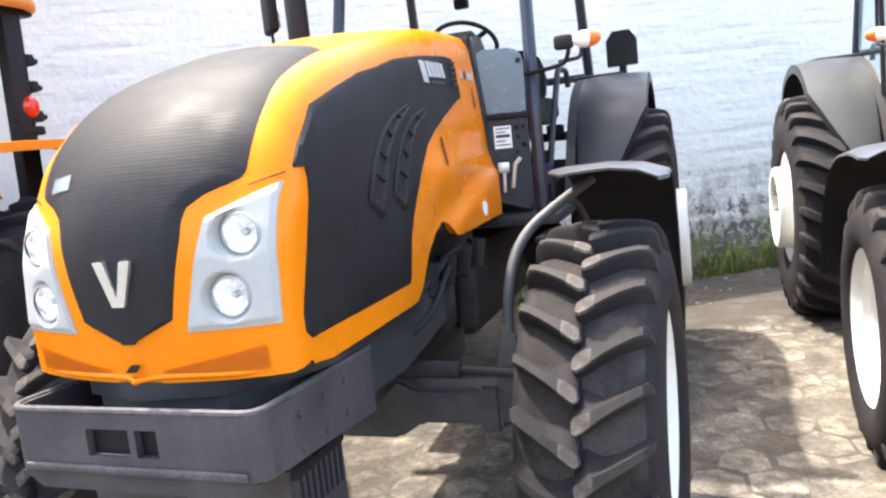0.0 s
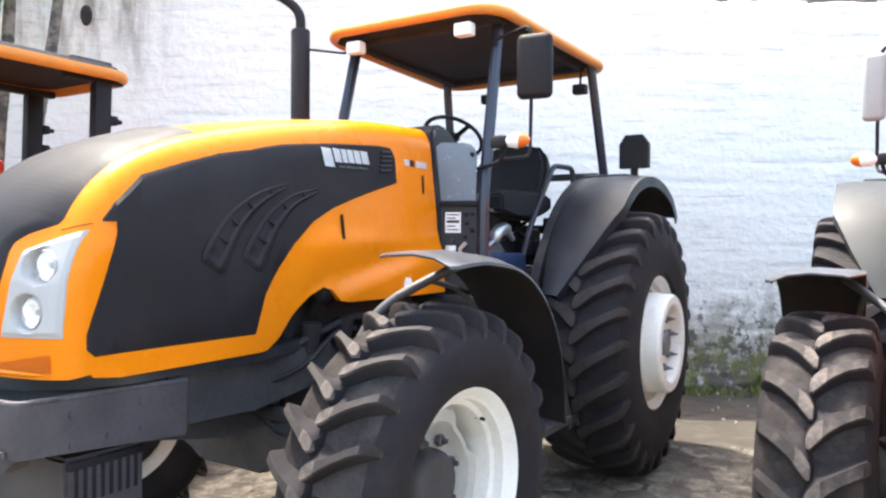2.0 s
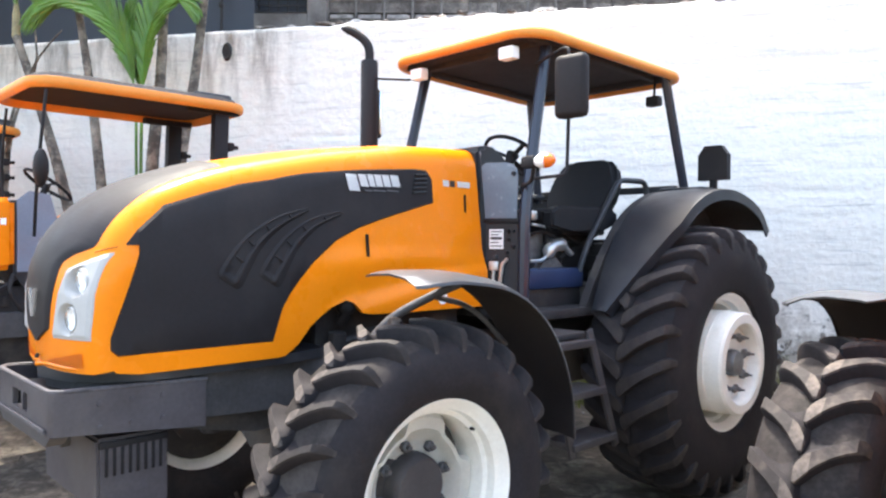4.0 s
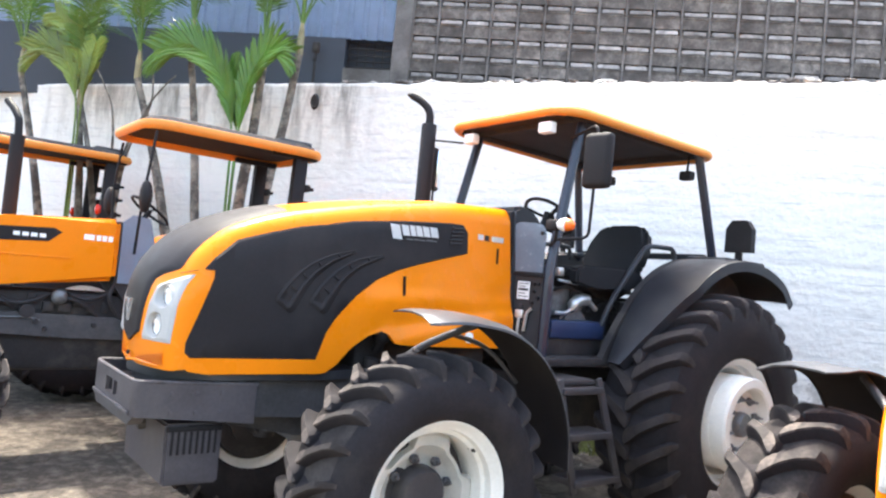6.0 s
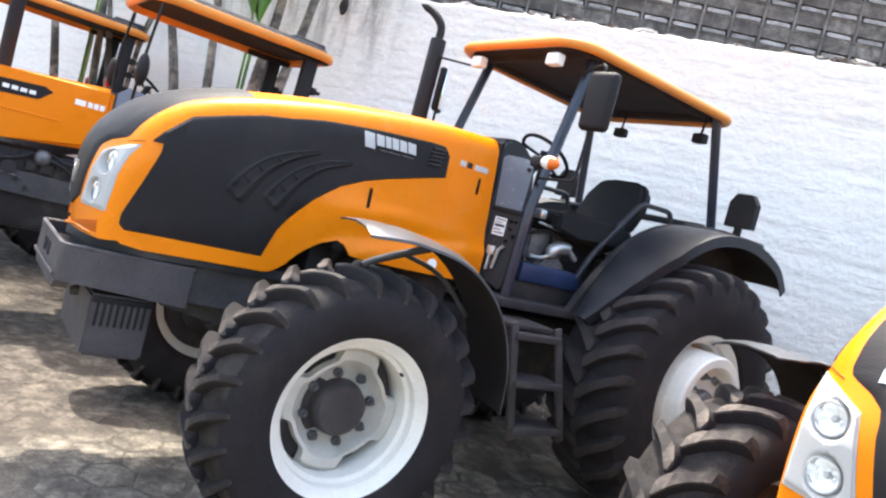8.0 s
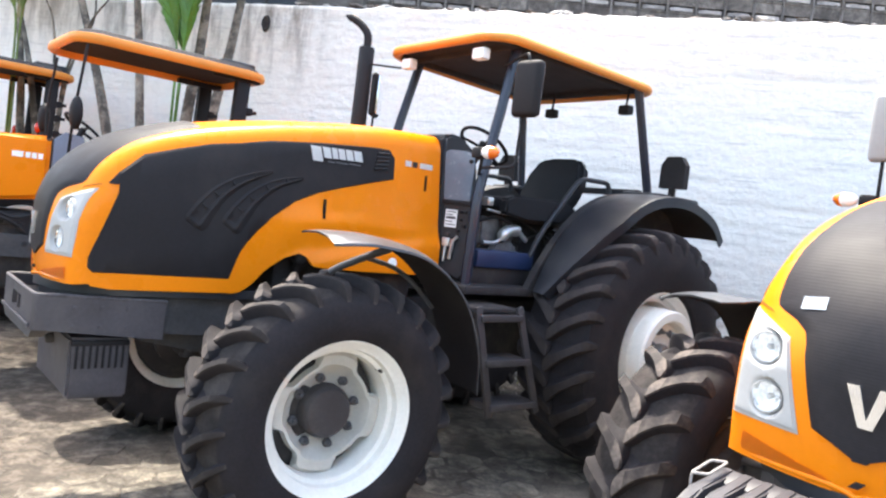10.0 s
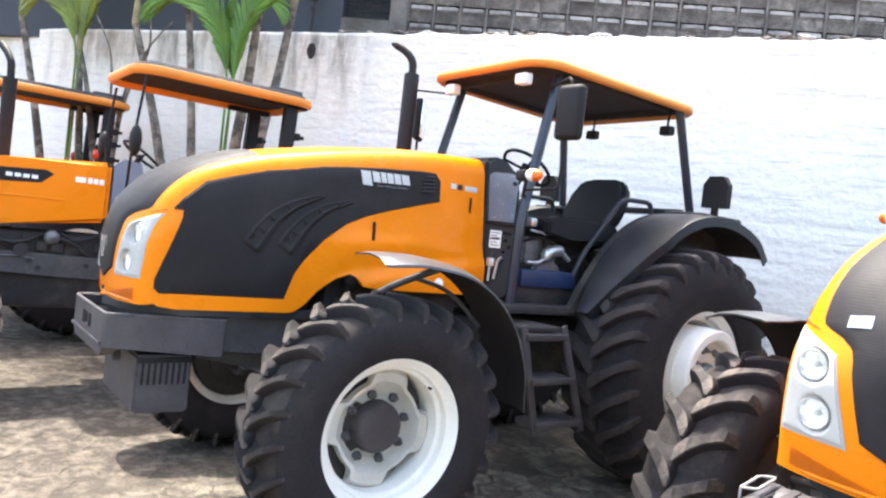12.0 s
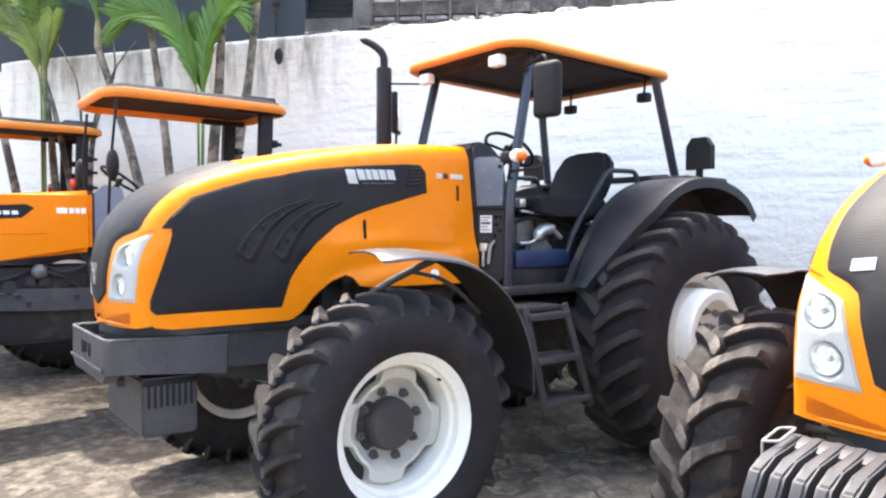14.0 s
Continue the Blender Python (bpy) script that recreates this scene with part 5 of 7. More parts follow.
    bmesh.ops.bevel(bm, geom=list(bm.edges), offset=0.015, segments=2, affect="EDGES")
    part("linkage_cover", bm, CASTING, t, "grey sheet cover below the seat", 35, OFF)
    bm = bmesh.new()
    tube(bm, smooth_line([(0.40, 4.00, 1.49), (0.41, 4.12, 1.50), (0.42, 4.20, 1.58), (0.42, 4.30, 1.59), (0.42, 4.40, 1.53)], 4), [0.014] * 6 + [0.042] * 7 + [0.018] * 4, 10)
    part("linkage_arm", bm, ALLOY, t, "bright alloy linkage arm", 45, OFF)
    bm = bmesh.new()
    tube(bm, smooth_line([(0.43, 3.98, 1.715), (0.44, 4.15, 1.70), (0.44, 4.38, 1.695)], 4), 0.009, 8)
    box(bm, (0.36, 3.97, 1.74), (0.44, 4.03, 1.80), 0.012)
    part("valve_rod", bm, ALLOY, t, "bright alloy valve and rod", 45, OFF)
    bm = bmesh.new()
    tube(bm, round_path([(0.34, 3.96, 1.62), (0.40, 4.1, 1.68), (0.42, 4.36, 1.60)], 0.06), 0.012, 8)
    tube(bm, [(0.30, 4.02, 1.3), (0.36, 3.98, 1.72)], 0.010, 8)
    tube(bm, [(0.38, 4.20, 1.5), (0.40, 4.12, 1.80)], 0.010, 8)
    part("lever", bm, BLACK, t, "black control levers", 35, OFF)
    steering_wheel(t, 0.10, 4.18, 2.175)
    # posts
    posts = [((0.57, 3.735, 1.20), (0.565, 3.75, 1.78), (0.525, 3.985, 2.79)), ((-0.57, 3.735, 1.20), (-0.565, 3.75, 1.78), (-0.525, 3.985, 2.79)),
             ((0.64, 5.50, 1.93), (0.63, 5.20, 2.77)), ((-0.60, 5.34, 1.93), (-0.58, 5.20, 2.77))]
    for line in posts:
        bm = bmesh.new()
        tube(bm, round_path(line, 0.12, 5) if len(line) > 2 else line, 0.034, 8)
        part("post", bm, NAVY, t, "dark blue-black roof post", 35, OFF)
    bm = bmesh.new()
    bar(bm, (-0.60, 5.40, 2.0), (0.62, 5.40, 2.0), 0.05, 0.05)
    for s in (-1, 1):
        tube(bm, round_path([(s * 0.51, 4.36, 1.42), (s * 0.52, 4.44, 1.60), (s * 0.53, 4.78, 2.03), (s * 0.53, 5.12, 2.04), (s * 0.53, 5.14, 1.93)], 0.07), 0.019, 10)
    part("grab_rail", bm, PLASTIC, t, "bent dark grab rails", 35, OFF)
    bm = bmesh.new()
    bar(bm, (-0.52, 5.02, 1.60), (0.56, 5.02, 1.60), 0.07, 0.06)
    bar(bm, (-0.52, 4.80, 1.40), (0.56, 4.80, 1.40), 0.08, 0.10)
    box(bm, (0.30, 4.70, 1.42), (0.42, 4.86, 1.52), 0.01)
    box(bm, (0.40, 4.90, 1.58), (0.50, 5.04, 1.68), 0.01)
    part("seat_frame", bm, DARK, t, "dark cross bars behind the seat", 35, OFF)
    # rear mudguards with their inner walls
    for s in (-1, 1):
        bm = bmesh.new()
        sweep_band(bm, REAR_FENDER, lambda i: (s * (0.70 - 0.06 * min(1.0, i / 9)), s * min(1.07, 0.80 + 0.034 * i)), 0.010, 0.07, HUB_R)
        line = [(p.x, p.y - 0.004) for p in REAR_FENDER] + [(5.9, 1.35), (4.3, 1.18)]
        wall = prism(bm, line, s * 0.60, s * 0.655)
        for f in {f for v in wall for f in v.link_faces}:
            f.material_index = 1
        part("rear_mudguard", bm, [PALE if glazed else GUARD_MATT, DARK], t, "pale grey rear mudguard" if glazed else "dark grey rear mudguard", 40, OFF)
        bm = bmesh.new()
        box(bm, (s * 0.55, 5.25, 1.955), (s * 0.90, 5.80, 2.0), 0.02)
        part("lamp_base", bm, PLASTIC, t, "", 35, OFF)
        if glazed:
            continue
        bm = bmesh.new()
        prism(bm, [(-0.105, 2.05), (0.105, 2.05), (0.105, 2.225), (0.06, 2.29), (-0.06, 2.29), (-0.105, 2.225)], 5.40, 5.46, axis=1)
        bmesh.ops.translate(bm, vec=(s * 0.885, 0, 0), verts=bm.verts)
        box(bm, (s * 0.86, 5.41, 1.95), (s * 0.91, 5.44, 2.08), 0.004)
        part("tail_lamp", bm, BLACK, t, "black hexagonal tail lamp housing", 30, OFF)
    # ladder of three steps
    for y0, y1 in ((3.58, 3.75), (3.93, 4.17)):
        bm = bmesh.new()
        bar(bm, (0.885, y0, 1.12), (0.915, y1, 0.44), 0.022, 0.05, (0, 1, 0))
        part("ladder_cheek", bm, GREY, t, "grey ladder cheek", 35, OFF)
    for k in range(3):
        f = 0.10 + 0.405 * k
        x, z, y, wide = 0.885 + 0.03 * f, 1.12 - 0.68 * f, 3.58 + 0.17 * f, 0.35 + 0.07 * f
        bm = bmesh.new()
        box(bm, (x - 0.17, y, z - 0.022), (x + 0.03, y + wide, z + 0.018), 0.006)
        part("step", bm, GREY, t, "grey ladder step", 35, OFF)
    bm = bmesh.new()
    box(bm, (0.55, 3.56, 1.075), (0.87, 3.93, 1.11), 0.01)
    part("ladder_bracket", bm, DARK, t, "", 35, OFF)
    # blinkers on arms
    for s in (-1, 1):
        blinker(t, s, 0.885, 3.52, 2.03, [(s * 0.50, 3.80, 1.93), (s * 0.70, 3.62, 1.93), (s * 0.78, 3.55, 1.94), (s * 0.80, 3.54, 2.02)])
        out = 0.165 if s < 0 and not glazed else 0.0
        bm = bmesh.new()
        if out:
            tube(bm, round_path([(-0.56, 3.78, 1.98), (-0.90, 3.93, 2.2), (-1.005, 3.925, 2.24), (-1.005, 3.925, 2.56)], 0.05), 0.010, 8)
        else:
            tube(bm, round_path([(s * 0.52, 3.90, 2.66), (s * 0.80, 3.83, 2.70), (s * 0.82, 3.82, 2.55), (s * 0.82, 3.80, 1.98), (s * 0.74, 3.60, 1.95)], 0.05), 0.010, 8)
        a = part("mirror_arm", bm, BLACK, t, "", 35, OFF)
        m = pose(s * (0.84 + out), 3.925 if out else 3.81, 2.55 if out else 2.465, 0, 0, (-45 if out else 0) if s < 0 else 8)
        bm = bmesh.new()
        if glazed:
            box(bm, (-0.06, -0.035, -0.195), (0.06, 0.035, 0.195), 0.03, m, seg=3)
        else:
            box(bm, (-0.098, -0.03 if out else -0.04, -0.175), (0.098, 0.03 if out else 0.04, 0.175), 0.038, m, seg=4)
        part("mirror_shell", bm, LAMP_SHELL if glazed else BLACK, a, "silver door mirror" if glazed else "black door mirror")
        bm = bmesh.new()
        box(bm, (-0.05 if glazed else -0.08, 0.028, -0.15), (0.05 if glazed else 0.08, 0.037 if glazed else 0.042, 0.15), 0.002, m)
        part("mirror_pane", bm, MIRROR, a, "mirror glass")


def roof(t, colour, y0=3.70, y1=5.40, half=0.70, z=2.74, lamps=True):
    """A shallow canopy with a rounded rim and a dark underside."""
    def outline(inset, zz, bm, r=0.22):
        vs = []
        for cx, cy, a0 in ((half - r, y0 + r, -90), (half - r, y1 - r, 0), (-half + r, y1 - r, 90), (-half + r, y0 + r, 180)):
            for k in range(7):
                a = radians(a0 + 15 * k)
                bow = 0.05 * (1 - ((cx + (r - inset) * math.cos(a)) / half) ** 2) * (-1 if cy < (y0 + y1) / 2 else 0)
                yy = cy + (r - inset) * math.sin(a) + bow
                taper = 0.92 + 0.08 * min(1.0, max(0.0, (yy - y0) / 1.2))
                vs.append(bm.verts.new(((cx + (r - inset) * math.cos(a)) * taper + 0.02, yy, zz + 0.02 * (y1 - yy))))
        return vs

    def skin(bm, rings):
        n = len(rings[0])
        for a, b in zip(rings, rings[1:]):
            for k in range(n):
                bm.faces.new((a[k], a[(k + 1) % n], b[(k + 1) % n], b[k]))

    bm = bmesh.new()
    rings = [outline(0.13, z + 0.05, bm), outline(0.085, z + 0.048, bm), outline(0.055, z + 0.006, bm), outline(0.025, z, bm), outline(0.004, z + 0.012, bm), outline(0.0, z + 0.031, bm), outline(0.008, z + 0.052, bm), outline(0.03, z + 0.066, bm),
             outline(0.10, z + 0.092, bm), outline(0.20, z + 0.115, bm)]
    skin(bm, rings)
    bm.faces.new(rings[-1])
    bm.faces.new(rings[0][::-1])
    top = part("roof", bm, colour, t, "orange moulded roof", 50, OFF)
    bm = bmesh.new()
    a, b = outline(0.10, z + 0.040, bm), outline(0.10, z + 0.0465, bm)
    skin(bm, [a, b])
    bm.faces.new(a[::-1])
    bm.faces.new(b)
    part("roof_lining", bm, LINING, top, "dark roof lining")
    bm = bmesh.new()
    for s in (-1, 1):
        bar(bm, (s * (half - 0.16), y0 + 0.12, z + 0.06), (s * (half - 0.16), y1 - 0.14, z + 0.03), 0.05, 0.04)
    bar(bm, (-half + 0.16, y0 + 0.26, z + 0.055), (half - 0.16, y0 + 0.26, z + 0.055), 0.05, 0.04)
    bar(bm, (-half + 0.16, y1 - 0.18, z + 0.025), (half - 0.16, y1 - 0.18, z + 0.025), 0.05, 0.04)
    part("roof_frame", bm, LINING, top)
    if lamps:
        for x in (-0.35, 0.43):
            bm = bmesh.new()
            box(bm, (x - 0.055, y0 + 0.02, z - 0.07), (x + 0.055, y0 + 0.09, z + 0.005), 0.012)
            part("work_lamp", bm, WHITE, top, "square white work lamp")
        for x in (-0.18, 0.57):
            bm = bmesh.new()
            box(bm, (x - 0.05, 5.12, 2.57), (x + 0.05, 5.19, 2.64), 0.012)
            bar(bm, (x, 5.155, 2.64), (x, 5.17, z + 0.03), 0.015, 0.015, (0, 1, 0))
            part("rear_work_lamp", bm, BLACK, top, "black rear work lamp")


def exhaust(t):
    x, y = -0.62, 3.55
    bm = bmesh.new()
    tube(bm, [(x, y, 1.6), (x, y, 2.05), (x, y, 2.06), (x, y, 2.80), (x, y, 2.81), (x, y, 2.815)], [0.04, 0.04, 0.058, 0.058, 0.052, 0.03], 22)
    tube(bm, round_path([(x, y, 2.80), (x, y, 2.92), (x - 0.09, y - 0.06, 3.01), (x - 0.165, y - 0.11, 3.04)], 0.08, 6), [0.030] * 15 + [0.010], 16)
    p = part("exhaust_pipe", bm, SOOT, t, "dark grey exhaust muffler with bent tip", 40, OFF)
    bm = bmesh.new()
    tube(bm, [(x + 0.07, y, 2.68), (x + 0.16, 3.75, 2.69), (-0.40, 3.9, 2.72)], 0.008, 6)
    part("stay", bm, BLACK, p)


def large_tractor(label, m, glazed=False):
    t = thing("tractor", label, "tractor", m @ pose(0, Y0, 0), "parked tractors")
    bonnet(t)
    chassis(t, glazed)
    cab_frame(t, glazed)
    roof(t, FADED)
    exhaust(t)
    if glazed:
        weight_rack(t)
        glass_cab(t)
    else:
        bumper(t)
    seat(m @ pose(0.13, 4.62, 1.71) @ Matrix.Diagonal((1.22, 1.08, 1.06, 1)), "black vinyl driver seat on the tractor platform")
    return t


def glass_cab(t):
    """Posts, panes and the filter box that close the driver's place."""
    for s in (-1, 1):
        bm = bmesh.new()
        bar(bm, (s * 0.54, 3.80, 1.20), (s * 0.52, 3.86, 2.76), 0.17, 0.10, (0, 1, 0), 0.02)
        part("cab_post", bm, BLACK, t, "broad black cab post", 35, OFF)
        bm = bmesh.new()
        prism(bm, [(3.86, 1.25), (5.20, 1.95), (5.26, 2.74), (3.92, 2.74)], s * 0.60, s * 0.606)
        ob = part("door_pane", bm, GLASS, t, "clear cab door glass", 0, OFF)
        ob.visible_shadow = False
        bm = bmesh.new()
        tube(bm, [(s * 0.60, 4.55, 1.6), (s * 0.60, 4.62, 2.72)], 0.02, 8)
        part("door_frame", bm, BLACK, t, "", 35, OFF)
    bm = bmesh.new()
    prism(bm, [(-0.49, 1.475), (0.49, 1.475), (0.46, 2.74), (-0.46, 2.74)], 3.86, 3.866, axis=1)
    ob = part("windscreen", bm, GLASS, t, "greenish windscreen", 0, OFF)
    ob.visible_shadow = False
    bm = bmesh.new()
    box(bm, (-0.56, 3.82, 1.16), (0.56, 3.87, 1.48), 0.015)
    part("cab_front", bm, BLACK, t, "black panel below the windscreen", 35, OFF)
    bm = bmesh.new()
    tube(bm, round_path([(-0.60, 3.72, 1.20), (-0.62, 3.72, 1.62), (-0.45, 3.70, 1.74), (-0.20, 3.68, 1.76)], 0.08), 0.042, 14)
    part("air_pipe", bm, PLASTIC, t, "dark air pipe before the cab", 40, OFF)
    bm = bmesh.new()
    box(bm, (-0.64, 3.68, 1.08), (-0.42, 4.30, 1.24), 0.02)
    box(bm, (-0.60, 3.62, 0.86), (-0.34, 4.10, 1.08), 0.03)
    part("cab_sill", bm, DARK, t, "dark frame below the cab", 35, OFF)
    bm = bmesh.new()
    prism(bm, [(-0.48, 2.0), (0.48, 2.0), (0.46, 2.74), (-0.46, 2.74)], 5.28, 5.286, axis=1)
    ob = part("rear_window", bm, GLASS, t, "clear rear window", 0, OFF)
    ob.visible_shadow = False
    bm = bmesh.new()
    tube(bm, [(-0.40, 3.70, 2.62), (-0.05, 3.72, 2.60)], 0.010, 6)
    box(bm, (-0.16, 3.95, 2.47), (0.14, 4.0, 2.57), 0.02)
    part("inner_mirror", bm, BLACK, t, "", 35, OFF)


# ---- the smaller tractors beyond ----
WHEEL_SF = WheelKit(0.60, 0.32, 0.32, 20, 0.04, False)
WHEEL_SR = WheelKit(0.80, 0.42, 0.48, 22, 0.045, True)


def small_tractor(label, m):
    """A lighter tractor with a boxy bonnet and a flat canopy on two posts behind the seat; y = 0 under the bonnet's rear end."""
    t = thing("tractor", label, "tractor", m, "parked tractors")
    bm = bmesh.new()
    line = [(-1.85, 1.25), (-1.92, 1.45), (-1.86, 1.62), (-1.6, 1.74), (-0.8, 1.84), (0.0, 1.90), (0.0, 1.38), (-0.8, 1.30), (-1.25, 1.22)]
    prism(bm, line, -0.33, 0.33)
    bmesh.ops.bevel(bm, geom=[e for e in bm.edges], offset=0.04, segments=3, affect="EDGES")
    part("bonnet", bm, ORANGE, t, "orange boxy bonnet", 40)
    for s in (-1, 1):
        bm = bmesh.new()
        prism(bm, [(-1.15, 1.66), (-1.0, 1.74), (-0.50, 1.77), (-0.44, 1.74), (-0.53, 1.66), (-1.0, 1.63)], s * 0.325, s * 0.334)
        part("bonnet_side_panel", bm, BLACK, t, "black pointed badge panel")
        bm = bmesh.new()
        for k in range(4):
            box(bm, (s * 0.334, -0.78 + 0.06 * k, 1.685), (s * 0.337, -0.735 + 0.06 * k, 1.715))
        part("brand_block", bm, WHITE, t, "plain white marking")
        for y0, y1 in ((-0.28, -0.20), (-0.185, -0.15), (-0.14, -0.105), (-0.095, -0.06)):
            bm = bmesh.new()
            box(bm, (s * 0.329, y0, 1.70), (s * 0.333, y1, 1.745))
            part("model_block", bm, WHITE, t, "plain white marking")
        bm = bmesh.new()
        box(bm, (s * 0.329, -0.9, 1.53), (s * 0.336, -0.35, 1.545), 0.003)
        part("crease", bm, ORANGE, t)
        WHEEL_SF.put(t, pose(s * 0.80, -1.35, 0.585, 0, 0, 0 if s > 0 else 180), s)
        WHEEL_SR.put(t, pose(s * 0.80, 1.25, 0.78, 0, 0, 0 if s > 0 else 180), s)
        bm = bmesh.new()
        arc = smooth_line([(0.48, 1.38), (0.54, 1.68), (0.68, 1.83), (0.95, 1.87), (1.6, 1.87), (1.88, 1.79), (2.06, 1.58)], 4)
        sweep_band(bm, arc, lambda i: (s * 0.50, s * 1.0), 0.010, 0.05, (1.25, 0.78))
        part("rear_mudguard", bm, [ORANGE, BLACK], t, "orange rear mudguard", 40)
        bm = bmesh.new()
        tube(bm, round_path([(s * 0.46, 1.42, 2.02), (s * 0.58, 1.36, 1.95), (s * 0.68, 1.36, 1.96), (s * 0.70, 1.36, 2.06)], 0.04), 0.011, 8)
        box(bm, (s * 0.62, 1.33, 1.92), (s * 0.74, 1.39, 1.97), 0.012)
        arm = part("lamp_arm", bm, BLACK, t, "", 35)
        bm = bmesh.new()
        bmesh.ops.create_uvsphere(bm, u_segments=16, v_segments=10, radius=1.0, matrix=pose(s * 0.70, 1.35, 2.085) @ Matrix.Diagonal((0.050, 0.036, 0.062, 1)))
        part("red_lens", bm, RED, arm, "round red indicator lens", 60)
        bm = bmesh.new()
        bar(bm, (s * 0.46, 1.45, 1.0), (s * 0.46, 1.50, 2.66), 0.085, 0.13, (0, 1, 0), 0.012)
        for z in (2.02, 2.20, 2.36):
            box(bm, (s * 0.41, 1.55, z), (s * 0.51, 1.61, z + 0.07), 0.012)
            tube(bm, [(s * 0.46, 1.60, z + 0.035), (s * 0.46, 1.66, z + 0.035)], 0.018, 8)
        bar(bm, (s * 0.46, 1.22, 2.685), (s * 0.46, 1.66, 2.685), 0.07, 0.05)
        part("post", bm, BLACK, t, "black roof post", 35)
        bm = bmesh.new()
        tube(bm, smooth_line([(s * 0.33, 0.12, 1.62), (s * 0.45, 0.10, 1.90), (s * 0.53, 0.10, 2.20), (s * 0.54, 0.14, 2.66)], 4), 0.012, 8)
        bmesh.ops.create_uvsphere(bm, u_segments=16, v_segments=10, radius=1.0, matrix=pose(s * 0.60, 0.09, 2.10) @ Matrix.Diagonal((0.075, 0.05, 0.135, 1)))
        part("side_mirror", bm, BLACK, t, "black mirror on an arm", 35)
    bm = bmesh.new()
    box(bm, (-0.22, -1.0, 0.62), (0.22, 0.4, 1.26), 0.04)
    tube(bm, [(-0.8, -1.35, 0.585), (0.8, -1.35, 0.585)], 0.08, 12)
    box(bm, (-0.2, -1.6, 0.6), (0.2, -0.95, 1.2), 0.04)
    r = random.Random(11)
    for k in range(9):
        y, z = -0.95 + 0.11 * k, 1.14 + 0.09 * r.random()
        box(bm, (0.20, y, z - 0.05), (0.235 + 0.03 * r.random(), y + 0.05 + 0.05 * r.random(), z + 0.03), 0.01)
    for y, z, bend in ((-0.90, 1.16, 0.05), (-0.66, 1.20, -0.04), (-0.30, 1.14, 0.07), (-0.18, 1.26, -0.05)):
        tube(bm, smooth_line([(0.24, y - 0.16, z), (0.285, y - 0.05, z + bend), (0.29, y + 0.08, z + bend * 0.4), (0.24, y + 0.20, z - bend)], 3), 0.014, 8)
    tube(bm, smooth_line([(0.26, 0.0, 1.34), (0.29, -0.03, 1.24), (0.27, 0.02, 1.14), (0.25, 0.10, 1.04)], 3), 0.018, 8)
    tube(bm, [(0.22, -0.62, 1.10), (0.30, -0.62, 1.10)], 0.055, 14)
    tube(bm, [(0.20, -0.40, 1.22), (0.27, -0.40, 1.22)], 0.045, 14)
    part("engine", bm, DARK, t, "dark engine below the bonnet", 35)
    bm = bmesh.new()
    bmesh.ops.create_uvsphere(bm, u_segments=16, v_segments=10, radius=1.0, matrix=pose(0.28, -0.40, 1.22) @ Matrix.Diagonal((0.05, 0.062, 0.062, 1)))
    part("engine_cap", bm, CASTING, t, "round grey engine cover", 60)
    for k in (-1, 1):
        bm = bmesh.new()
        prism(bm, [(-1.2, 0.93), (-1.2, 1.07), (-0.70, 1.085), (0.05, 1.065), (0.30, 1.0), (0.30, 0.87), (-0.3, 0.89)], k * 0.235, k * 0.275)
        bmesh.ops.bevel(bm, geom=list(bm.edges), offset=0.008, segments=2, affect="EDGES")
        rail = part("chassis_rail", bm, FRAME, t, "dark grey side rail below the engine", 35)
        for y, z in ((-0.95, 1.0), (-0.55, 1.02), (-0.48, 0.96), (-0.12, 1.0), (0.12, 0.95)):
            bm = bmesh.new()
            lathe(bm, [(0.0, 0.022), (0.014, 0.020), (0.016, 0)], 8, pose(k * 0.275, y, z) @ Matrix.Diagonal((k, 1, 1, 1)))
            part("bolt", bm, DARK, rail)
        bm = bmesh.new()
        tube(bm, [(k * 0.285, -0.95, 1.045), (k * 0.285, -0.62, 1.05), (k * 0.28, -0.52, 1.03)], 0.006, 6)
        part("brake_pipe", bm, CASTING, rail, "thin bare metal pipe")
    bm = bmesh.new()
    prism(bm, [(0.02, 1.36), (0.02, 1.88), (0.10, 1.95), (0.24, 1.93), (0.30, 1.70), (0.26, 1.36)], 0.262, 0.285)
    part("dashboard_side", bm, CONSOLE, t, "blue-grey dashboard side cover", 30)
    bm = bmesh.new()
    box(bm, (-0.25, 0.35, 0.65), (0.25, 1.7, 1.15), 0.04)
    tube(bm, [(-0.8, 1.25, 0.78), (0.8, 1.25, 0.78)], 0.12, 14)
    box(bm, (-0.52, 0.1, 0.98), (0.52, 1.1, 1.03), 0.01)
    part("transmission", bm, DARK, t, "", 35)
    bm = bmesh.new()
    box(bm, (-0.36, -2.25, 0.72), (0.36, -1.9, 1.1), 0.03)
    box(bm, (-0.25, -1.95, 0.8), (0.25, -1.5, 1.15), 0.02)
    part("front_weights", bm, GREY, t, "grey front weight block", 35)
    bm = bmesh.new()
    prism(bm, [(0.0, 1.35), (0.0, 1.88), (0.16, 1.86), (0.26, 1.70), (0.22, 1.02)], -0.26, 0.26)
    part("dashboard", bm, PLASTIC, t, "dark dashboard", 35)
    bm = bmesh.new()
    ring = [pose(0, 0.30, 2.02, -35) @ Vector((0.19 * math.cos(2 * math.pi * k / 24), 0.19 * math.sin(2 * math.pi * k / 24), 0)) for k in range(25)]
    tube(bm, ring, 0.013, 8, caps=False)
    tube(bm, [(0, 0.30, 2.02), (0, 0.14, 1.72)], 0.025, 8)
    bar(bm, ring[0], ring[12], 0.03, 0.012)
    part("steering_wheel", bm, BLACK, t, "black steering wheel", 35)
    bm = bmesh.new()
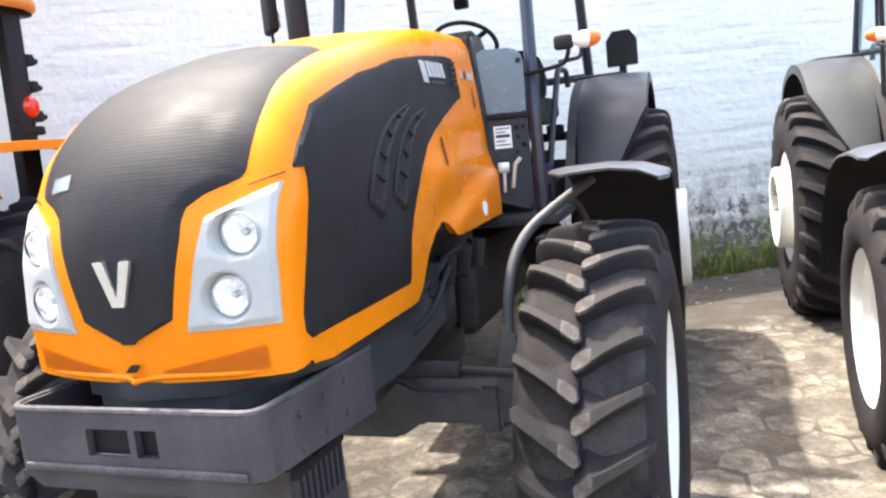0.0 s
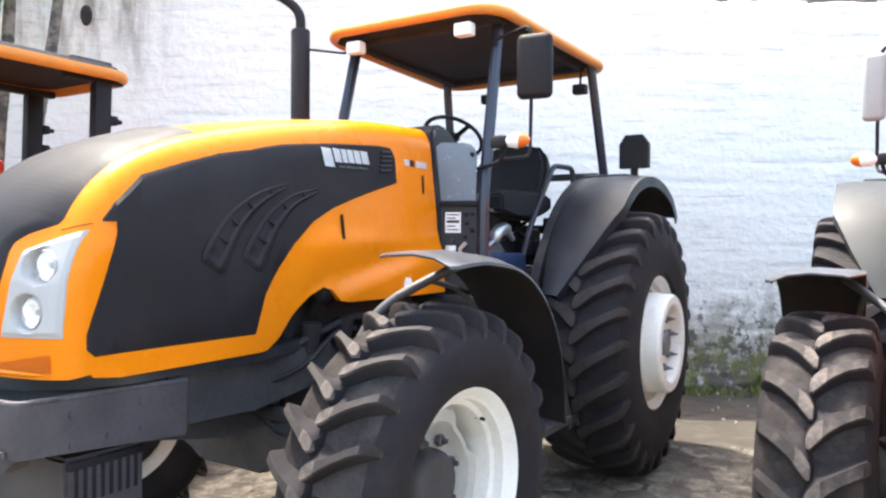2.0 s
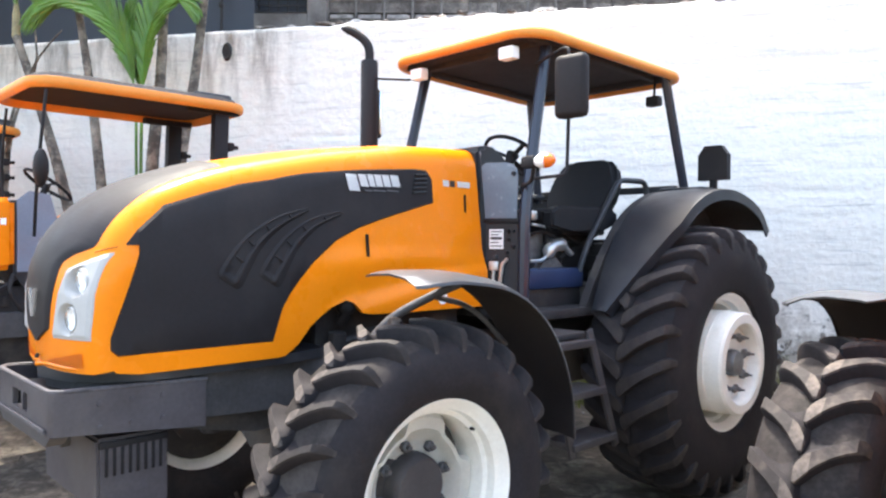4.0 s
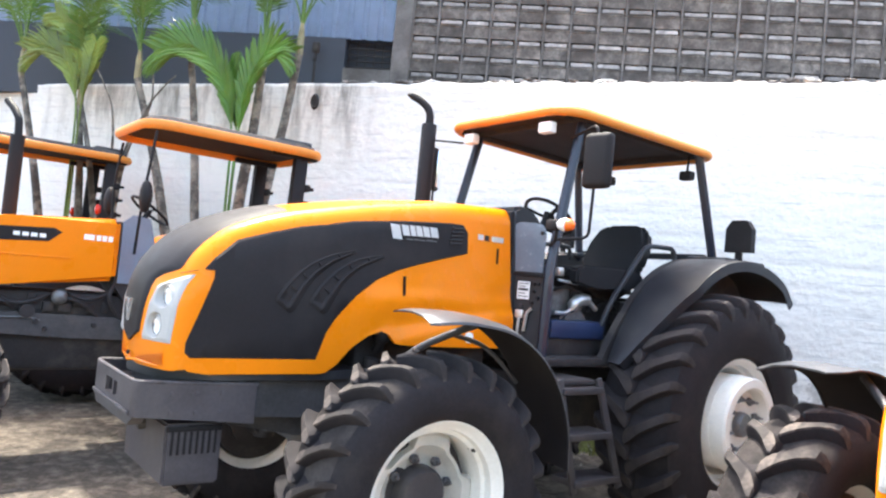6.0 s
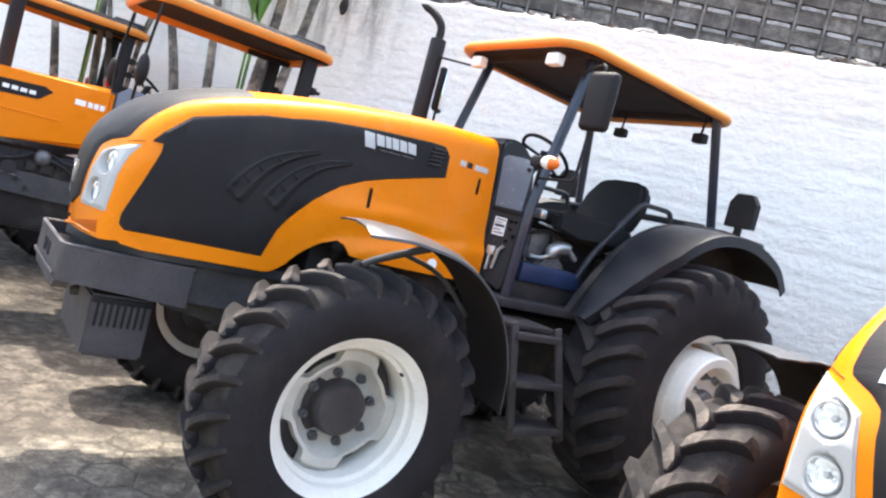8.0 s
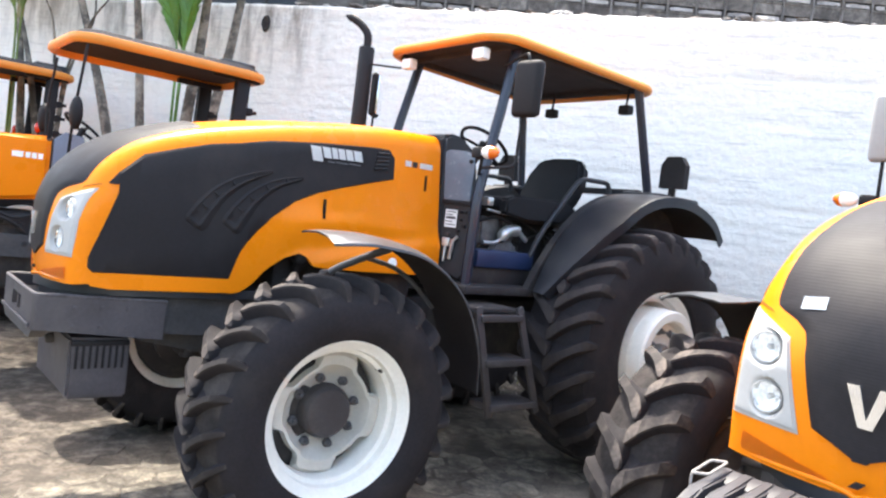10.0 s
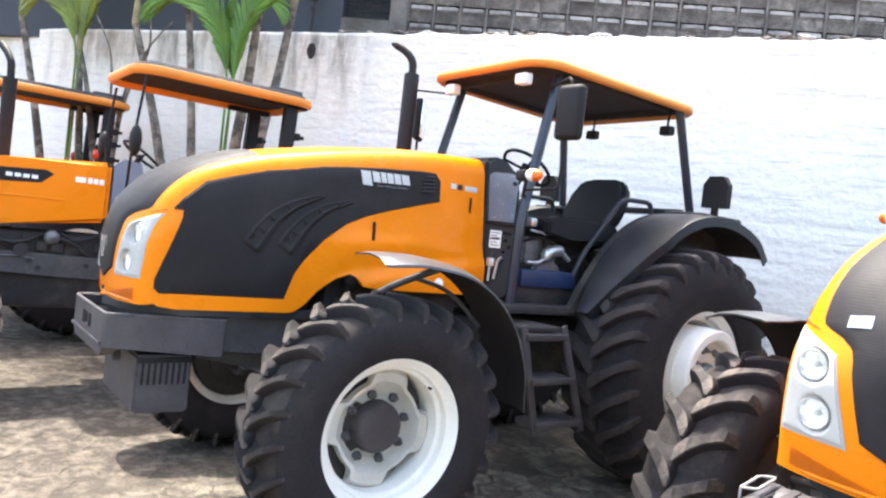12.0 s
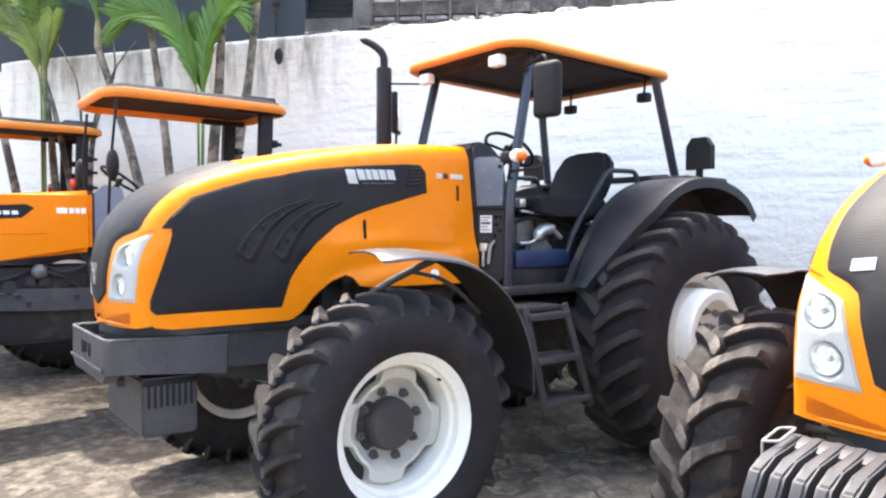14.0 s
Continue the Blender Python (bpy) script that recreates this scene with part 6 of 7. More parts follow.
    tube(bm, smooth_line([(-0.06, -0.78, 1.75), (-0.06, -0.78, 2.52), (-0.10, -0.80, 2.68), (-0.24, -0.86, 2.80)], 4), 0.030, 12)
    tube(bm, [(-0.06, -0.78, 1.80), (-0.06, -0.78, 2.50)], 0.055, 14)
    part("exhaust_pipe", bm, SOOT, t, "dark exhaust stack", 40)
    # flat canopy
    bm = bmesh.new()
    h, y0, y1, z, r = 0.60, 0.02, 1.74, 2.70, 0.24

    def ring_at(inset, zz):
        vs = []
        for cx, cy, a0 in ((h - r, y0 + r, -90), (h - r, y1 - r, 0), (-h + r, y1 - r, 90), (-h + r, y0 + r, 180)):
            for k in range(6):
                a = radians(a0 + 18 * k)
                vs.append(bm.verts.new((cx + (r - inset) * math.cos(a), cy + (r - inset) * math.sin(a), zz)))
        return vs

    rings = [ring_at(0.12, z + 0.035), ring_at(0.085, z + 0.033), ring_at(0.055, z - 0.012), ring_at(0.03, z - 0.022), ring_at(0.006, z - 0.004), ring_at(0.0, z + 0.025), ring_at(0.014, z + 0.056), ring_at(0.06, z + 0.066), ring_at(0.075, z + 0.092), ring_at(0.16, z + 0.118)]
    n = len(rings[0])
    for q, (a, b) in enumerate(zip(rings, rings[1:])):
        for k in range(n):
            bm.faces.new((a[k], a[(k + 1) % n], b[(k + 1) % n], b[k])).material_index = 1 if q >= 7 or q == 0 else 0
    bm.faces.new(rings[-1]).material_index = 1
    bm.faces.new(rings[0][::-1]).material_index = 1
    ob = part("roof", bm, [FADED, LINING], t, "flat canopy with orange rim and dark top", 50)
    for p in range(3):
        bm = bmesh.new()
        box(bm, (-0.45 + 0.3 * p, y1 - 0.42, z + 0.10), (-0.22 + 0.3 * p, y1 - 0.09, z + 0.155), 0.02)
        part("roof_rib", bm, PLASTIC, ob)
    seat(m @ pose(0, 0.95, 1.35), "black vinyl driver seat on the small tractor")
    return t


# ---- the yard ----
def ground_z(x, y):
    """The yard falls gently away from the wall."""
    return -0.022 * max(0.0, 5.5 - max(y, -1.0)) * (1 + min(1.0, max(0.0, (x + 0.3) / 1.5)))


def ground_sheet():
    bm = bmesh.new()
    bmesh.ops.create_grid(bm, x_segments=220, y_segments=220, size=1.0)
    for v in bm.verts:
        f = v.co.xy
        v.co.x, v.co.y = f.x * 8 + math.copysign(abs(f.x) ** 5, f.x) * 300, f.y * 8 + 3 + math.copysign(abs(f.y) ** 5, f.y) * 300
        v.co.z = ground_z(v.co.x, v.co.y) - 0.0050
    return part("ground", bm, EARTH, None)


tagged(ground_sheet(), "dusty yard ground with soil between worn pavers", "ground", kind="structure")

WALL_ANG = 32.0
WALL_M = pose(0.1, 8.0, 0, 0, 0, WALL_ANG)      # its x runs along the wall, its -y faces the yard
WALL_TOP = 3.94


def white_wall():
    """Rough whitewashed masonry: courses show faintly through the coat, the upper edge is broken."""
    bm = bmesh.new()
    x0, x1, dx, nz = -15.6, 4.2, 0.033, 150
    nx = int((x1 - x0) / dx)
    rows = []
    for i in range(nx + 1):
        x = x0 + dx * i
        rag = 0.25 if x < -5.6 else 1.0
        top = WALL_TOP + rag * (0.025 * noise.noise((x * 2.3, 0, 0)) + 0.02 * noise.noise((x * 9, 3, 0)))
        row = []
        for j in range(nz + 1):
            z = -0.15 + (top + 0.15) * j / nz
            course = (z + 0.015 * noise.noise((x * 1.5, z * 2, 5))) / 0.21
            groove = math.exp(-((course - round(course)) / 0.13) ** 2) * max(0.0, 0.35 + noise.noise((x * 0.9, round(course) * 3.1, 8)))
            rough = 0.0020 * noise.noise((x * 1.1, z * 5, 1)) + 0.0050 * noise.noise((x * 3.2, z * 17, 2)) + 0.0034 * noise.noise((x * 11, z * 38, 7))
            if x < -5.8:
                rough *= 0.35
                groove *= 0.25
            if z < 0.9:
                rough *= 1 + 1.6 * (0.9 - z)
            row.append(bm.verts.new((x, -rough + 0.011 * groove + (0.03 if j == nz else 0), z)))
        rows.append(row)
    grid_faces(bm, rows)
    # ends, top and the long plain rest
    box(bm, (-30, 0.05, -0.3), (22, 0.40, WALL_TOP - 0.03))
    box(bm, (-30, 0.0, -0.3), (x0, 0.06, WALL_TOP - 0.02))
    box(bm, (x1, 0.0, -0.3), (22, 0.06, WALL_TOP - 0.02))
    return part("wall_white", bm, PLASTER, None, "", 60, WALL_M)


tagged(white_wall(), "whitewashed rough masonry wall, stained and mossy at its foot", "wall", kind="structure")

# drain hole with a rusty lip
bm = bmesh.new()
lathe(bm, [(0.0, 0.045), (-0.02, 0.06), (-0.03, 0.075), (0.0, 0.095)], 18, WALL_M @ pose(-6.59, -0.005, 3.70, 0, 0, 90) @ Matrix.Diagonal((1, 0.62, 1.1, 1)))
lathe(bm, [(-0.008, 0.0), (-0.008, 0.07)], 18, WALL_M @ pose(-6.59, -0.016, 3.70, 0, 0, 90) @ Matrix.Diagonal((1, 0.62, 1.1, 1)))
tagged(part("drain_hole", bm, DARK, None), "dark round drain outlet in the white wall", "drain", kind="structure")

# ---- the building above the wall ----
UP_M = WALL_M @ pose(-5.5, 1.2, 0, 0, 0, 12.0)      # its x runs along the facade, 0 at the concrete post


def up_block(name, lo, hi, material, label, category, bevel=0.0):
    bm = bmesh.new()
    box(bm, lo, hi, bevel)
    return tagged(part(name, bm, material, None, "", 0, UP_M), label, category, kind="structure")


bm = bmesh.new()
prism(bm, [(-30, 0.39), (22, 0.39), (22, 12), (-30, 12)], 3.3, 3.86, axis=2)
tagged(part("terrace", bm, CONCRETE, None, "", 0, WALL_M), "concrete terrace behind the white wall", "terrace", kind="structure")
up_block("wall_slate", (-7.60, 0.0, 3.8), (-1.28, 0.3, 4.84), SLATE, "dark slate-blue painted lower wall", "wall")
up_block("wall_slate_end", (-1.28, 0.22, 3.8), (-0.61, 0.3, 4.84), SLATE, "dark wall behind the grille", "wall")
up_block("concrete_post", (-0.61, -0.05, 3.8), (-0.37, 0.25, 7.5), CONCRETE, "grey weathered concrete post", "post", 0.01)


def corrugated():
    bm = bmesh.new()
    rows = []
    x = -7.62
    while x < -0.61:
        for dx, d in ((0, 0.0), (0.10, 0.0), (0.125, -0.035), (0.165, -0.035), (0.19, 0.0)):
            if x + dx < -0.605:
                rows.append([bm.verts.new((x + dx, 0.02 + d, z)) for z in (4.83, 6.2, 7.5)])
        x += 0.215
    grid_faces(bm, rows)
    bmesh.ops.solidify(bm, geom=list(bm.faces), thickness=0.004)
    return part("wall_corrugated", bm, METAL_BLUE, None, "", 30, UP_M)


up_block("wall_behind_cladding", (-7.62, 0.30, 4.7), (-0.37, 0.40, 7.5), SLATE, "dark wall behind the metal cladding", "wall")
tagged(corrugated(), "light blue corrugated metal cladding", "cladding", kind="structure")

grille = thing("window_grille", "dark metal grille in a window opening above the wall", "grille", UP_M @ pose(-0.945, 0.1, 4.42))
for k in range(5):
    bm = bmesh.new()
    bar(bm, (-0.32, 0, 0.05 + 0.085 * k), (0.32, 0, 0.05 + 0.085 * k), 0.02, 0.02)
    part("rail", bm, DARK, grille)
for k in range(6):
    bm = bmesh.new()
    bar(bm, (-0.30 + 0.12 * k, 0.01, 0.0), (-0.30 + 0.12 * k, 0.01, 0.43), 0.014, 0.014, (0, 1, 0))
    part("upright", bm, DARK, grille)
up_block("grille_sill", (-1.28, -0.02, 3.8), (-0.61, 0.22, 4.42), CONCRETE, "concrete sill below the grille", "sill")
bm = bmesh.new()
tube(bm, [(-1.65, -0.12, 3.85), (-1.65, -0.12, 4.72)], 0.02, 8)
box(bm, (-1.70, -0.16, 4.58), (-1.60, -0.08, 4.72), 0.02)
box(bm, (-1.68, -0.15, 4.46), (-1.63, -0.09, 4.52), 0.01)
lamp_post = part("electric_meter_post", bm, DARK, None, "", 35, UP_M)
tagged(lamp_post, "small dark pole with an electric box", "pole")

# rubble coping along the wall top
coping = thing("rubble_coping", "broken pale rubble and mortar along the wall top", "rubble", WALL_M @ pose(-3, 0.2, WALL_TOP - 0.05))
rng = random.Random(4)
for k in range(290):
    x = -3.25 + 12.5 * rng.random() ** 1.5
    bm = bmesh.new()
    bmesh.ops.create_icosphere(bm, subdivisions=1, radius=0.018 + 0.045 * rng.random() ** 2)
    for v in bm.verts:
        v.co = Vector((v.co.x * 1.9, v.co.y, v.co.z * 0.6)) * (0.75 + 0.5 * rng.random())
    pick = rng.random()
    part("stone", bm, LIMED if pick < 0.45 else SILL if pick < 0.65 else FACE, coping, "", 0, pose(x, -0.16 + 0.32 * rng.random(), 0.045 + 0.05 * rng.random(), 0, 0, 40 * rng.random()))


P1 = pose(-1.295, 0, 0, 0, 0, -1.2)
P2 = pose(2.06, 1.34, 0, 0, 0, 0.4) @ pose(0, 5.07, 0, 1.7) @ pose(0, -5.07, 0)
large_tractor("orange and black tractor with an open canopy and grey front tray", P1)
large_tractor("orange and black tractor with a glazed cab and silver front weights", P2, glazed=True)
small_tractor("smaller orange tractor with a flat open canopy", pose(-4.22, 2.0, 0, 0, 0, -1.2))
small_tractor("smaller orange tractor with flat canopy ending the row", pose(-7.15, 1.05, 0, 0, 0, -1.2))
# weeds along the wall's foot
def weeds(x0, x1, count, seed, tall):
    r = random.Random(seed)
    bm = bmesh.new()
    for _ in range(count):
        x, y = x0 + (x1 - x0) * r.random(), -0.03 - 0.22 * r.random() ** 2
        clump = max(0.0, 0.25 + noise.noise((x * 1.6, 0, seed)))
        h = (0.05 + tall * r.random() * clump)
        w, a = 0.004 + 0.009 * r.random(), 2 * math.pi * r.random()
        d, lean = Vector((math.cos(a), math.sin(a), 0)), 0.5 * h * (r.random() - 0.3)
        q = Vector((x, y, -0.03))
        side = d.cross(Vector((0, 0, 1))) * w
        va = [bm.verts.new(q + side), bm.verts.new(q - side)]
        vb = [bm.verts.new(q + d * lean * 0.4 + Vector((0, 0, h * 0.6)) + side * 0.8), bm.verts.new(q + d * lean * 0.4 + Vector((0, 0, h * 0.6)) - side * 0.8)]
        tip = bm.verts.new(q + d * lean * 1.4 + Vector((0, 0, h)))
        bm.faces.new((va[0], va[1], vb[1], vb[0]))
        bm.faces.new((vb[0], vb[1], tip))
    return tagged(part("weeds", bm, GRASS, None, "", 0, WALL_M), "tall green weeds in a clump by the wall" if tall > 0.3 else "green weeds growing along the wall foot", "weeds", kind="stuff")


weeds(-3.0, 3.5, 1900, 3, 0.30)
weeds(0.1, 2.0, 1700, 5, 0.55)


def lime_flakes(x0, x1, count, seed):
    """Small flat chips of fallen limewash and rubble lying before the wall."""
    r = random.Random(seed)
    bm = bmesh.new()
    for _ in range(count):
        x, y = x0 + (x1 - x0) * r.random(), -0.12 - 1.25 * r.random() ** 1.6
        size, a0 = 0.006 + 0.016 * r.random() ** 2, 6.28 * r.random()
        p = WALL_M @ Vector((x, y, 0))
        z = ground_z(p.x, p.y) + 0.006
        n = r.choice((4, 5, 6))
        ring = [(p.x + size * (0.6 + 0.6 * r.random()) * math.cos(a0 + 6.28 * k / n), p.y + size * 0.8 * math.sin(a0 + 6.28 * k / n)) for k in range(n)]
        low = [bm.verts.new((a, b, z - 0.010)) for a, b in ring]
        high = [bm.verts.new((p.x + (a - p.x) * 0.8, p.y + (b - p.y) * 0.8, z + 0.004 + 0.4 * size * r.random())) for a, b in ring]
        bm.faces.new(high)
        for k in range(n):
            bm.faces.new((low[k], low[(k + 1) % n], high[(k + 1) % n], high[k]))
    return tagged(part("rubble_chips", bm, SILL, None, "", 0), "pale chips of limewash and rubble on the ground", "rubble", kind="stuff")


lime_flakes(-3.2, 3.6, 130, 21)


# ---- palms before the white wall ----
def frond(length, droop, leaflets, rng, wide=0.32):
    """A feather leaf along +x, bending down, of separate leaflets."""
    bm = bmesh.new()
    spine = [Vector((length * t, 0, length * (0.55 * t - droop * t * t * (0.5 + 0.6 * t)))) for t in [i / 12 for i in range(13)]]
    tube(bm, spine, [0.014 * (1 - 0.8 * i / 12) for i in range(13)], 5)
    for k in range(leaflets):
        t = 0.26 + 0.74 * k / leaflets
        i = min(11, int(t * 12))
        p = spine[i].lerp(spine[i + 1], t * 12 - i)
        d = (spine[i + 1] - spine[i]).normalized()
        for s in (-1, 1):
            l = wide * math.sin(math.pi * (0.02 + 0.86 * t)) ** 0.7 * (0.85 + 0.3 * rng.random())
            out = (Vector((0, s, 0)) + d * (0.55 + 0.3 * rng.random()) + Vector((0, 0, 0.05 - 0.55 * rng.random()))).normalized()
            w = d * 0.011
            mid, tip = p + out * l * 0.55 + Vector((0, 0, 0.02)), p + out * l + Vector((0, 0, -0.22 * l))
            a, b, c, e = bm.verts.new(p - w * 0.6), bm.verts.new(p + w * 0.6), bm.verts.new(mid + w), bm.verts.new(mid - w)
            bm.faces.new((a, b, c, e))
            bm.faces.new((e, c, bm.verts.new(tip)))
    return mesh_of("frond", bm, LEAF)


rng = random.Random(11)
FRONDS = [frond(1.6, 0.55, 34, rng), frond(1.35, 0.8, 30, rng), frond(1.2, 0.35, 26, rng)]


def palm(label, low, high, base_r, fronds, upright, seed):
    """A palm in the wall's coordinates: its trunk runs through low and high (along, height), 0.7 m before the wall."""
    r = random.Random(seed)
    (x0, z0), (x1, z1) = low, high
    slope = (x1 - x0) / (z1 - z0)
    foot = Vector((x0 - slope * z0 * 0.8, -0.7, -0.05))
    t = thing("palm_tree", label, "palm", WALL_M @ Matrix.Translation(foot), "palms along the wall")
    pts = smooth_line([Vector((0, 0, 0)), Vector((x0, -0.7, z0)) - foot, Vector(((x0 + x1) / 2 + 0.02, -0.7, (z0 + z1) / 2)) - foot, Vector((x1, -0.7, z1)) - foot], 8)
    bm = bmesh.new()
    fine = smooth_line(pts, 3)
    tube(bm, fine, [base_r * (1.15 - 0.45 * i / len(fine)) * (1 + 0.07 * (i % 2)) for i in range(len(fine))], 12)
    part("trunk", bm, TRUNK, t, "ringed grey-brown palm trunk", 60)
    top = pts[-1]
    bm = bmesh.new()
    tube(bm, [top - Vector((0, 0, 0.02)), top + Vector((0, 0, 0.22)), top + Vector((0, 0, 0.40))], [base_r * 0.75, base_r * 0.7, base_r * 0.25], 10)
    part("crown_shaft", bm, SHAFT, t, "green-brown crown shaft", 60)
    for k in range(fronds):
        a = 360 * (k + 0.6 * r.random()) / fronds
        tilt = upright + 30 * (r.random() - 0.5)
        part_of("frond", FRONDS[k % 3], t, "green feather leaf", 0, Matrix.Translation(top + Vector((0, 0, 0.30))) @ pose(0, 0, 0, 0, 0, a) @ pose(0, 0, 0, 20 * (r.random() - 0.5), -tilt, 0))
    return t


SHAFT = mat("palm_crown_shaft", (0.28, 0.235, 0.12), 0.6, vary=0.3, scale=6)
palm("slim palm with a leaning trunk before the white wall", (-8.12, 2.15), (-8.72, 3.80), 0.055, 8, 62, 1)
palm("slim straight palm before the white wall", (-7.66, 2.22), (-7.96, 4.17), 0.050, 8, 62, 2)
palm("slim palm with pale upper trunk before the white wall", (-7.05, 2.32), (-6.92, 3.90), 0.062, 8, 62, 3)
palm("slim palm leaning away from its neighbour by the wall", (-6.72, 2.37), (-6.45, 4.08), 0.056, 8, 60, 4)
palm("thin young palm with a bushy crown by the wall", (-9.43, 2.18), (-9.60, 3.45), 0.045, 4, 62, 5)
palm("thin palm with a forked foot by the wall", (-9.28, 2.51), (-9.57, 3.46), 0.036, 3, 66, 8)
palm("thin palm at the end of the row by the wall", (-10.08, 2.03), (-10.66, 3.89), 0.050, 8, 52, 6)


def broad_leaf(parent, line, width, label, leaf=None, start=3.2):
    """A fan leaf of long leaflets that lie close together along a line of points."""
    line = smooth_line([Vector(p) for p in line], 10)
    n = len(line)
    bm = bmesh.new()
    tube(bm, line, [0.018 * (1 - 0.8 * i / n) for i in range(n)], 6)
    r = random.Random(n)
    first = next(i for i in range(n) if line[i].z > start)
    count = 66
    for k in range(count):
        t = k / (count - 1)
        f = first + t * (n - 2 - first)
        i = int(f)
        p = line[i].lerp(line[i + 1], f - i)
        d = (line[i + 1] - line[i]).normalized()
        for s in (-1, 1):
            out = d.cross(Vector((0, 1, 0))).normalized() * s
            l = width * 1.7 * math.sin(math.pi * (0.10 + 0.78 * t)) ** 0.6 * (0.9 + 0.2 * r.random())
            aim = (out * (0.35 + 0.65 * t) + d * (1.05 + 0.2 * t) + Vector((0, -0.25 + 0.3 * r.random(), 0))).normalized()
            w = d * 0.036
            lift = Vector((0, -0.012, 0))
            rows = []
            for q, half in ((0, 0.7), (0.35, 1.1), (0.7, 0.8)):
                c = p + aim * l * q + Vector((0, 0, -0.10 * l * q * q))
                rows.append([bm.verts.new(c - w * half), bm.verts.new(c + lift), bm.verts.new(c + w * half)])
            grid_faces(bm, rows)
            tip = bm.verts.new(p + aim * l + Vector((0, 0, -0.16 * l)))
            for q in (0, 1):
                bm.faces.new((rows[-1][q], rows[-1][q + 1], tip))
    part("fan_leaf", bm, leaf or LEAF2, parent, label, 0)


LEAF3 = mat("yellowish_palm_leaf", (0.150, 0.200, 0.030), 0.45, vary=0.35, scale=2.0)
LEAF2 = mat("bright_palm_leaf", (0.080, 0.175, 0.020), 0.4, vary=0.25, scale=3.0)
young = thing("young_palm", "young palm with broad bright green fan leaves by the wall", "palm", WALL_M @ pose(-7.09, -0.9, -0.05))
broad_leaf(young, [(0.02, 0, 0.0), (0.0, 0, 2.4), (-0.05, 0.02, 3.25), (-0.28, 0, 3.85), (-0.70, 0.0, 4.18), (-1.25, 0, 4.12)], 0.34, "arching bright green leaf")
broad_leaf(young, [(0.05, 0, 0.0), (0.05, 0, 2.4), (0.06, 0.02, 3.2), (0.13, 0, 3.70), (0.34, 0.0, 4.08), (0.62, 0, 4.05)], 0.26, "upright bright green leaf")
broad_leaf(young, [(0.02, 0.03, 0.0), (0.02, 0.05, 2.4), (0.0, 0.08, 3.1), (-0.12, 0.10, 3.6), (-0.25, 0.12, 4.0)], 0.24, "upright bright green leaf")

low_palm = thing("young_palm", "low palm with yellowish fan leaves at the end of the row", "palm", WALL_M @ pose(-9.58, -0.75, -0.05))
broad_leaf(low_palm, [(0.02, 0, 0.0), (0.0, 0, 2.4), (-0.02, 0, 3.45), (-0.20, 0, 3.95), (-0.52, 0.0, 4.25), (-0.95, 0, 4.20)], 0.30, "arching yellowish green leaf", LEAF3, 3.58)
broad_leaf(low_palm, [(0.03, 0.02, 0.0), (0.02, 0.02, 2.4), (0.0, 0.04, 3.45), (-0.06, 0.02, 4.0), (-0.22, 0.0, 4.45), (-0.55, 0, 4.72)], 0.26, "upright yellowish green leaf", LEAF3, 3.58)
broad_leaf(low_palm, [(0.05, 0, 0.0), (0.05, 0, 2.4), (0.04, 0.02, 3.45), (0.12, 0, 3.92), (0.20, 0.0, 4.32)], 0.20, "upright yellowish green leaf", LEAF3, 3.58)

shoot = thing("dry_palm_shoot", "thin dry palm stalks forking before the white wall", "palm", WALL_M @ pose(-8.9, -0.75, -0.05))
for line in (((0.0, 0, 0.0), (-0.03, 0, 2.6), (-0.10, 0, 3.40), (-0.26, 0, 3.72), (-0.44, 0, 3.98)), ((0.04, 0, 0.0), (0.10, 0, 2.6), (0.40, 0, 3.40), (0.62, 0, 3.70), (0.80, 0, 3.86)),
             ((0.03, 0.02, 0.0), (0.12, 0.02, 2.6), (0.44, 0.02, 3.45), (0.46, 0.02, 3.75), (0.43, 0.02, 3.98))):
    bm = bmesh.new()
    pts = smooth_line([Vector(p) for p in line], 5)
    tube(bm, pts, [0.020 * (1 - 0.7 * i / len(pts)) for i in range(len(pts))], 6)
    part("stalk", bm, TRUNK, shoot, "", 60)

# ---- pierced block wall, block by block ----
CELL_W, CELL_H, ROW0 = 0.355, 0.2475, 3.835
screen = thing("block_screen_wall", "", "", UP_M)


def cell_mesh(open_, r):
    """One block: a proud rib, a sunk face, and a sloping pale ledge with a worn upper edge below a dark slot."""
    bm = bmesh.new()
    w, h = CELL_W, CELL_H

    def piece(lo, hi, mi, bevel=0.006):
        vs = box(bm, lo, hi, bevel, seg=1)
        for f in {f for v in vs if v.is_valid for f in v.link_faces}:
            f.material_index = mi

    piece((0, -0.014, 0), (0.034, 0.16, h), 0, 0.008)
    piece((0.034, 0.002, 0), (w, 0.16, 0.034), 2)
    if not open_:
        piece((0.034, 0.010, 0.112), (w, 0.05, h), 2, 0.0)
    k = 7
    a, b, c = [], [], []
    for i in range(k + 1):
        x = 0.046 + 0.010 * r.random() * (i == 0) + (w - 0.066) * i / k
        top = 0.086 + 0.010 * (r.random() - 0.5) - (0.008 if i in (0, k) else 0)
        a.append(bm.verts.new((x, -0.008, 0.036 + 0.004 * r.random())))
        b.append(bm.verts.new((x, -0.004 + 0.004 * r.random(), top)))
        c.append(bm.verts.new((x, 0.10, top + 0.006)))
    for p, q in ((a, b), (b, c)):
        for i in range(k):
            bm.faces.new((p[i], p[i + 1], q[i + 1], q[i])).material_index = 1
    me = mesh_of("block", bm, CONCRETE)
    me.materials.append(SILL)
    me.materials.append(FACE)
    return me


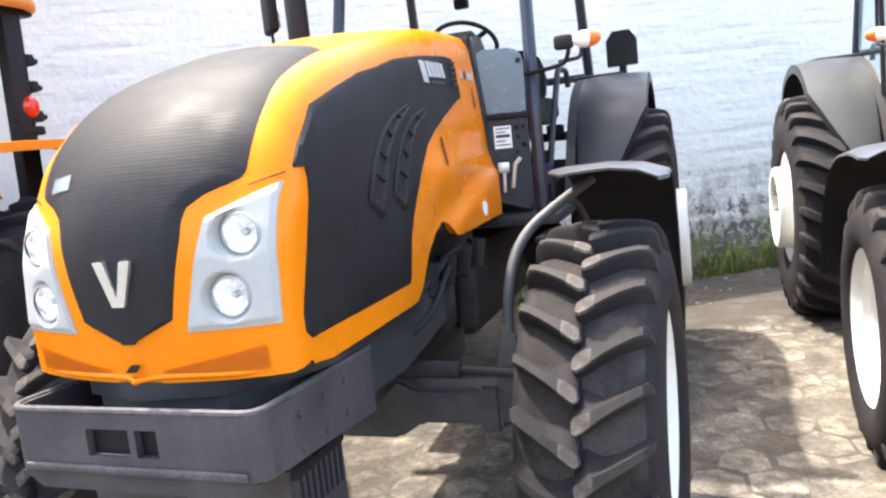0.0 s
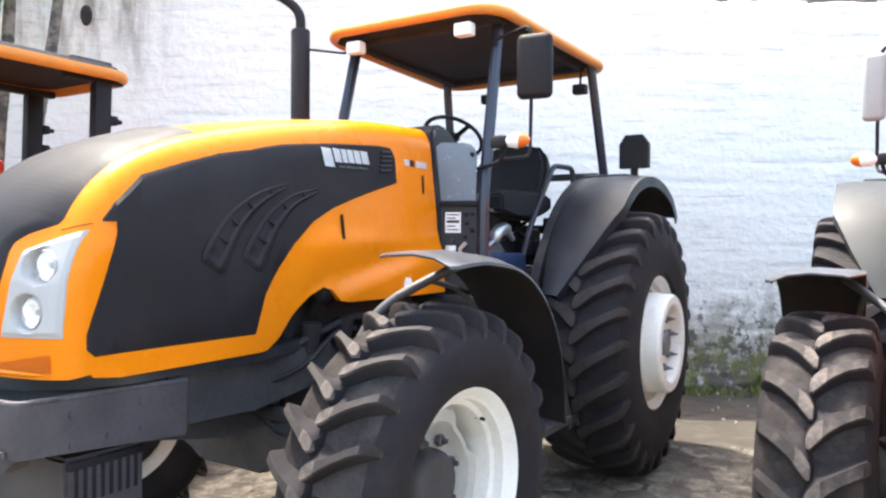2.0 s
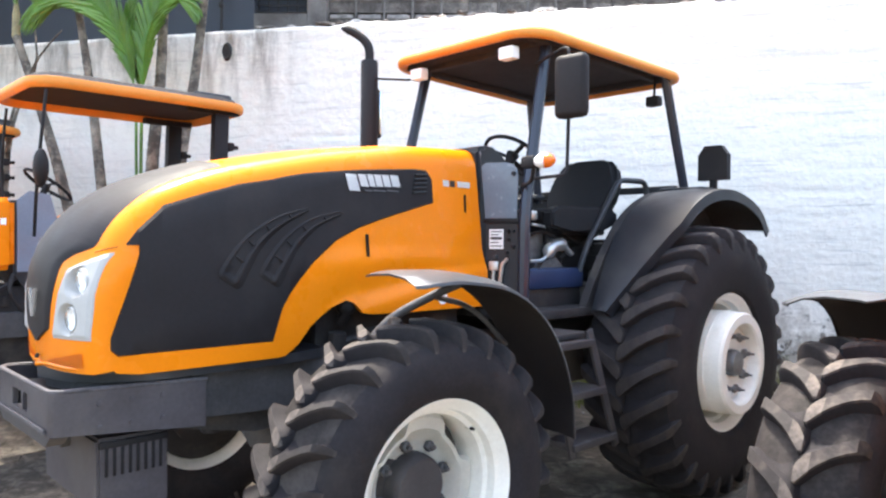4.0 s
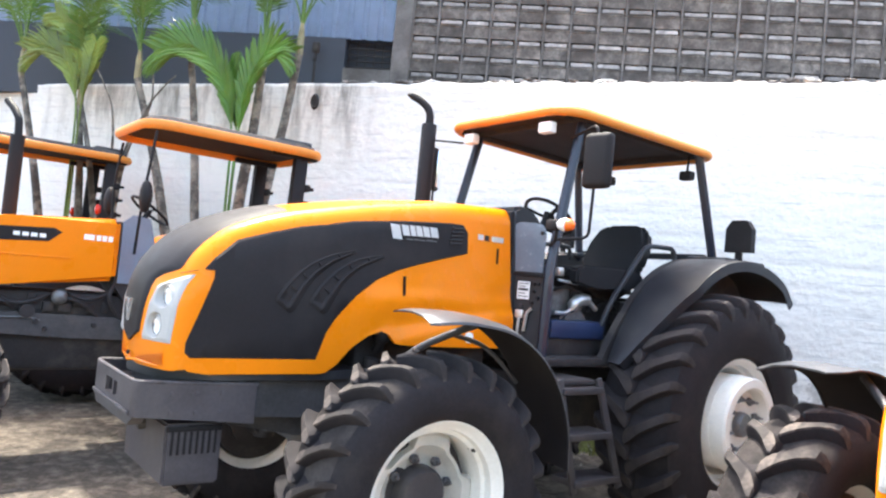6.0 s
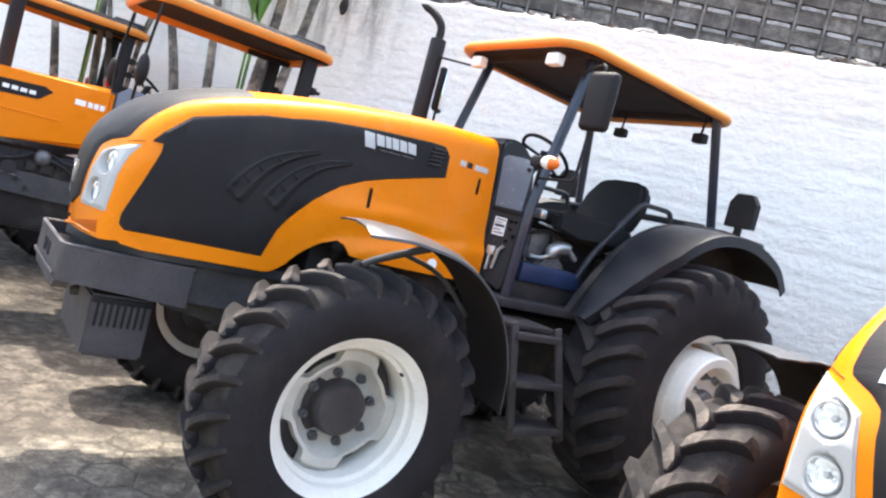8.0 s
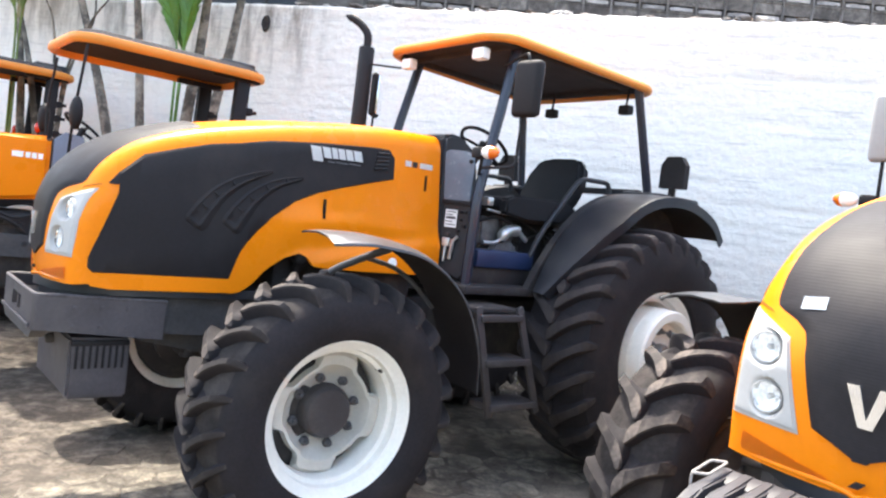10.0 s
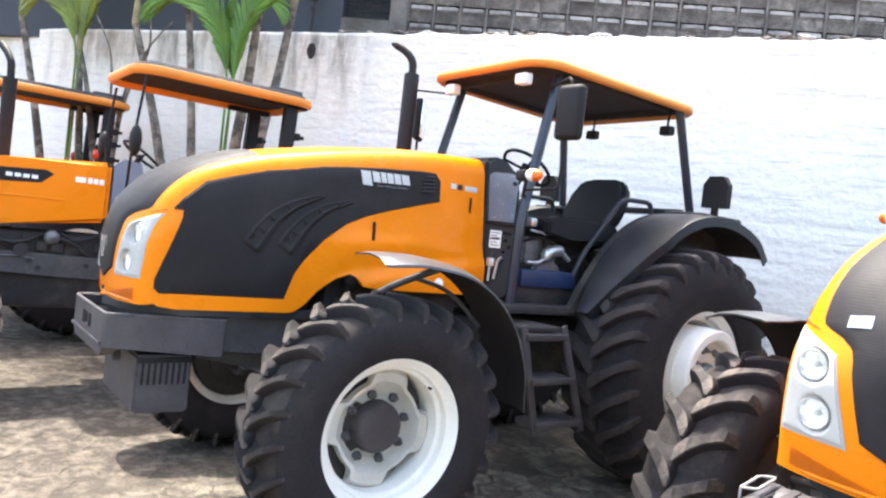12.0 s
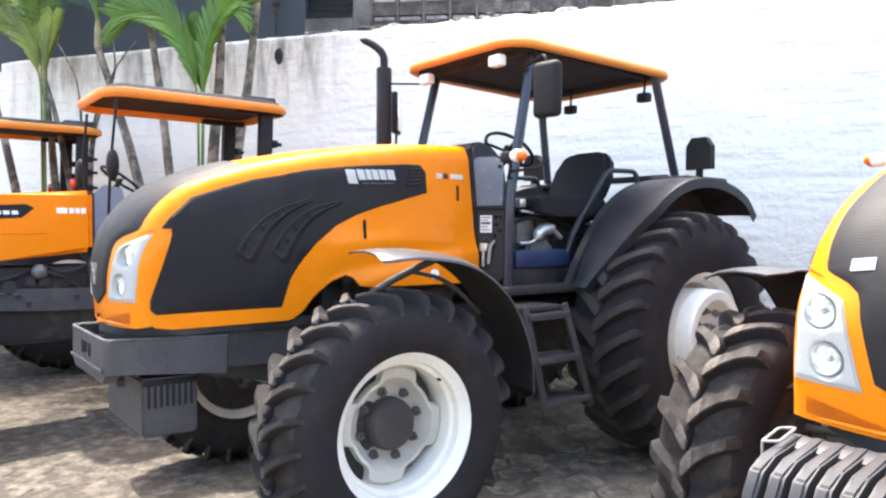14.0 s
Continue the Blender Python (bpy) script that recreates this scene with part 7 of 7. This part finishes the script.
rng = random.Random(31)
CELLS = [cell_mesh(False, rng) for _ in range(9)]
OPEN_CELLS = [cell_mesh(True, rng) for _ in range(3)]
for row in range(9):
    for col in range(22):
        me = OPEN_CELLS[col % 3] if row >= 8 else CELLS[rng.randrange(9)]
        part_of("block", me, screen, "", 0, pose(-0.385 + CELL_W * col, 0.004 * (rng.random() - 0.5), ROW0 + CELL_H * row))
screen["kind"] = "structure"
tagged(screen, "weathered grey pierced concrete block wall with pale ledges", "wall", kind="structure")
up_block("wall_screen_back", (-0.37, 0.16, 3.8), (16, 0.3, ROW0 + 8 * CELL_H), FACE, "dark weathered backing of the pierced wall", "wall")
up_block("wall_screen_rest", (-0.385 + 22 * CELL_W, -0.02, 3.8), (16, 0.16, ROW0 + 8 * CELL_H), CONCRETE, "plain end of the weathered block wall", "wall")

# ---- pavers ----
def paver_verts(rng, r, gap):
    pts = []
    for k in range(6):
        a = math.pi / 3 * k + math.pi / 6
        rr = r - gap + 0.018 * (rng.random() - 0.6)
        pts.append((rr * math.cos(a) + 0.030 * (rng.random() - 0.5), rr * math.sin(a) + 0.030 * (rng.random() - 0.5)))
    return pts


def add_paver(bm, pts, m):
    low = [bm.verts.new(m @ Vector((x, y, -0.03))) for x, y in pts]
    mid = [bm.verts.new(m @ Vector((x, y, -0.007))) for x, y in pts]
    top = [bm.verts.new(m @ Vector((x * 0.93, y * 0.93, 0.0))) for x, y in pts]
    for a, b in ((low, mid), (mid, top)):
        for k in range(6):
            bm.faces.new((a[k], a[(k + 1) % 6], b[(k + 1) % 6], b[k]))
    bm.faces.new(top)


rng = random.Random(21)
PAVERS = []
for k in range(8):
    bm = bmesh.new()
    add_paver(bm, paver_verts(rng, 0.150, 0.006), Matrix.Identity(4))
    PAVERS.append(mesh_of("paver", bm, PAVER))
HEX = 0.150
ground = bpy.data.objects["ground"]
rest = bmesh.new()
count = 0
for i in range(-45, 30):
    for j in range(-14, 46):
        x = 0.26 * i + (0.13 if j % 2 else 0)
        y = 0.225 * j
        behind = (Vector((x, y, 0)) - Vector((0.1, 8.0, 0))).dot(Vector((math.sin(radians(WALL_ANG)), -math.cos(radians(WALL_ANG)), 0)))
        if behind < 0.12:
            continue
        tilt = (2.0 * (rng.random() - 0.5), 2.0 * (rng.random() - 0.5), 60 * rng.randrange(6) + 7 * (rng.random() - 0.5))
        fall = Vector((ground_z(x - 0.1, y) - ground_z(x + 0.1, y), ground_z(x, y - 0.1) - ground_z(x, y + 0.1), 0.2))
        m = Matrix.Translation((x, y, ground_z(x, y) - 0.007 * rng.random() ** 2 - (0.004 if rng.random() < 0.25 else 0))) @ Vector((0, 0, 1)).rotation_difference(fall).to_matrix().to_4x4() @ pose(0, 0, 0, *tilt)
        near = (-0.6 < x < 1.7 and 2.4 < y < 7.4) or (-3.2 < x < -0.9 and 0.9 < y < 2.7)
        if near and count < 300:
            part_of("paver", PAVERS[count % 8], ground, "", 0, m)
            count += 1
        else:
            add_paver(rest, paver_verts(rng, HEX, 0.006), m)
ob = part("pavers", rest, PAVER, ground, "worn hexagonal concrete pavers", 0)
ob["kind"] = "stuff"
